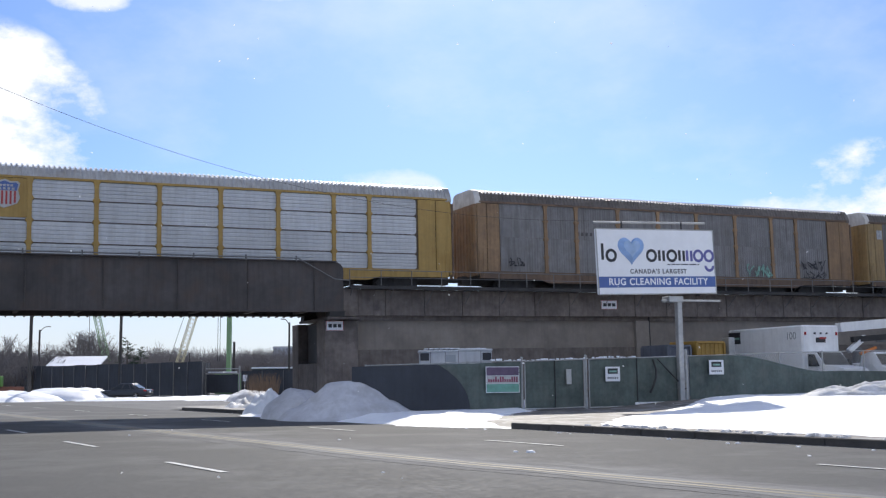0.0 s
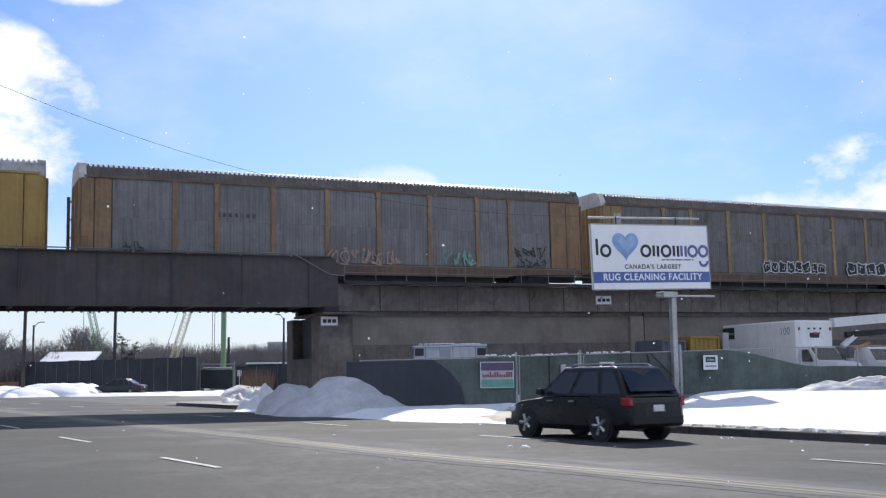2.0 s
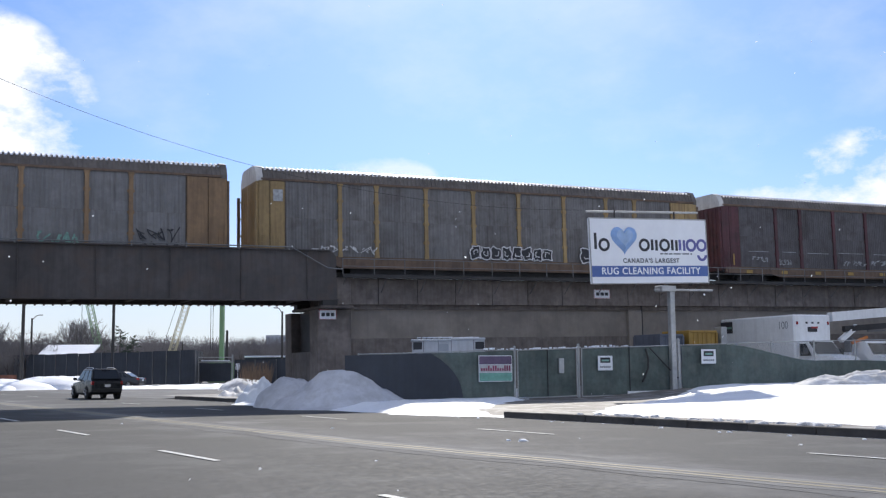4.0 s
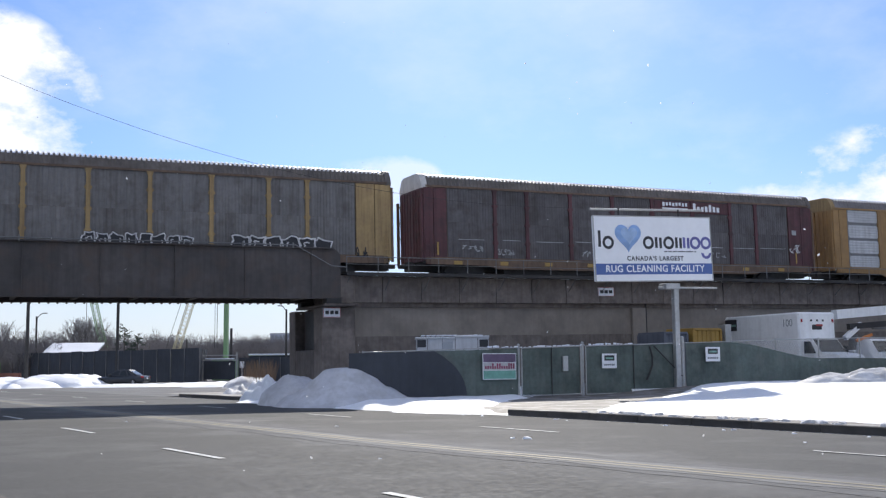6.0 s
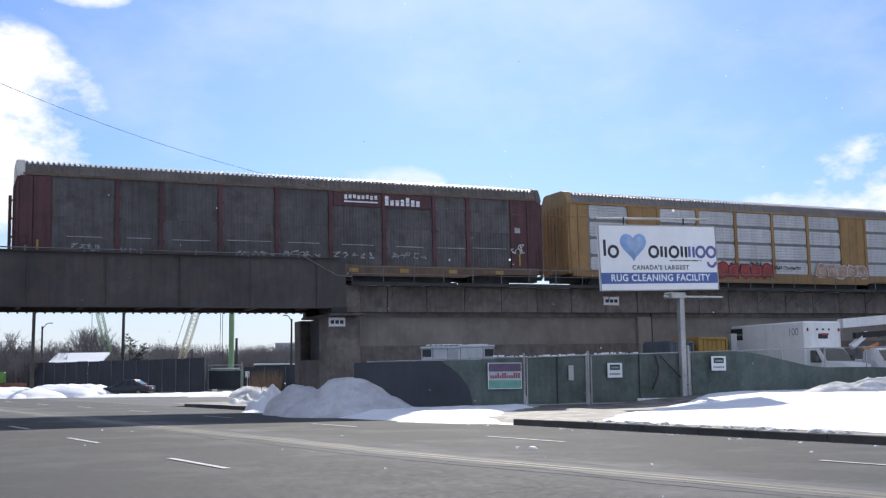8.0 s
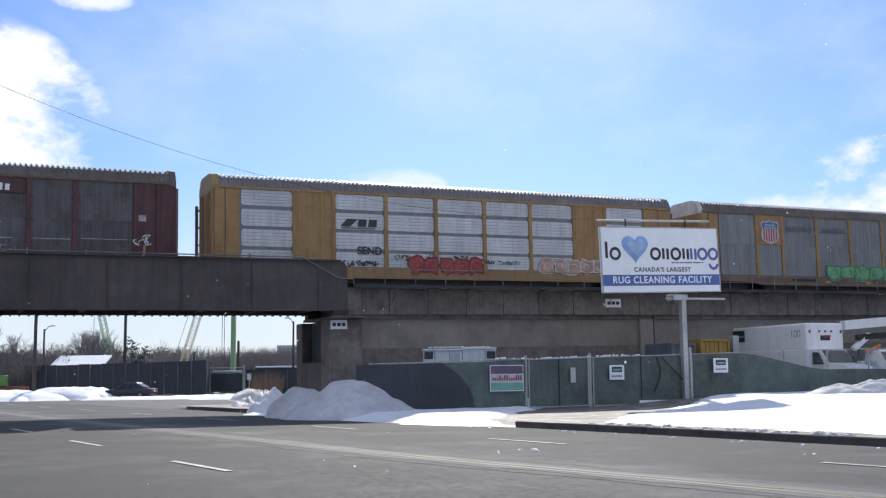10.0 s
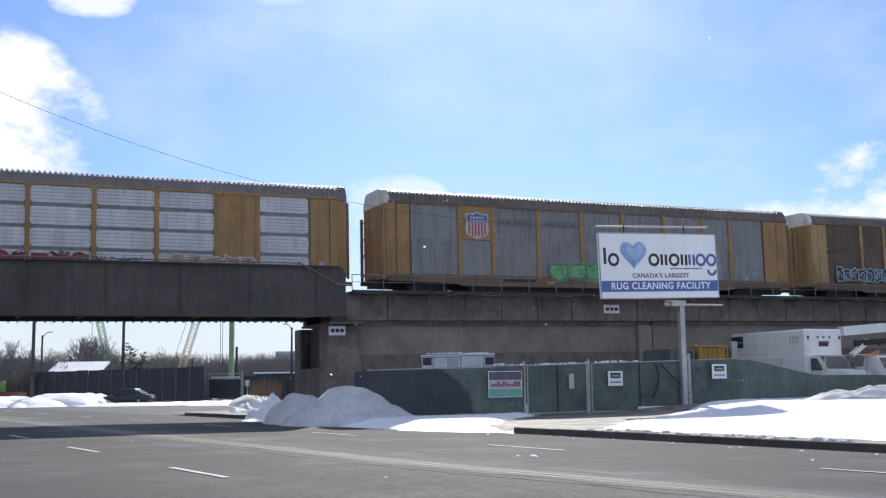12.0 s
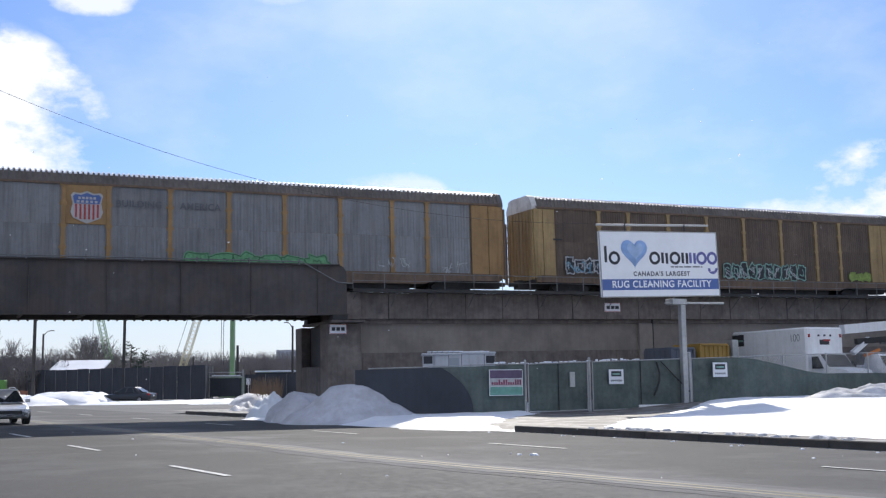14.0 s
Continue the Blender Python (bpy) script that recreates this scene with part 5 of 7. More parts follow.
def build_billboard():
    b = thing("billboard", "white and blue advertising billboard on a grey steel post", "billboard", yard(4.6, -11.95, 0))
    # the board hangs with its left end a little low
    lean = pose(0, 0, 6.88, 0, -1.9, 0)
    w, h = 6.53, 3.0

    def on(name, bm, mat, label="", parent=b):
        ob = part(name, bm, mat, b, label)
        ob.matrix_basis = lean
        return ob
    bm = B()
    box(bm, -w / 2, w / 2, 0, 0.16, -h / 2, h / 2, 0.01)
    on("board", bm, SIGN_WHITE)
    bm = B()
    for a, c in (((-w / 2, -h / 2), (w / 2, -h / 2)), ((w / 2, -h / 2), (w / 2, h / 2)), ((w / 2, h / 2), (-w / 2, h / 2)), ((-w / 2, h / 2), (-w / 2, -h / 2))):
        rod(bm, (a[0], 0.0, a[1]), (c[0], 0.0, c[1]), 0.03, sides=6)
    on("edge_trim", bm, GALV)
    bm = B()
    box(bm, -w / 2 + 0.03, w / 2 - 0.03, -0.006, 0.0, -1.19, -0.69)
    on("blue_band", bm, SIGN_BLUE, "blue band across the foot")
    # heart
    bm = B()
    pts = []
    for k in range(40):
        a = 2 * math.pi * k / 40
        pts.append((0.045 * 16 * math.sin(a) ** 3, 0.045 * (13 * math.cos(a) - 5 * math.cos(2 * a) - 2 * math.cos(3 * a) - math.cos(4 * a))))
    mid = bm.verts.new((-1.43, -0.11, 0.7))
    inner = [bm.verts.new((-1.43 + x * 0.7, -0.09, 0.63 + z * 0.7)) for x, z in pts]
    outer = [bm.verts.new((-1.43 + x, -0.006, 0.57 + z)) for x, z in pts]
    for i in range(40):
        j = (i + 1) % 40
        bm.faces.new((mid, inner[i], inner[j]))
        bm.faces.new((inner[i], outer[i], outer[j], inner[j]))
    ob = on("heart", bm, SIGN_LIGHT_BLUE, "glossy light blue heart")
    for p in ob.data.polygons:
        p.use_smooth = True
    # its paler face
    bm = B()
    top = bm.verts.new((-1.43, -0.122, 0.68))
    rim = [bm.verts.new((-1.43 + x * 0.62, -0.106, 0.63 + z * 0.62)) for x, z in pts]
    for i in range(40):
        bm.faces.new((top, rim[i], rim[(i + 1) % 40]))
    ob = on("heart_face", bm, SIGN_PALE_BLUE, "pale blue glossy face of the heart")
    for p in ob.data.polygons:
        p.use_smooth = True

    # the mark beside the heart: plain rounded shapes, no letters
    def ring(cx, cz, r, a0, a1, mat, width=0.13, tail=None):
        bm = B()
        n = 28
        cols = []
        for k in range(n + 1):
            a = radians(a0 + (a1 - a0) * k / n)
            cols.append([bm.verts.new((cx + rr * math.cos(a), y, cz + rr * math.sin(a))) for rr, y in ((r - width / 2, -0.008), (r + width / 2, -0.008), (r + width / 2, 0.0), (r - width / 2, 0.0))])
        for u, w_ in zip(cols, cols[1:]):
            for k in range(4):
                bm.faces.new((u[k], u[(k + 1) % 4], w_[(k + 1) % 4], w_[k]))
        on("mark", bm, mat, "rounded dark shape")
    z = 0.28

    def bar(x, z0, z1, mat):
        bm = B()
        stroke(bm, [(x, z0), (x, z1)], 0.14, -0.002)
        on("mark", bm, mat, "upright dark bar")
    bar(-2.98, 0.12, 0.78, INK)
    ring(-2.52, z, 0.24, 0, 360, INK)
    for cx, mat, shape in ((-0.32, INK, "ring"), (0.24, INK, "pill"), (0.82, INK, "ring"), (1.38, INK, "pill"), (1.82, INK_VIOLET, "pill"), (2.34, INK_VIOLET, "ring"), (2.95, INK_VIOLET, "ring")):
        if shape == "ring":
            ring(cx, z, 0.24, 0, 360, mat)
        else:
            bar(cx - 0.12, z - 0.2, z + 0.22, mat)
            bar(cx + 0.12, z - 0.22, z + 0.2, mat)
    ring(2.95, z - 0.47, 0.22, 0, -180, INK_VIOLET)
    for x0, x1 in ((0.55, 0.72), (0.78, 0.98), (1.04, 1.24), (1.31, 1.72), (1.8, 2.2), (2.27, 2.36)):
        bm = B()
        box(bm, x0, x1, -0.006, 0.0, -0.16, -0.1)
        on("small_print", bm, INK_GREY, "tiny grey bar")
    for text, size, zz, mat, gap in (("CANADA'S LARGEST", 0.29, -0.46, INK_GREY, 1.22), ("RUG CLEANING FACILITY", 0.44, -0.94, SIGN_WHITE, 1.1)):
        words("lettering", text, size, mat, b, lean @ pose(0.03, -0.012, zz), "printed capital letters", spread=gap, bold=0.008)
    # carrying frame
    bm = B()
    box(bm, 1.13, 1.4, 0.12, 0.38, 0.2, 5.05, 0.02)
    part("post", bm, GALV, b, "broad grey steel post")
    bm = B()
    box(bm, 0.6, 1.4, 0.0, 0.6, 5.03, 5.3, 0.02)
    part("head_plate", bm, GALV, b)
    bm = B()
    rod(bm, (0.3, 0.2, 5.1), (3.65, 0.2, 5.14), 0.05)
    part("catwalk_bar", bm, GALV, b)
    bm = B()
    rod(bm, (-3.3, 0.25, 8.6), (2.95, 0.25, 8.85), 0.055)
    part("top_bar", bm, GALV, b)
    for x in (-1.8, 1.55):
        bm = B()
        rod(bm, (x, 0.2, 8.2 + x * 0.03), (x, 0.2, 8.78 + x * 0.03), 0.035)
        part("strut", bm, DARK_IRON, b)
    for x in (-2.4, 0.8, 2.4):
        bm = B()
        box(bm, x - 0.06, x + 0.06, 0.17, 0.3, 5.35, 8.3)
        part("upright", bm, DARK_IRON, b)


build_billboard()


# ---------------------------------------------------------------- vehicles
CAR_BLACK = material("car_black", (0.01, 0.011, 0.013), 0.3, 0.0, vary=0.15, grain=3, stain=0.6, bump=0.0, coat=0.05)
CAR_BLACK.node_tree.nodes["Principled BSDF"].inputs["Specular IOR Level"].default_value = 0.3
CAR_DARK = material("car_dark_grey", (0.03, 0.032, 0.036), 0.35, 0.2, vary=0.15, grain=3, stain=0.6, bump=0.0, coat=0.4)
CAR_SILVER = material("car_silver", (0.55, 0.56, 0.58), 0.35, 0.35, vary=0.12, grain=3, stain=0.6, bump=0.0, coat=0.5)
RIM = material("rim_alloy", (0.45, 0.45, 0.46), 0.35, 0.8, vary=0.1, bump=0.0)
TRIM_BLACK = material("trim_black", (0.02, 0.02, 0.02), 0.6, vary=0.1, bump=0.05)
LAMP_RED = material("lamp_red", (0.35, 0.02, 0.02), 0.2, vary=0.1, bump=0.0)
LAMP_CLEAR = material("lamp_clear", (0.7, 0.72, 0.75), 0.12, 0.3, vary=0.05, bump=0.0)
ORANGE = material("orange_paint", (0.6, 0.2, 0.05), 0.5, vary=0.12, bump=0.05)


def loft(bm, stations):
    """Rings of points joined one after another and closed at both ends."""
    rings = [[bm.verts.new(p) for p in st] for st in stations]
    k = len(rings[0])
    for a, b in zip(rings, rings[1:]):
        for i in range(k):
            j = (i + 1) % k
            bm.faces.new((a[i], a[j], b[j], b[i]))
    bm.faces.new(list(reversed(rings[0])))
    bm.faces.new(rings[-1])


def rounded(ob, width):
    m = ob.modifiers.new("rounded", "BEVEL")
    m.width, m.segments, m.limit_method, m.angle_limit = width, 3, "ANGLE", radians(18)
    for p in ob.data.polygons:
        p.use_smooth = True
    w = ob.modifiers.new("normals", "WEIGHTED_NORMAL")
    w.keep_sharp = False
    return ob


def vehicle(name, label, m, paint, long, wide, high, tall_back, group=""):
    """A car, its front towards +x, standing on z = 0."""
    v = thing(name, label, "car", m, group)
    h, belt, r = long / 2, high * 0.6, high * 0.205
    # lower body: a ring at each station along it
    bm = B()
    st = []
    for x, lo, hi, w in ((-h, 0.42, belt * 0.86, 0.8), (-h + 0.06, 0.33, belt * 0.97, 0.92), (-h + 0.35, 0.26, belt * 1.03, 0.98), (-h * 0.4, 0.22, belt * 1.01, 1.0), (h * 0.15, 0.22, belt * 0.99, 1.0),
                         (h * 0.5, 0.22, belt * 0.93, 0.99), (h * 0.78, 0.24, belt * 0.86, 0.96), (h - 0.08, 0.3, belt * 0.72, 0.86), (h, 0.36, belt * 0.6, 0.76)):
        w *= wide / 2
        ring = [(-w * 0.93, lo), (-w, lo + 0.12), (-w, hi * 0.72), (-w * 0.95, hi - 0.03), (-w * 0.85, hi), (w * 0.85, hi), (w * 0.95, hi - 0.03), (w, hi * 0.72), (w, lo + 0.12), (w * 0.93, lo)]
        st.append([(x, y, z) for y, z in ring])
    loft(bm, st)
    rounded(part("body", bm, paint, v), 0.07)
    # cabin
    back = -h + (0.12 if tall_back else 0.75)
    back_top = -h + (0.6 if tall_back else 1.45)
    ws_low, ws_top = h * 0.42, h * 0.08
    wb, wt = wide / 2 * 0.93, wide / 2 * 0.74
    zb, zt = belt * 0.99, high - 0.05
    bm = B()
    low = [(back, -wb, zb), (ws_low, -wb, zb), (ws_low + 0.1, 0, zb), (ws_low, wb, zb), (back, wb, zb), (back - 0.04, 0, zb)]
    top = [(back_top, -wt, zt), (ws_top, -wt, zt), (ws_top + 0.08, 0, zt + 0.02), (ws_top, wt, zt), (back_top, wt, zt), (back_top - 0.05, 0, zt)]
    roof = [(x * 0.96 + 0.02, y * 0.9, high) for x, y, z in top]
    loft(bm, [low, top, roof])
    rounded(part("cabin", bm, paint, v), 0.05)

    def pane(name_, quad, out, lab):
        bm = B()
        a = [Vector(q) for q in quad]
        n = (a[1] - a[0]).cross(a[3] - a[0]).normalized()
        if n.dot(Vector(out)) < 0:
            n = -n
        f = [bm.verts.new(q + n * 0.012) for q in a]
        g = [bm.verts.new(q - n * 0.02) for q in a]
        bm.faces.new(f), bm.faces.new(list(reversed(g)))
        for i in range(4):
            bm.faces.new((f[i], f[(i + 1) % 4], g[(i + 1) % 4], g[i]))
        part(name_, bm, GLASS, v, lab)

    def side(u, k, sgn):
        """A point on the cabin's side: u from back to front, k from belt to roof."""
        a = Vector((back + (ws_low - back) * u, sgn * wb, zb))
        b = Vector((back_top + (ws_top - back_top) * u, sgn * wt, zt))
        return a + (b - a) * k
    for sgn in (-1, 1):
        for u0, u1 in ((0.04, 0.26), (0.3, 0.6), (0.64, 0.95)):
            if not tall_back and u0 < 0.1:
                u0 = 0.14
            pane("side_window", [side(u0, 0.1, sgn), side(u1, 0.1, sgn), side(u1 - 0.02, 0.9, sgn), side(u0 + 0.02, 0.9, sgn)], (0, sgn, 0), "dark tinted side window")
        bm = B()
        box(bm, ws_low - 0.35, ws_low - 0.17, sgn * (wide / 2 + 0.09) - 0.09, sgn * (wide / 2 + 0.09) + 0.09, belt + 0.02, belt + 0.17, 0.03)
        part("wing_mirror", bm, paint, v)
        for x in (-0.45, 0.35):
            bm = B()
            box(bm, x, x + 0.2, sgn * (wide / 2 + 0.012) - 0.012, sgn * (wide / 2 + 0.012) + 0.012, belt * 0.86, belt * 0.86 + 0.035, 0.008)
            part("door_handle", bm, RIM if paint is CAR_BLACK else paint, v)
        bm = B()
        box(bm, -h + 0.01, -h + 0.3, sgn * wide * 0.435 - 0.07, sgn * wide * 0.435 + 0.07, belt * 0.78, belt * 0.98, 0.02)
        part("tail_lamp", bm, LAMP_RED, v, "red tail lamp")
        bm = B()
        box(bm, h - 0.34, h - 0.03, sgn * wide * 0.38 - 0.15, sgn * wide * 0.38 + 0.15, belt * 0.58, belt * 0.73, 0.03)
        part("headlight", bm, LAMP_CLEAR, v, "clear headlight")
    pane("windscreen", [(ws_low + 0.02, -wb * 0.9, zb + 0.06), (ws_low + 0.02, wb * 0.9, zb + 0.06), (ws_top + 0.05, wt * 0.9, zt - 0.03), (ws_top + 0.05, -wt * 0.9, zt - 0.03)], (1, 0, 0.5), "dark windscreen")
    pane("rear_window", [(back - 0.01, -wb * 0.85, zb + 0.12), (back - 0.01, wb * 0.85, zb + 0.12), (back_top - 0.04, wt * 0.88, zt - 0.04), (back_top - 0.04, -wt * 0.88, zt - 0.04)], (-1, 0, 0.2), "dark rear window")
    if tall_back:
        for sgn in (-1, 1):
            bm = B()
            pts = [(back_top + 0.15, high - 0.02), (back_top + 0.3, high + 0.06), (ws_top - 0.3, high + 0.06), (ws_top - 0.12, high - 0.02)]
            for a, b in zip(pts, pts[1:]):
                rod(bm, (a[0], sgn * wt * 0.86, a[1]), (b[0], sgn * wt * 0.86, b[1]), 0.02, sides=6)
            part("roof_rail", bm, RIM, v, "silver roof rail")
    bm = B()
    box(bm, -h - 0.03, -h + 0.1, -wide * 0.44, wide * 0.44, 0.36, 0.6, 0.04)
    part("rear_bumper", bm, TRIM_BLACK, v)
    bm = B()
    box(bm, -h - 0.035, -h, -0.16, 0.16, belt * 0.66, belt * 0.66 + 0.15, 0.005)
    part("number_plate", bm, SIGN_WHITE, v, "pale plate with plain bars")
    bm = B()
    box(bm, h - 0.25, h - 0.01, -wide * 0.34, wide * 0.34, 0.34, 0.52, 0.04)
    part("front_bumper", bm, TRIM_BLACK, v)
    bm = B()
    box(bm, h - 0.09, h + 0.012, -wide * 0.26, wide * 0.26, belt * 0.5, belt * 0.66, 0.02)
    part("grille", bm, TRIM_BLACK, v, "dark grille")
    for x in (-h * 0.6, h * 0.6):
        for sgn in (-1, 1):
            y = sgn * (wide / 2 - 0.1)
            bm = B()
            rod(bm, (x, y - sgn * 0.12, r), (x, y + sgn * 0.104, r), r + 0.045, r + 0.045, sides=28)
            part("wheel_arch", bm, TRIM_BLACK, v, "black wheel arch")
            bm = B()
            rod(bm, (x, y - sgn * 0.1, r), (x, y + sgn * 0.13, r), r, r * 0.96, sides=24)
            w = part("wheel", bm, RUBBER, v, "black tyre")
            bm = B()
            rod(bm, (x, y + sgn * 0.125, r), (x, y + sgn * 0.14, r), r * 0.2, sides=10)
            for k in range(5):
                a = 2 * math.pi * k / 5
                rod(bm, (x + 0.1 * r * math.cos(a), y + sgn * 0.135, r + 0.1 * r * math.sin(a)), (x + 0.62 * r * math.cos(a), y + sgn * 0.135, r + 0.62 * r * math.sin(a)), 0.035, 0.05, sides=6)
            rim = part("rim", bm, RIM, v, "five-spoke alloy rim")
            rim.parent = w
    return v


ROAD_TURN = math.degrees(math.atan2(ALONG.y, ALONG.x))
SUV = vehicle("suv", "black sport utility car with silver roof rails", pose(*road_xy(-50, 3.1), 0, 0, 0, ROAD_TURN), CAR_BLACK, 4.6, 1.85, 1.7, True, "traffic")
ONCOMING = vehicle("hatchback", "silver-grey hatchback car with headlights facing the traffic", pose(*road_xy(200, 11.0), 0, 0, 0, ROAD_TURN + 180), CAR_SILVER, 4.3, 1.78, 1.5, True, "traffic")
vehicle("sedan", "dark sedan parked by a snow bank", pose(-29.8, 100.5, 0.05, 0, 0, 174), CAR_DARK, 4.9, 1.85, 1.45, False)


# ---------------------------------------------------------------- yard: truck, boom truck, trailer, containers
def build_box_truck():
    turn = math.degrees(math.atan2(-0.93, 0.36))
    t = thing("box_truck", "white box truck with a pickup cab behind the fence", "truck", pose(20.55, 58.5, 0.5, 0, 0, turn))
    bm = B()
    box(bm, -7.05, 0.0, -1.25, 1.25, 1.0, 3.8, 0.09)
    part("box_body", bm, WHITE_PAINT, t)
    bm = B()
    st = []
    for x, lo, hi, w in ((-0.1, 0.5, 2.36, 1.0), (0.5, 0.5, 2.36, 1.0), (1.2, 0.5, 1.6, 1.0), (2.2, 0.5, 1.5, 0.97), (2.55, 0.55, 1.4, 0.92), (2.62, 0.6, 1.2, 0.88)):
        st.append([(x, y, z) for y, z in ((-w, lo), (-w, hi * 0.7), (-w * 0.86, hi), (w * 0.86, hi), (w, hi * 0.7), (w, lo))])
    loft(bm, st)
    part("cab", bm, WHITE_PAINT, t)
    bm = B()
    v = [bm.verts.new(p) for p in ((0.575, -0.8, 2.3), (0.575, 0.8, 2.3), (1.2, 0.84, 1.63), (1.2, -0.84, 1.63))]
    bm.faces.new(v)
    part("windscreen", bm, GLASS, t, "dusty windscreen")
    for sgn in (-1, 1):
        bm = B()
        slab(bm, [(0.1, 1.55), (0.98, 1.55), (0.56, 2.2), (0.1, 2.2)], sgn * 1.0 - 0.02, sgn * 1.0 + 0.02)
        part("side_window", bm, GLASS, t, "dark side window")
        bm = B()
        box(bm, 2.5, 2.65, sgn * 0.72 - 0.14, sgn * 0.72 + 0.14, 1.0, 1.25, 0.02)
        part("headlight", bm, LAMP_CLEAR, t)
        bm = B()
        box(bm, 0.7, 0.85, sgn * 1.2 - 0.13, sgn * 1.2 + 0.13, 1.6, 1.95, 0.02)
        part("wing_mirror", bm, TRIM_BLACK, t)
        for x in (1.6, -3.6):
            bm = B()
            rod(bm, (x, sgn * 0.78, 0.42), (x, sgn * 1.05, 0.42), 0.42, sides=20)
            part("wheel", bm, RUBBER, t)
    bm = B()
    box(bm, 2.5, 2.67, -0.55, 0.55, 0.8, 1.27, 0.03)
    part("grille", bm, TRIM_BLACK, t, "wide dark grille")
    bm = B()
    box(bm, 2.5, 2.8, -1.0, 1.0, 0.5, 0.72, 0.04)
    part("bumper", bm, STEEL, t)
    for y in (-0.4, 0.0, 0.4):
        bm = B()
        box(bm, -0.01, 0.03, y - 0.06, y + 0.06, 3.3, 3.4, 0.01)
        part("marker_lamp", bm, INK, t, "small dark marker lamp")
    for y in (-1.05, 1.05):
        bm = B()
        box(bm, -0.01, 0.05, y - 0.05, y + 0.05, 3.25, 3.42, 0.01)
        part("marker_lamp", bm, LAMP_RED, t, "small red marker lamp")
    bm = B()
    box(bm, 0.002, 0.02, -0.35, 0.3, 2.85, 3.12, 0.005)
    part("badge", bm, INK, t, "dark badge with a red stripe")
    bm = B()
    box(bm, 0.021, 0.03, -0.1, 0.35, 3.04, 3.14)
    part("badge", bm, RED, t, "red stripe")
    # dark louvre near the tail, figures near the front
    bm = B()
    box(bm, -6.8, -5.4, -1.275, -1.25, 2.95, 3.62, 0.005)
    part("louvre", bm, INK, t, "dark louvred vent with a green strip")
    bm = B()
    box(bm, -6.75, -5.45, -1.285, -1.276, 3.2, 3.32)
    part("louvre_strip", bm, TAG["teal"], t)
    words("figures", "100", 0.58, TAG["grey"], t, pose(-0.9, -1.262, 3.22), "faded grey figures")


def build_boom_truck():
    t = thing("boom_truck", "white utility truck with a folded aerial boom", "truck", pose(24.5, 60.2, 0.55, 0, 0, -72))
    bm = B()
    st = []
    for x, lo, hi, w in ((-0.6, 0.5, 2.3, 1.0), (0.4, 0.5, 2.3, 1.0), (1.05, 0.5, 1.5, 1.0), (2.1, 0.5, 1.36, 0.96), (2.3, 0.6, 1.1, 0.88)):
        st.append([(x, y, z) for y, z in ((-w, lo), (-w, hi * 0.7), (-w * 0.86, hi), (w * 0.86, hi), (w, hi * 0.7), (w, lo))])
    loft(bm, st)
    part("cab", bm, WHITE_PAINT, t)
    bm = B()
    bm.faces.new([bm.verts.new(p) for p in ((0.46, -0.8, 2.22), (0.46, 0.8, 2.22), (1.06, 0.88, 1.58), (1.06, -0.88, 1.58))])
    part("windscreen", bm, GLASS, t)
    bm = B()
    box(bm, 2.2, 2.36, -0.5, 0.5, 0.75, 1.15, 0.03)
    part("grille", bm, TRIM_BLACK, t)
    bm = B()
    box(bm, -4.0, -0.65, -1.15, 1.15, 0.6, 1.7, 0.04)
    part("tool_body", bm, WHITE_PAINT, t)
    for x in (1.5, -2.8):
        for sgn in (-1, 1):
            bm = B()
            rod(bm, (x, sgn * 0.78, 0.42), (x, sgn * 1.05, 0.42), 0.42, sides=20)
            part("wheel", bm, RUBBER, t)
    bm = B()
    rod(bm, (-2.0, 0, 1.7), (-2.0, 0, 2.6), 0.3, 0.24, sides=12)
    part("turntable", bm, STEEL, t, "grey turntable")
    inv = t.matrix_basis.inverted()

    def beam(name, a, b, w, mat, label):
        bm = B()
        a, b = inv @ Vector(a), inv @ Vector(b)
        d = (b - a).normalized()
        side_ = d.cross(Vector((0, 0, 1))).normalized() * w
        up = side_.cross(d).normalized() * w
        rings = [[bm.verts.new(c + side_ * i + up * j) for i, j in ((-1, -1), (1, -1), (1, 1), (-1, 1))] for c in (a, b)]
        for i in range(4):
            j = (i + 1) % 4
            bm.faces.new((rings[0][i], rings[0][j], rings[1][j], rings[1][i]))
        bm.faces.new(list(reversed(rings[0]))), bm.faces.new(rings[1])
        part(name, bm, mat, t, label)
    beam("boom", (22.3, 60.6, 4.25), (28.5, 62.0, 4.75), 0.26, WHITE_PAINT, "white box-section boom")
    beam("boom", (22.9, 60.2, 3.55), (28.5, 61.4, 3.95), 0.16, DARK_IRON, "dark lower boom link")
    beam("boom_cap", (22.6, 60.0, 2.9), (23.7, 60.4, 3.7), 0.13, WHITE_PAINT, "pale slanted boom knuckle")
    beam("boom_link", (23.2, 59.9, 2.75), (24.2, 60.2, 3.1), 0.07, ORANGE, "orange boom link")
    for x in (24.6, 25.4, 26.2):
        beam("rack_post", (x, 60.6, 2.2), (x, 60.6, 3.5), 0.05, ORANGE if x < 25 else STEEL, "rack post")
    beam("rack_rail", (24.4, 60.6, 3.45), (28, 61.2, 3.5), 0.05, STEEL, "rack rail")


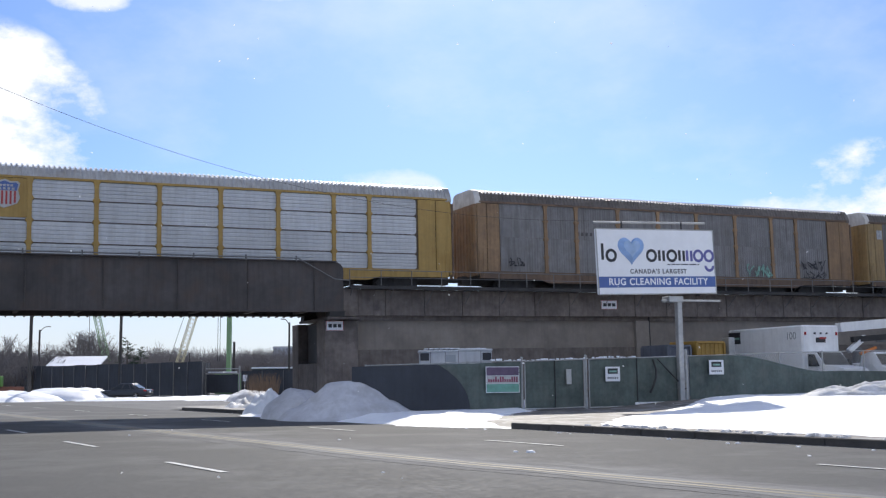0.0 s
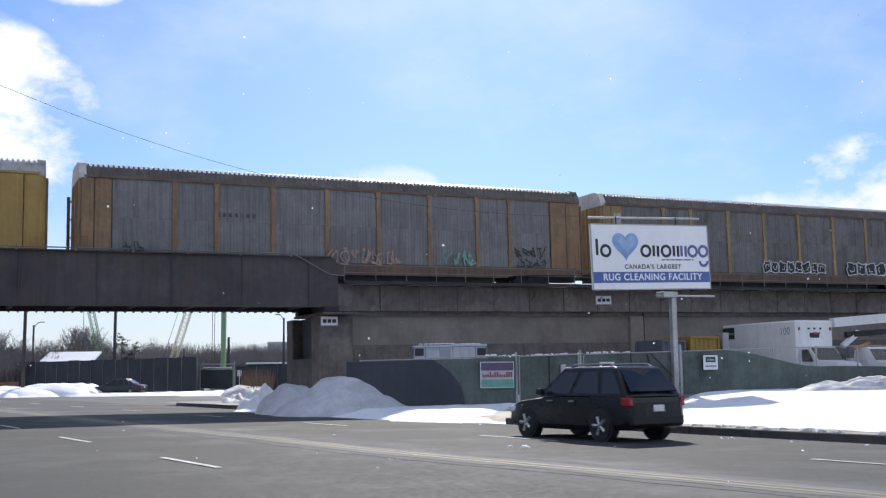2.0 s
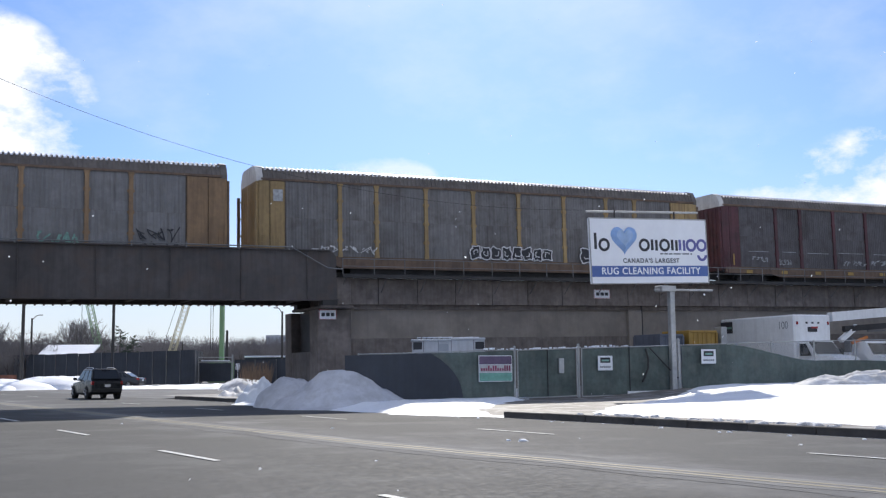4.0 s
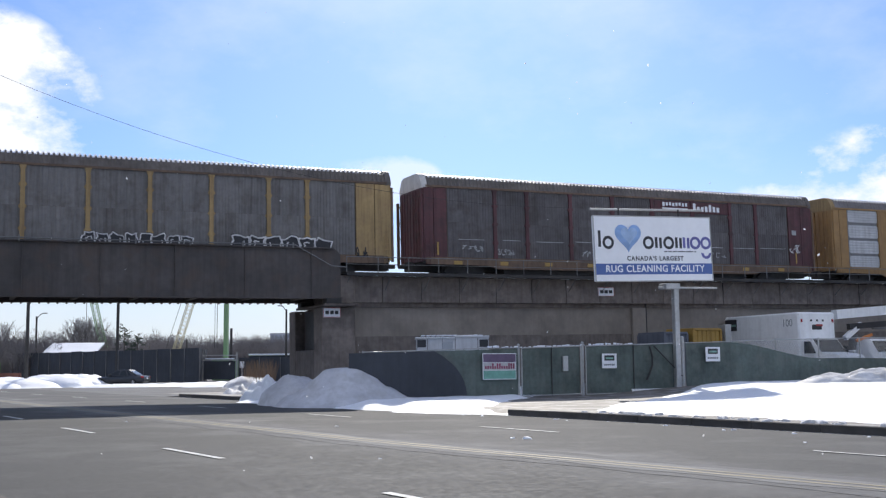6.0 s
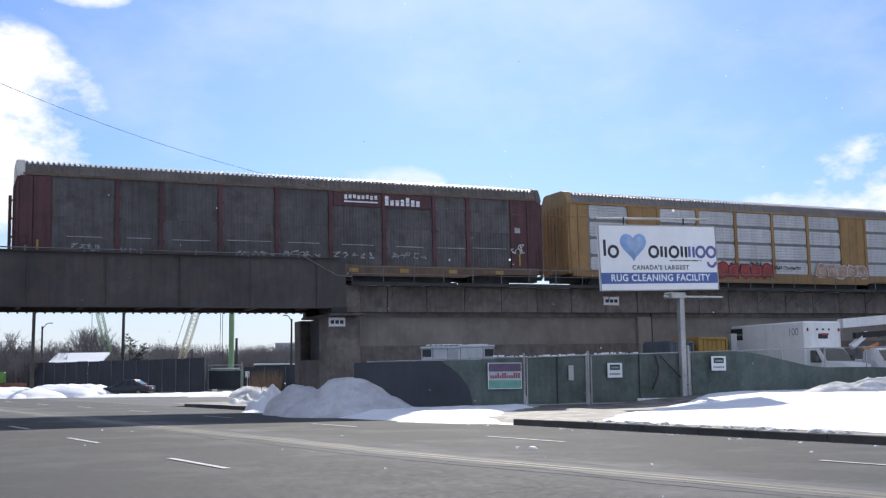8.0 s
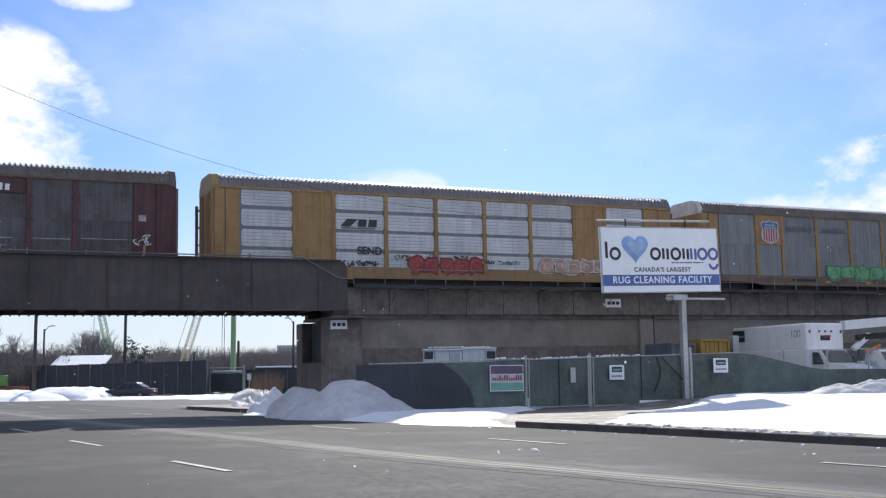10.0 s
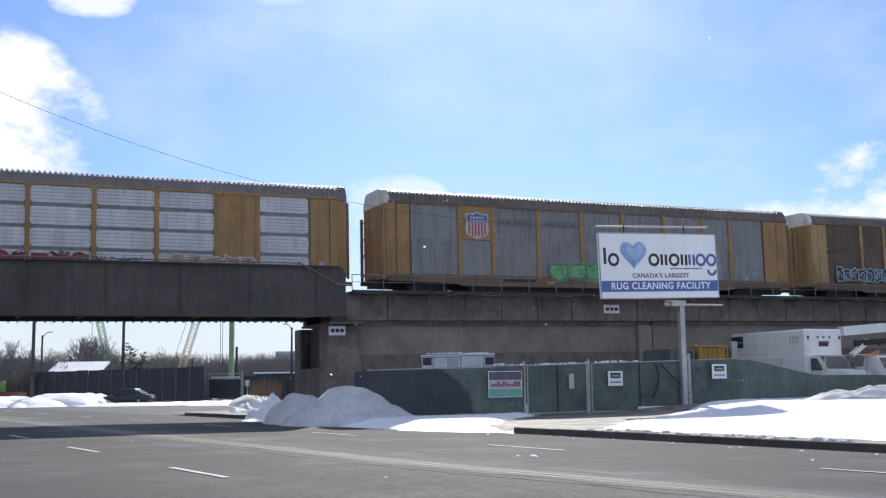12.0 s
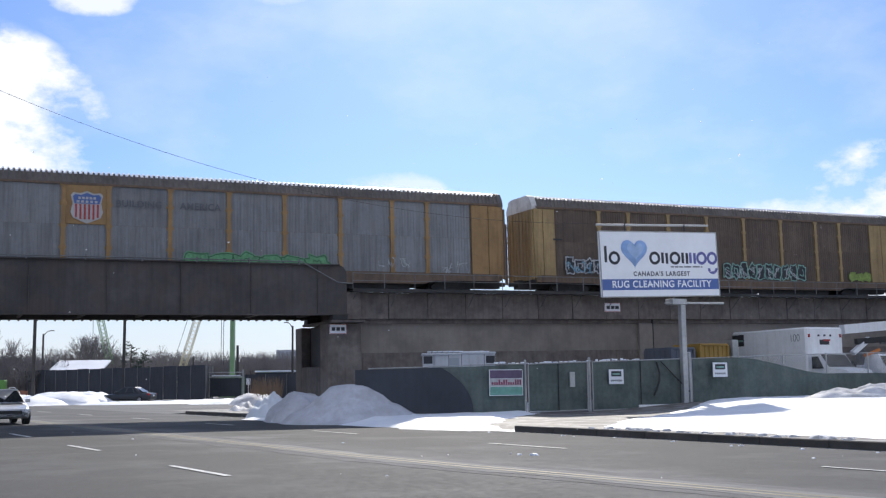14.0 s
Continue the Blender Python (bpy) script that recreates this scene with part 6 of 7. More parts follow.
def build_trailer():
    t = thing("site_trailer", "white office trailer with dark end vents", "trailer", yard(-3.2, -6.4, 0.0, -22))
    bm = B()
    box(bm, -1.72, 1.72, 0, 2.3, 0.75, 2.9, 0.03)
    # greyer than WHITE_PAINT: the trailer's shade is put into its colour
    part("body", bm, material("shaded_trailer_skin", (0.52, 0.53, 0.55), 0.5, vary=0.08, grain=4, stain=0.5, streak=0.25), t)
    bm = B()
    box(bm, -1.78, 0.1, -0.12, 2.35, 2.86, 2.94, 0.02)
    box(bm, 0.1, 1.76, -0.05, 2.35, 2.9, 2.99, 0.02)
    part("roof", bm, material("trailer_roof", (0.6, 0.61, 0.63), 0.5, vary=0.1), t)
    for x0 in (-1.69, 1.28):
        bm = B()
        box(bm, x0, x0 + 0.42, -0.02, 0.0, 2.45, 2.8, 0.004)
        part("vent", bm, INK, t, "dark louvred vent")
    bm = B()
    box(bm, -0.5, 0.0, -0.025, 0.0, 0.85, 2.72, 0.01)
    part("door", bm, material("trailer_door", (0.35, 0.37, 0.4), 0.5, vary=0.1), t, "grey trailer door")
    for x in (-1.2, -0.5, 0.12, 1.2):
        bm = B()
        box(bm, x - 0.015, x + 0.015, -0.012, 0.0, 0.8, 2.88)
        part("seam", bm, STEEL, t)
    for x in (-1.2, 1.2):
        bm = B()
        box(bm, x - 0.15, x + 0.15, 0.3, 2.0, 0.2, 0.75)
        part("block", bm, CONCRETE, t)
    bm = B()
    for i in range(12):
        x = -1.5 + i * 0.25
        box(bm, x, x + 0.2, 0.02, 1.2, 2.985, 2.99 + random.uniform(0.02, 0.06), 0.01)
    solid("snow_on_trailer", bm, SNOW, yard(-3.2, -6.4, 0.0, -22), "thin snow on the trailer roof", "snow", kind="stuff")


def container(m, long, high, mat, label):
    c = thing("container", label, "container", m)
    n = int(long / 0.28)
    for y, name in ((0.0, "front_side"), (2.3, "back_side")):
        bm = B()
        prof = []
        for i in range(n):
            x = long * i / n
            k = long / n
            prof += [(x, 0), (x + k * 0.4, 0), (x + k * 0.5, 0.04), (x + k * 0.9, 0.04)]
        prof.append((long, 0))
        a = [bm.verts.new((x, y + d, 0.15)) for x, d in prof]
        b = [bm.verts.new((x, y + d, high - 0.12)) for x, d in prof]
        for i in range(len(prof) - 1):
            bm.faces.new((a[i], a[i + 1], b[i + 1], b[i]))
        part(name, bm, mat, c)
    bm = B()
    box(bm, -0.05, long + 0.05, -0.05, 2.38, high - 0.13, high, 0.02)
    part("roof", bm, mat, c)
    bm = B()
    box(bm, -0.05, long + 0.05, -0.05, 2.38, 0.0, 0.16, 0.02)
    part("floor", bm, DARK_IRON, c)
    for x in (-0.03, long + 0.03):
        bm = B()
        box(bm, x - 0.06, x + 0.06, -0.06, 2.4, 0.1, high - 0.1, 0.01)
        part("end_wall", bm, mat, c)


build_box_truck()
build_boom_truck()
build_trailer()
container(yard(11.0, -6.3, 0.35), 1.75, 3.1, YELLOW_STEEL, "yellow corrugated steel container in the yard")
container(yard(9.2, -6.2, 0.3), 1.4, 2.95, BLUE_STEEL, "dull blue-grey steel container in the yard")
bm = B()
box(bm, 0, 0.4, -0.3, 0.3, 0, 3.25, 0.02)
solid("machine_cabinet", bm, GALV, yard(12.95, -6.2, 0.4), "narrow grey cabinet beside the container", "cabinet")


# ---------------------------------------------------------------- the overhead cable
def build_cable():
    a, b = Vector((-16.6, 40.0, 12.7)), Vector((6.6, 47.9, 8.62))
    bm = B()
    pts = []
    for i in range(49):
        t = -0.6 + 1.6 * i / 48
        p = a + (b - a) * t
        p.z -= 1.3 * 4 * t * (1 - t)
        pts.append(p)
    for p, q in zip(pts, pts[1:]):
        rod(bm, p, q, 0.008, sides=5)
    solid("overhead_cable", bm, DARK_IRON, pose(0, 0, 0), "thin dark cable sagging down to the billboard", "cable")


build_cable()


# ---------------------------------------------------------------- past the bridge
def at(x, y, depth):
    """A place past the bridge by its bearing from the road and its depth."""
    return (x - 784) / 1893 * depth, depth, 1.55 + (672 + 0.00995 * (784 - x) - y) / 1893 * depth


def pole(x, y_top, depth, r, label, arm=0.0, mat=None, z0=-0.1):
    px, py, pz = at(x, y_top, depth)
    p = thing("street_lamp" if arm else "utility_pole", label, "lamp" if arm else "pole", pose(px, py, z0))
    bm = B()
    rod(bm, (0, 0, 0), (0, 0, pz - z0), r, r * 0.7, sides=10)
    part("shaft", bm, mat or BARK, p)
    if arm:
        bm = B()
        s = 1 if arm > 0 else -1
        rod(bm, (0, 0, pz - z0 - 0.3), (arm * 0.5, 0, pz - z0 + 0.35), 0.05, sides=6)
        rod(bm, (arm * 0.5, 0, pz - z0 + 0.35), (arm, 0, pz - z0 + 0.45), 0.05, sides=6)
        part("arm", bm, mat or BARK, p)
        bm = B()
        box(bm, arm - 0.3, arm + 0.3, -0.12, 0.12, pz - z0 + 0.38, pz - z0 + 0.5, 0.03)
        part("head", bm, STEEL, p)
    return p


DARK_POLE = material("dark_pole", (0.07, 0.065, 0.06), 0.85, vary=0.2, bump=0.2)
pole(54.5, 380, 97, 0.17, "dark wooden utility pole in the snow bank", mat=DARK_POLE)
pole(213.5, 380, 128, 0.2, "dark wooden utility pole behind the hoarding", mat=DARK_POLE)
pole(70, 585, 150, 0.18, "grey street lamp with a curved arm", arm=1.2, mat=DARK_POLE)
pole(511, 572, 135, 0.16, "dark street lamp with a short arm", arm=-0.8, mat=DARK_POLE)
pole(336, 625, 140, 0.12, "short dark post behind the hoarding", mat=DARK_POLE)
pole(414, 606, 126, 0.2, "short dark post by the gate", mat=DARK_POLE)


def build_hoarding():
    runs = [((40, 118 + 24), (358, 118)), ((358, 118), (372, 126)), ((428, 126), (540, 121))]
    for (xa, da), (xb, db) in runs:
        a, b = Vector(at(xa, 650, da)[:2]), Vector(at(xb, 650, db)[:2])
        d = b - a
        f = thing("hoarding", "dark blue-grey sheeted site hoarding", "fence", pose(a.x, a.y, 0, 0, 0, math.degrees(math.atan2(d.y, d.x))))
        n = max(1, int(d.length / 2.4))
        w = d.length / n
        high = 3.75 if xa < 420 else 2.75
        bm = B()
        cols = [[bm.verts.new((w * i / 6, 0.03 * math.sin(i * 2.1 + k), high * k / 4)) for k in range(5)] for i in range(7)]
        for p, q in zip(cols, cols[1:]):
            for k in range(4):
                bm.faces.new((p[k], q[k], q[k + 1], p[k + 1]))
        me = as_mesh("sheet", bm, DARK_SCREEN)
        bm = B()
        rod(bm, (0, -0.06, -0.1), (0, -0.06, high + 0.03), 0.04, sides=6)
        pm = as_mesh("post", bm, STEEL)
        for i in range(n):
            piece("sheet", me, f, pose(w * i, random.uniform(-0.03, 0.03), random.uniform(-0.05, 0.05)))
            piece("post", pm, f, pose(w * i, 0, 0))
    # gate between the runs
    g = thing("site_gate", "dark sheeted site gate with pale posts", "gate", pose(*at(363, 650, 121)[:2], 0, 0, 0, 6))
    bm = B()
    box(bm, 0.2, 3.7, -0.02, 0.02, 0.3, 2.35)
    part("sheet", bm, DARK_SCREEN, g)
    for x in (0, 3.85):
        bm = B()
        rod(bm, (x, 0, 0), (x, 0, 3.3 if x else 3.0), 0.1, sides=8)
        part("post", bm, GALV, g)
    bm = B()
    box(bm, 0.1, 3.8, -0.03, 0.03, 2.4, 2.55)
    box(bm, 0.1, 3.8, -0.03, 0.03, 2.95, 3.05)
    part("rail", bm, GALV, g, "pale double top rail")
    bm = B()
    box(bm, 0.4, 3.6, -0.3, 0.1, 2.55, 2.68, 0.03)
    solid("snow_on_gate", bm, SNOW, g.matrix_basis, "snow lying on the gate rail", "snow", kind="stuff")
    bm = B()
    box(bm, 4.2, 4.7, -0.06, 0.0, 1.6, 2.3, 0.01)
    rod(bm, (4.45, 0.02, 0), (4.45, 0.02, 2.3), 0.04)
    solid("notice", bm, SIGN_WHITE, g.matrix_basis, "small white notice on a stake beside the gate", "sign")
    for x, w in ((479, 5.0), (500, 4.2)):
        bm = B()
        px, py, pz = at(x, 652, 145)
        box(bm, -w / 2, w / 2, 0, 4, 0, 3.2, 0.05)
        shed = thing("site_shed", "low dark shed with a snowy roof", "shed", pose(px, py, 0, 0, 0, 4))
        part("wall", bm, DARK_SCREEN, shed)
        bm = B()
        box(bm, -w / 2 - 0.1, w / 2 + 0.1, -0.2, 4.2, 3.2, 3.45, 0.08)
        part("snowy_roof", bm, SNOW, shed, "roof white with snow")


build_hoarding()


def lattice(bm, a, b, w, mat_n=14):
    a, b = Vector(a), Vector(b)
    d = (b - a)
    u = d.cross(Vector((0, 1, 0))).normalized() * w
    v = d.cross(u).normalized() * w
    cs = [u + v, u - v, -u - v, -u + v]
    for c in cs:
        rod(bm, a + c, b + c, 0.06, sides=4)
    for i in range(mat_n):
        p, q = a + d * i / mat_n, a + d * (i + 1) / mat_n
        for k in range(4):
            rod(bm, p + cs[k], q + cs[(k + 1) % 4], 0.035, sides=4)


def build_cranes():
    c = thing("lattice_crane", "green lattice boom crane past the bridge", "crane", pose(0, 0, 0))
    bm = B()
    lattice(bm, at(190, 640, 165), at(150, 480, 165), 0.42, 24)
    part("boom", bm, CRANE_GREEN, c)
    bm = B()
    px, py, pz = at(188, 655, 165)
    box(bm, px - 2, px + 2, py - 1.5, py + 1.5, 0, pz + 0.8, 0.2)
    part("machine_house", bm, CRANE_GREEN, c)
    bm = B()
    rod(bm, at(157, 480, 165), at(158, 640, 165), 0.04, sides=4)
    part("hoist_rope", bm, DARK_IRON, c)
    c = thing("lattice_crane", "cream lattice boom crane past the bridge", "crane", pose(0, 0, 0))
    bm = B()
    lattice(bm, at(317, 645, 175), at(366, 480, 175), 0.48, 24)
    part("boom", bm, CRANE_CREAM, c)
    bm = B()
    px, py, pz = at(316, 655, 175)
    box(bm, px - 2, px + 2, py - 1.5, py + 1.5, 0, pz + 0.5, 0.2)
    part("machine_house", bm, CRANE_CREAM, c)
    bm = B()
    rod(bm, at(300, 640, 175), at(350, 480, 175), 0.035, sides=4)
    part("hoist_rope", bm, DARK_IRON, c)
    c = thing("drill_rig", "tall green drill mast past the bridge", "drill rig", pose(0, 0, 0))
    bm = B()
    a, b = at(405, 660, 140), at(405, 430, 140)
    box(bm, a[0] - 0.28, a[0] + 0.28, 139.6, 140.4, 0, b[2], 0.05)
    part("mast", bm, CRANE_GREEN, c)
    bm = B()
    for x in (385, 389):
        rod(bm, at(x, 430, 140), at(x, 640, 140), 0.035, sides=4)
    part("hoist_rope", bm, DARK_IRON, c)
    bm = B()
    box(bm, a[0] - 1.5, a[0] + 2.5, 138.5, 141.5, 0, 2.6, 0.1)
    part("carriage", bm, CRANE_GREEN, c)


build_cranes()


# window glass paled: the haze of the distance is put into the colour
HAZED_PANE = material("hazed_window", (0.24, 0.26, 0.29), 0.4, vary=0.1, bump=0.0)


def build_far_buildings():
    h = thing("long_shed", "low brick shed with a snow-covered roof", "shed", pose(*at(127, 650, 146)[:2], 0, 0, 0, 3))
    bm = B()
    box(bm, -3.5, 3.5, 0, 6, 0, 3.45)
    part("wall", bm, material("old_brick", (0.22, 0.12, 0.1), 0.9, vary=0.25), h)
    bm = B()
    slab_pts = [(-3.6, -0.3, 3.4), (3.6, -0.3, 3.4), (3.6, 5.0, 5.1), (-3.6, 5.0, 5.1)]
    bot = [bm.verts.new(p) for p in slab_pts]
    top = [bm.verts.new((p[0], p[1], p[2] + 0.2)) for p in slab_pts]
    bm.faces.new(top), bm.faces.new(list(reversed(bot)))
    for i in range(4):
        bm.faces.new((bot[i], bot[(i + 1) % 4], top[(i + 1) % 4], top[i]))
    part("snowy_roof", bm, SNOW, h, "sloping roof white with snow")
    for x in (498,):
        px, py, pz = at(x, 614, 420)
        b = thing("tower_block", "pale grey apartment block far away", "building", pose(px, py, 0))
        bm = B()
        box(bm, -3.5, 5, 0, 8, 0, pz)
        part("wall", bm, material("far_block", (0.38, 0.4, 0.44), 0.9, vary=0.1), b)
        for fl in range(4):
            for k in range(5):
                bm = B()
                box(bm, -2.9 + k * 1.55, -2.0 + k * 1.55, -0.06, 0.0, pz - 2 - fl * 2.8, pz - 0.7 - fl * 2.8)
                part("window", bm, HAZED_PANE, b)
    px, py, pz = at(12, 690, 130)
    b = thing("brick_wall_low", "low red-brown brick wall with a green box on it", "wall", pose(px, py, 0))
    bm = B()
    box(bm, -4, 2.2, 0, 0.4, 0, 1.2)
    part("wall", bm, material("brick_brown", (0.3, 0.13, 0.09), 0.9, vary=0.3), b)
    bm = B()
    box(bm, -2.5, -0.4, -0.3, 0.5, 1.2, 2.5, 0.05)
    solid("green_box", bm, material("bin_green", (0.16, 0.36, 0.08), 0.6), b.matrix_basis, "bright green metal box on the low wall", "box")


build_far_buildings()


# ---------------------------------------------------------------- bare trees
TWIG = material("twigs", (0.19, 0.175, 0.172), 0.95, vary=0.2, bump=0.0)
NEEDLES = material("needles", (0.04, 0.06, 0.04), 0.9, vary=0.3, bump=0.0)


def bare_tree(m, high, spread, seed, label):
    rnd = random.Random(seed)
    t = thing("bare_tree", label, "tree", m)
    trunk, crown = B(), B()

    def grow(p, d, length, r, level):
        q = p + d * length
        rod(trunk if level < 2 else crown, p, q, r, r * 0.68, sides=6 if level < 2 else 3)
        if level == 5:
            return
        for k in range(rnd.choice((3, 3, 4)) if level < 4 else 3):
            side_ = Vector((rnd.uniform(-1, 1), rnd.uniform(-1, 1), rnd.uniform(-0.15, 0.55)))
            nd = (d * rnd.uniform(0.7, 1.0) + side_ * spread).normalized()
            grow(p + d * length * rnd.uniform(0.6, 1.0), nd, length * rnd.uniform(0.58, 0.8), r * 0.6, level + 1)
    grow(Vector((0, 0, -0.2)), Vector((rnd.uniform(-0.06, 0.06), 0, 1)), high * 0.3, high * 0.016, 0)
    part("trunk", trunk, BARK, t)
    part("crown", crown, TWIG, t, "bare twigs")
    return t


def conifer(m, high, seed):
    rnd = random.Random(seed)
    t = thing("pine_tree", "sparse dark pine standing behind the hoarding", "tree", m)
    bm = B()
    rod(bm, (0, 0, 0), (0, 0, high), 0.2, 0.04, sides=7)
    part("trunk", bm, BARK, t)
    bm = B()
    for i in range(46):
        z = high * rnd.uniform(0.45, 1.0)
        a, ln = rnd.uniform(0, 6.28), (1.05 - z / high) * high * 0.34 + 0.5
        tip = Vector((math.cos(a) * ln, math.sin(a) * ln, z + rnd.uniform(-0.2, 0.5)))
        for k in range(9):
            p = Vector((0, 0, z)).lerp(tip, rnd.uniform(0.35, 1.0))
            d = Vector((rnd.uniform(-1, 1), rnd.uniform(-1, 1), rnd.uniform(-0.3, 0.7))) * 0.42
            rod(bm, p, p + d, 0.05, 0.01, sides=3)
    part("crown", bm, NEEDLES, t, "dark tufts of needles")


kinds = [bare_tree(pose(*at(18, 650, 160)[:2], 0), 11.0, 0.7, 3, "bare tree with fine grey twigs"), bare_tree(pose(*at(98, 650, 150)[:2], 0), 10.0, 0.9, 7, "bare spreading tree with fine grey twigs"),
         bare_tree(pose(*at(155, 650, 172)[:2], 0), 13.0, 0.6, 12, "bare tree with dense fine twigs")]
rnd = random.Random(77)
for x, d, k, sc in ((42, 170, 0, 0.95), (70, 180, 1, 0.9), (120, 168, 1, 1.05), (140, 185, 2, 1.0), (168, 176, 2, 1.0), (185, 190, 0, 1.0), (200, 178, 2, 0.85), (275, 200, 1, 1.15), (292, 205, 0, 1.1), (305, 210, 1, 1.2), (282, 215, 2, 0.85), (312, 220, 0, 1.1),
                    (440, 230, 1, 1.1), (455, 240, 2, 0.9), (470, 235, 0, 1.0), (425, 240, 0, 1.0), (150, 165, 2, 0.95), (160, 160, 2, 0.9), (178, 168, 2, 0.88), (146, 178, 2, 1.0), (52, 165, 1, 1.1), (85, 172, 2, 0.8), (20, 158, 2, 0.85), (110, 150, 0, 0.8), (285, 190, 2, 0.75), (300, 200, 2, 0.75), (5, 150, 1, 1.0), (-20, 150, 0, 1.1), (60, 140, 2, 0.6), (30, 138, 1, 0.6)):
    copy_thing(kinds[k], pose(*at(x, 650, d)[:2], 0, 0, 0, rnd.uniform(0, 360)) @ Matrix.Diagonal((sc, sc, sc, 1)))
conifer(pose(*at(226, 650, 150)[:2], 0), 7.4, 4)
conifer(pose(*at(249, 650, 155)[:2], 0), 6.3, 6)


def far_wood():
    """A belt of bare wood along the skyline."""
    rnd = random.Random(9)
    bm = B()
    for i in range(900):
        x = rnd.uniform(-60, 560)
        d = rnd.uniform(230, 330)
        px, py, _ = at(x, 650, d)
        h = rnd.uniform(6.5, 10.0) * (d / 260)
        for k in range(24):
            a = rnd.uniform(0, 6.28)
            w = rnd.uniform(0.2, 1.0) * h * 0.3
            z0 = h * rnd.uniform(0.05, 0.45)
            rod(bm, (px, py, z0), (px + math.cos(a) * w, py + math.sin(a) * w, h * rnd.uniform(0.7, 1.0)), 0.055, 0.02, sides=3)
    solid("far_wood", bm, TWIG, pose(0, 0, 0), "belt of bare grey wood on the skyline", "wood", kind="stuff")
    bm = B()
    for i in range(900):
        x = rnd.uniform(-30, 215)
        d = rnd.uniform(140, 160)
        px, py, _ = at(x, 650, d)
        h = rnd.uniform(3.6, 6.0)
        if x > 75:
            h *= 0.55
        for k in range(7):
            rod(bm, (px, py, 0.2), (px + rnd.uniform(-0.9, 0.9), py + rnd.uniform(-0.9, 0.9), h * rnd.uniform(0.6, 1)), 0.024, 0.01, sides=3)
    solid("brush", bm, TWIG, pose(0, 0, 0), "dense leafless brush behind the hoarding", "shrub", kind="stuff")
    bm = B()
    for i in range(420):
        px, py, _ = at(rnd.uniform(440, 492), 690, rnd.uniform(86, 98))
        rod(bm, (px, py, 0), (px + rnd.uniform(-0.5, 0.5), py + rnd.uniform(-0.4, 0.4), rnd.uniform(0.9, 2.3)), 0.018, 0.008, sides=3)
    solid("dry_grass", bm, material("dry_grass", (0.18, 0.125, 0.085), 0.95, vary=0.3), pose(0, 0, 0), "tall dry brown grass beside the abutment", "grass", kind="stuff")


far_wood()


def build_far_snow():
    for cx, cy, d, w, dep, hgt, seed, mat in ((30, 705, 97, 5.0, 4.0, 0.95, 21, SNOW), (110, 705, 100, 5.0, 4.0, 1.15, 22, SNOW), (148, 705, 101, 3.6, 3.5, 1.15, 23, SNOW), (240, 705, 96.5, 5.5, 2.4, 0.3, 24, SNOW),
                                         (345, 705, 99, 5.5, 3.0, 0.35, 25, SNOW), (405, 707, 94, 4.0, 3.0, 0.4, 26, SNOW), (445, 705, 88, 2.2, 3.0, 0.9, 27, DIRTY_SNOW), (-40, 705, 95, 5.5, 4.0, 0.9, 28, SNOW)):
        px, py, _ = at(cx, cy, d)
        mound("snow_bank", (px, py), (w, dep), hgt, 10, mat, "long ploughed snow bank beside the side street", seed, 0.3, z0=0.05, res=26)


build_far_snow()


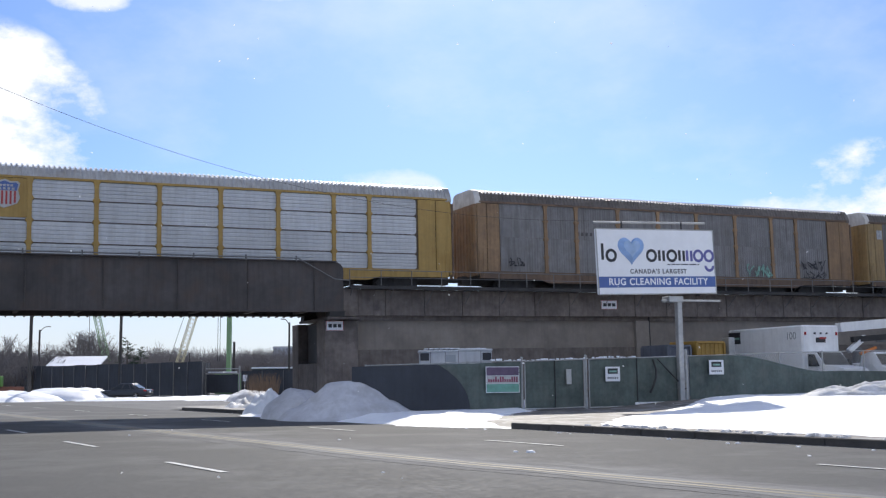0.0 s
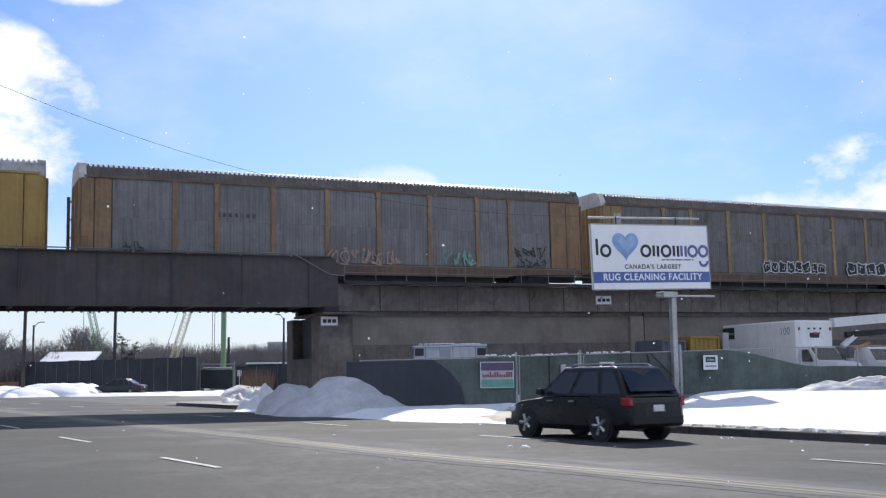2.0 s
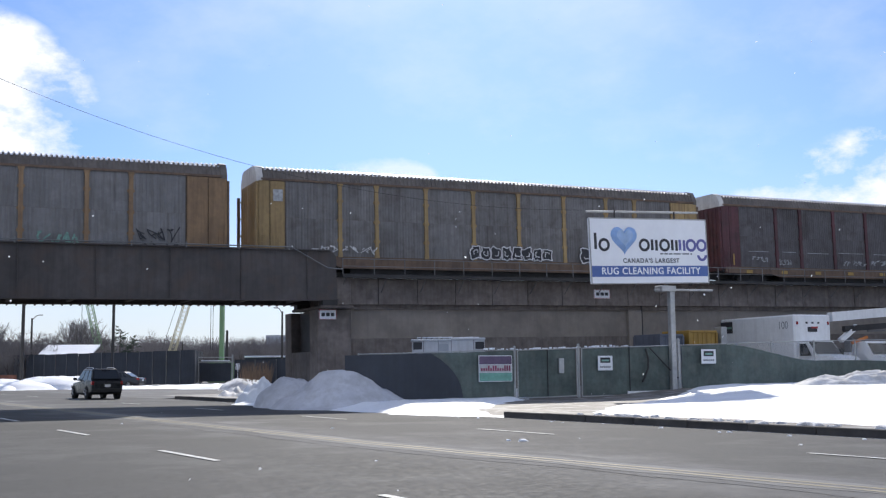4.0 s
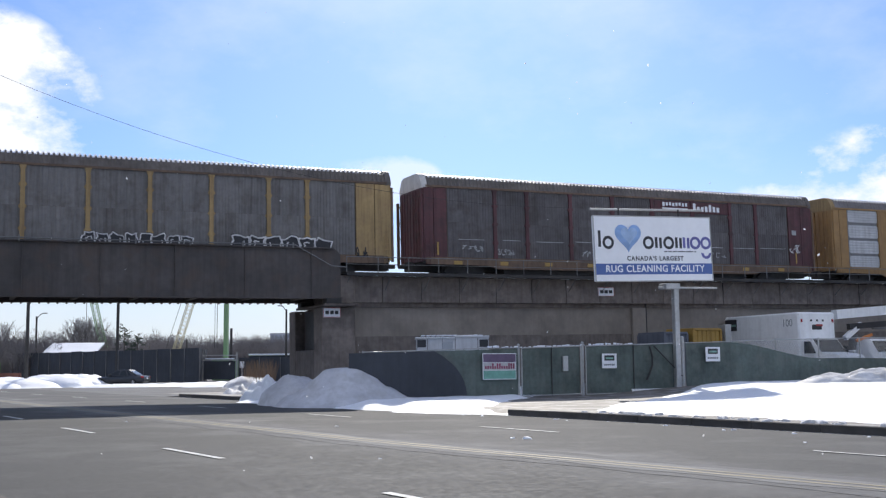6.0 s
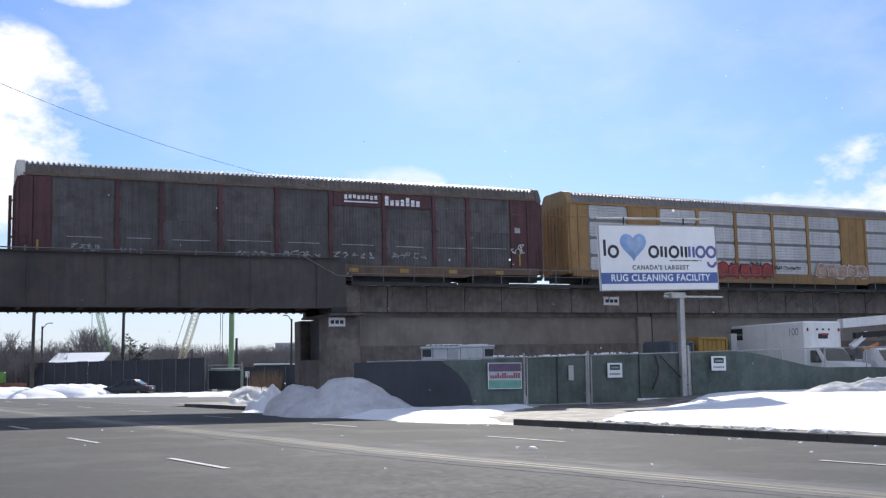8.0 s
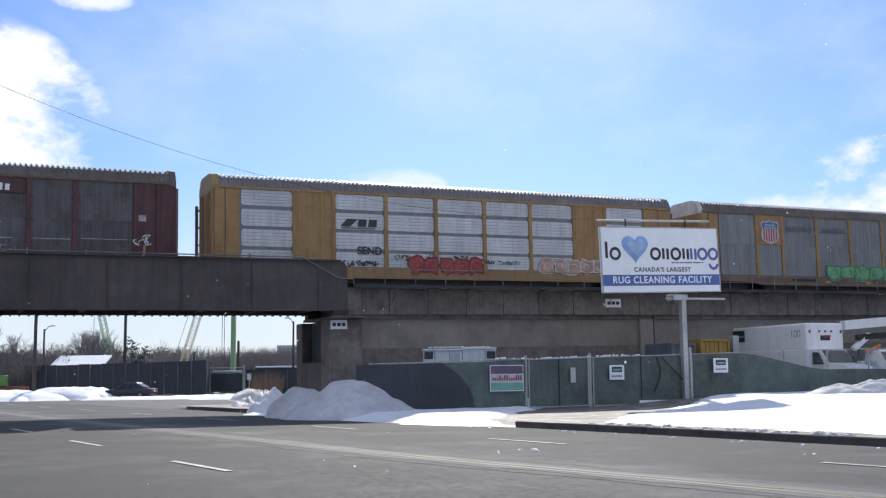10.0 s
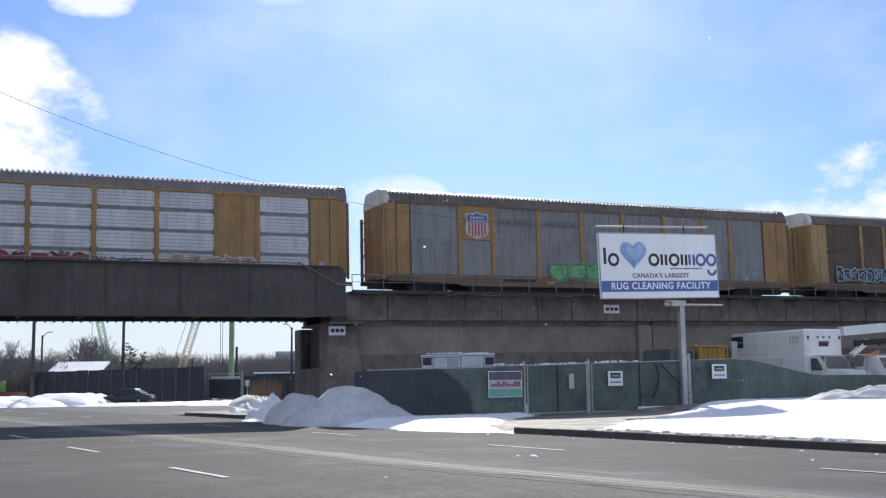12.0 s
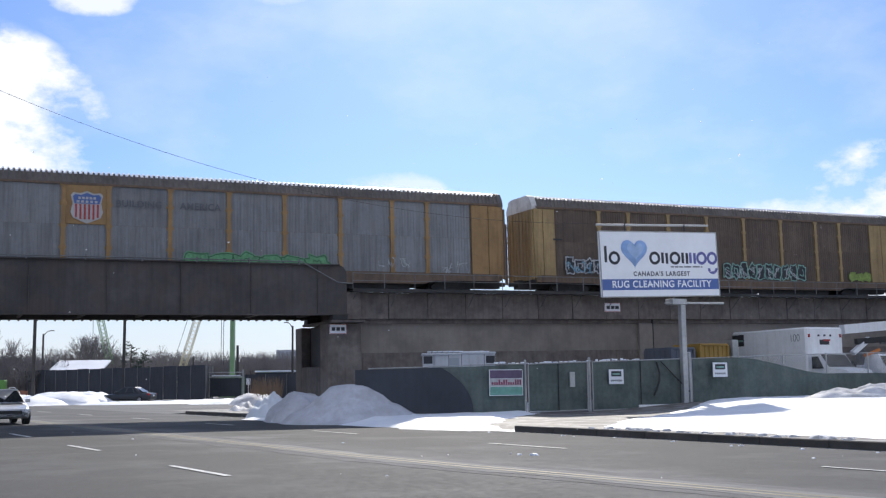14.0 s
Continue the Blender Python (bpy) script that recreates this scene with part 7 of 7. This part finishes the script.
# ---------------------------------------------------------------- falling snow
def flake_material():
    """Thin ice that lets the light behind it through."""
    m = bpy.data.materials.new("snowflake")
    m.use_nodes = True
    n, l = m.node_tree.nodes, m.node_tree.links
    n.clear()
    out, mix = n.new("ShaderNodeOutputMaterial"), n.new("ShaderNodeMixShader")
    a, b = n.new("ShaderNodeBsdfDiffuse"), n.new("ShaderNodeBsdfTranslucent")
    a.inputs["Color"].default_value = b.inputs["Color"].default_value = (0.95, 0.96, 0.98, 1)
    mix.inputs[0].default_value = 0.6
    l.new(a.outputs[0], mix.inputs[1]), l.new(b.outputs[0], mix.inputs[2]), l.new(mix.outputs[0], out.inputs[0])
    return m


FLAKE = flake_material()


def snow_flurry(count, seed, reach, size):
    """A thin flurry of small wet flakes, spread through the air over the road."""
    rnd = random.Random(seed)
    bm = B()
    for _ in range(count):
        c = Vector((rnd.uniform(-12, 40), rnd.uniform(*reach), rnd.uniform(0, 30)))
        a = rnd.uniform(0.6, 1.3) * size
        tip = Vector((rnd.uniform(-1, 1), rnd.uniform(-1, 1), rnd.uniform(-1, 1))).normalized().to_track_quat("Z", "Y").to_matrix()
        bm.faces.new([bm.verts.new(c + tip @ Vector((math.cos(k * math.pi / 3), math.sin(k * math.pi / 3), rnd.uniform(-0.3, 0.3))) * a * rnd.uniform(0.6, 1.2)) for k in range(6)])
    return solid("snow_flurry", bm, FLAKE, pose(0, 0, 0), "scattered small snowflakes drifting down", "snow", kind="stuff")


FLURRIES = [(snow_flurry(500, 91, (5, 14), 0.008), Vector((-1.6, 0.2, -1.1))), (snow_flurry(900, 92, (12, 27), 0.016), Vector((-1.1, -0.2, -1.4)))]


# ---------------------------------------------------------------- what moves
def motions():
    # the train rolls steadily to the left
    for k, car in CARS:
        walk(car, [(t, TRACK @ pose((28.55 * k + d) / SCALE, 0, 0)) for t, d in ((0, 0.0), (7, -69.77), (14, -139.54))])

    # the black car passes under the bridge and away
    walk(SUV, [(t, pose(*road_xy(l + 1.35, 3.1), 0, 0, 0, ROAD_TURN)) for t, l in ((0, -53.5), (1.8, -13.7), (2.1, -7.0), (2.5, 1.4), (3.1, 14.5), (5.3, 61.6), (8, 120), (14, 250))])
    # snowflakes drift down with the wind
    for flurry, v in FLURRIES:
        walk(flurry, [(t, Matrix.Translation(v * t)) for t in (0, 7, 14)])
    # the silver car comes the other way at the end
    walk(ONCOMING, [(t, pose(*road_xy(l, 11.3), 0, 0, 0, ROAD_TURN + 180)) for t, l in ((0, 226.4), (7, 124.4), (14, 22.4))])


motions()
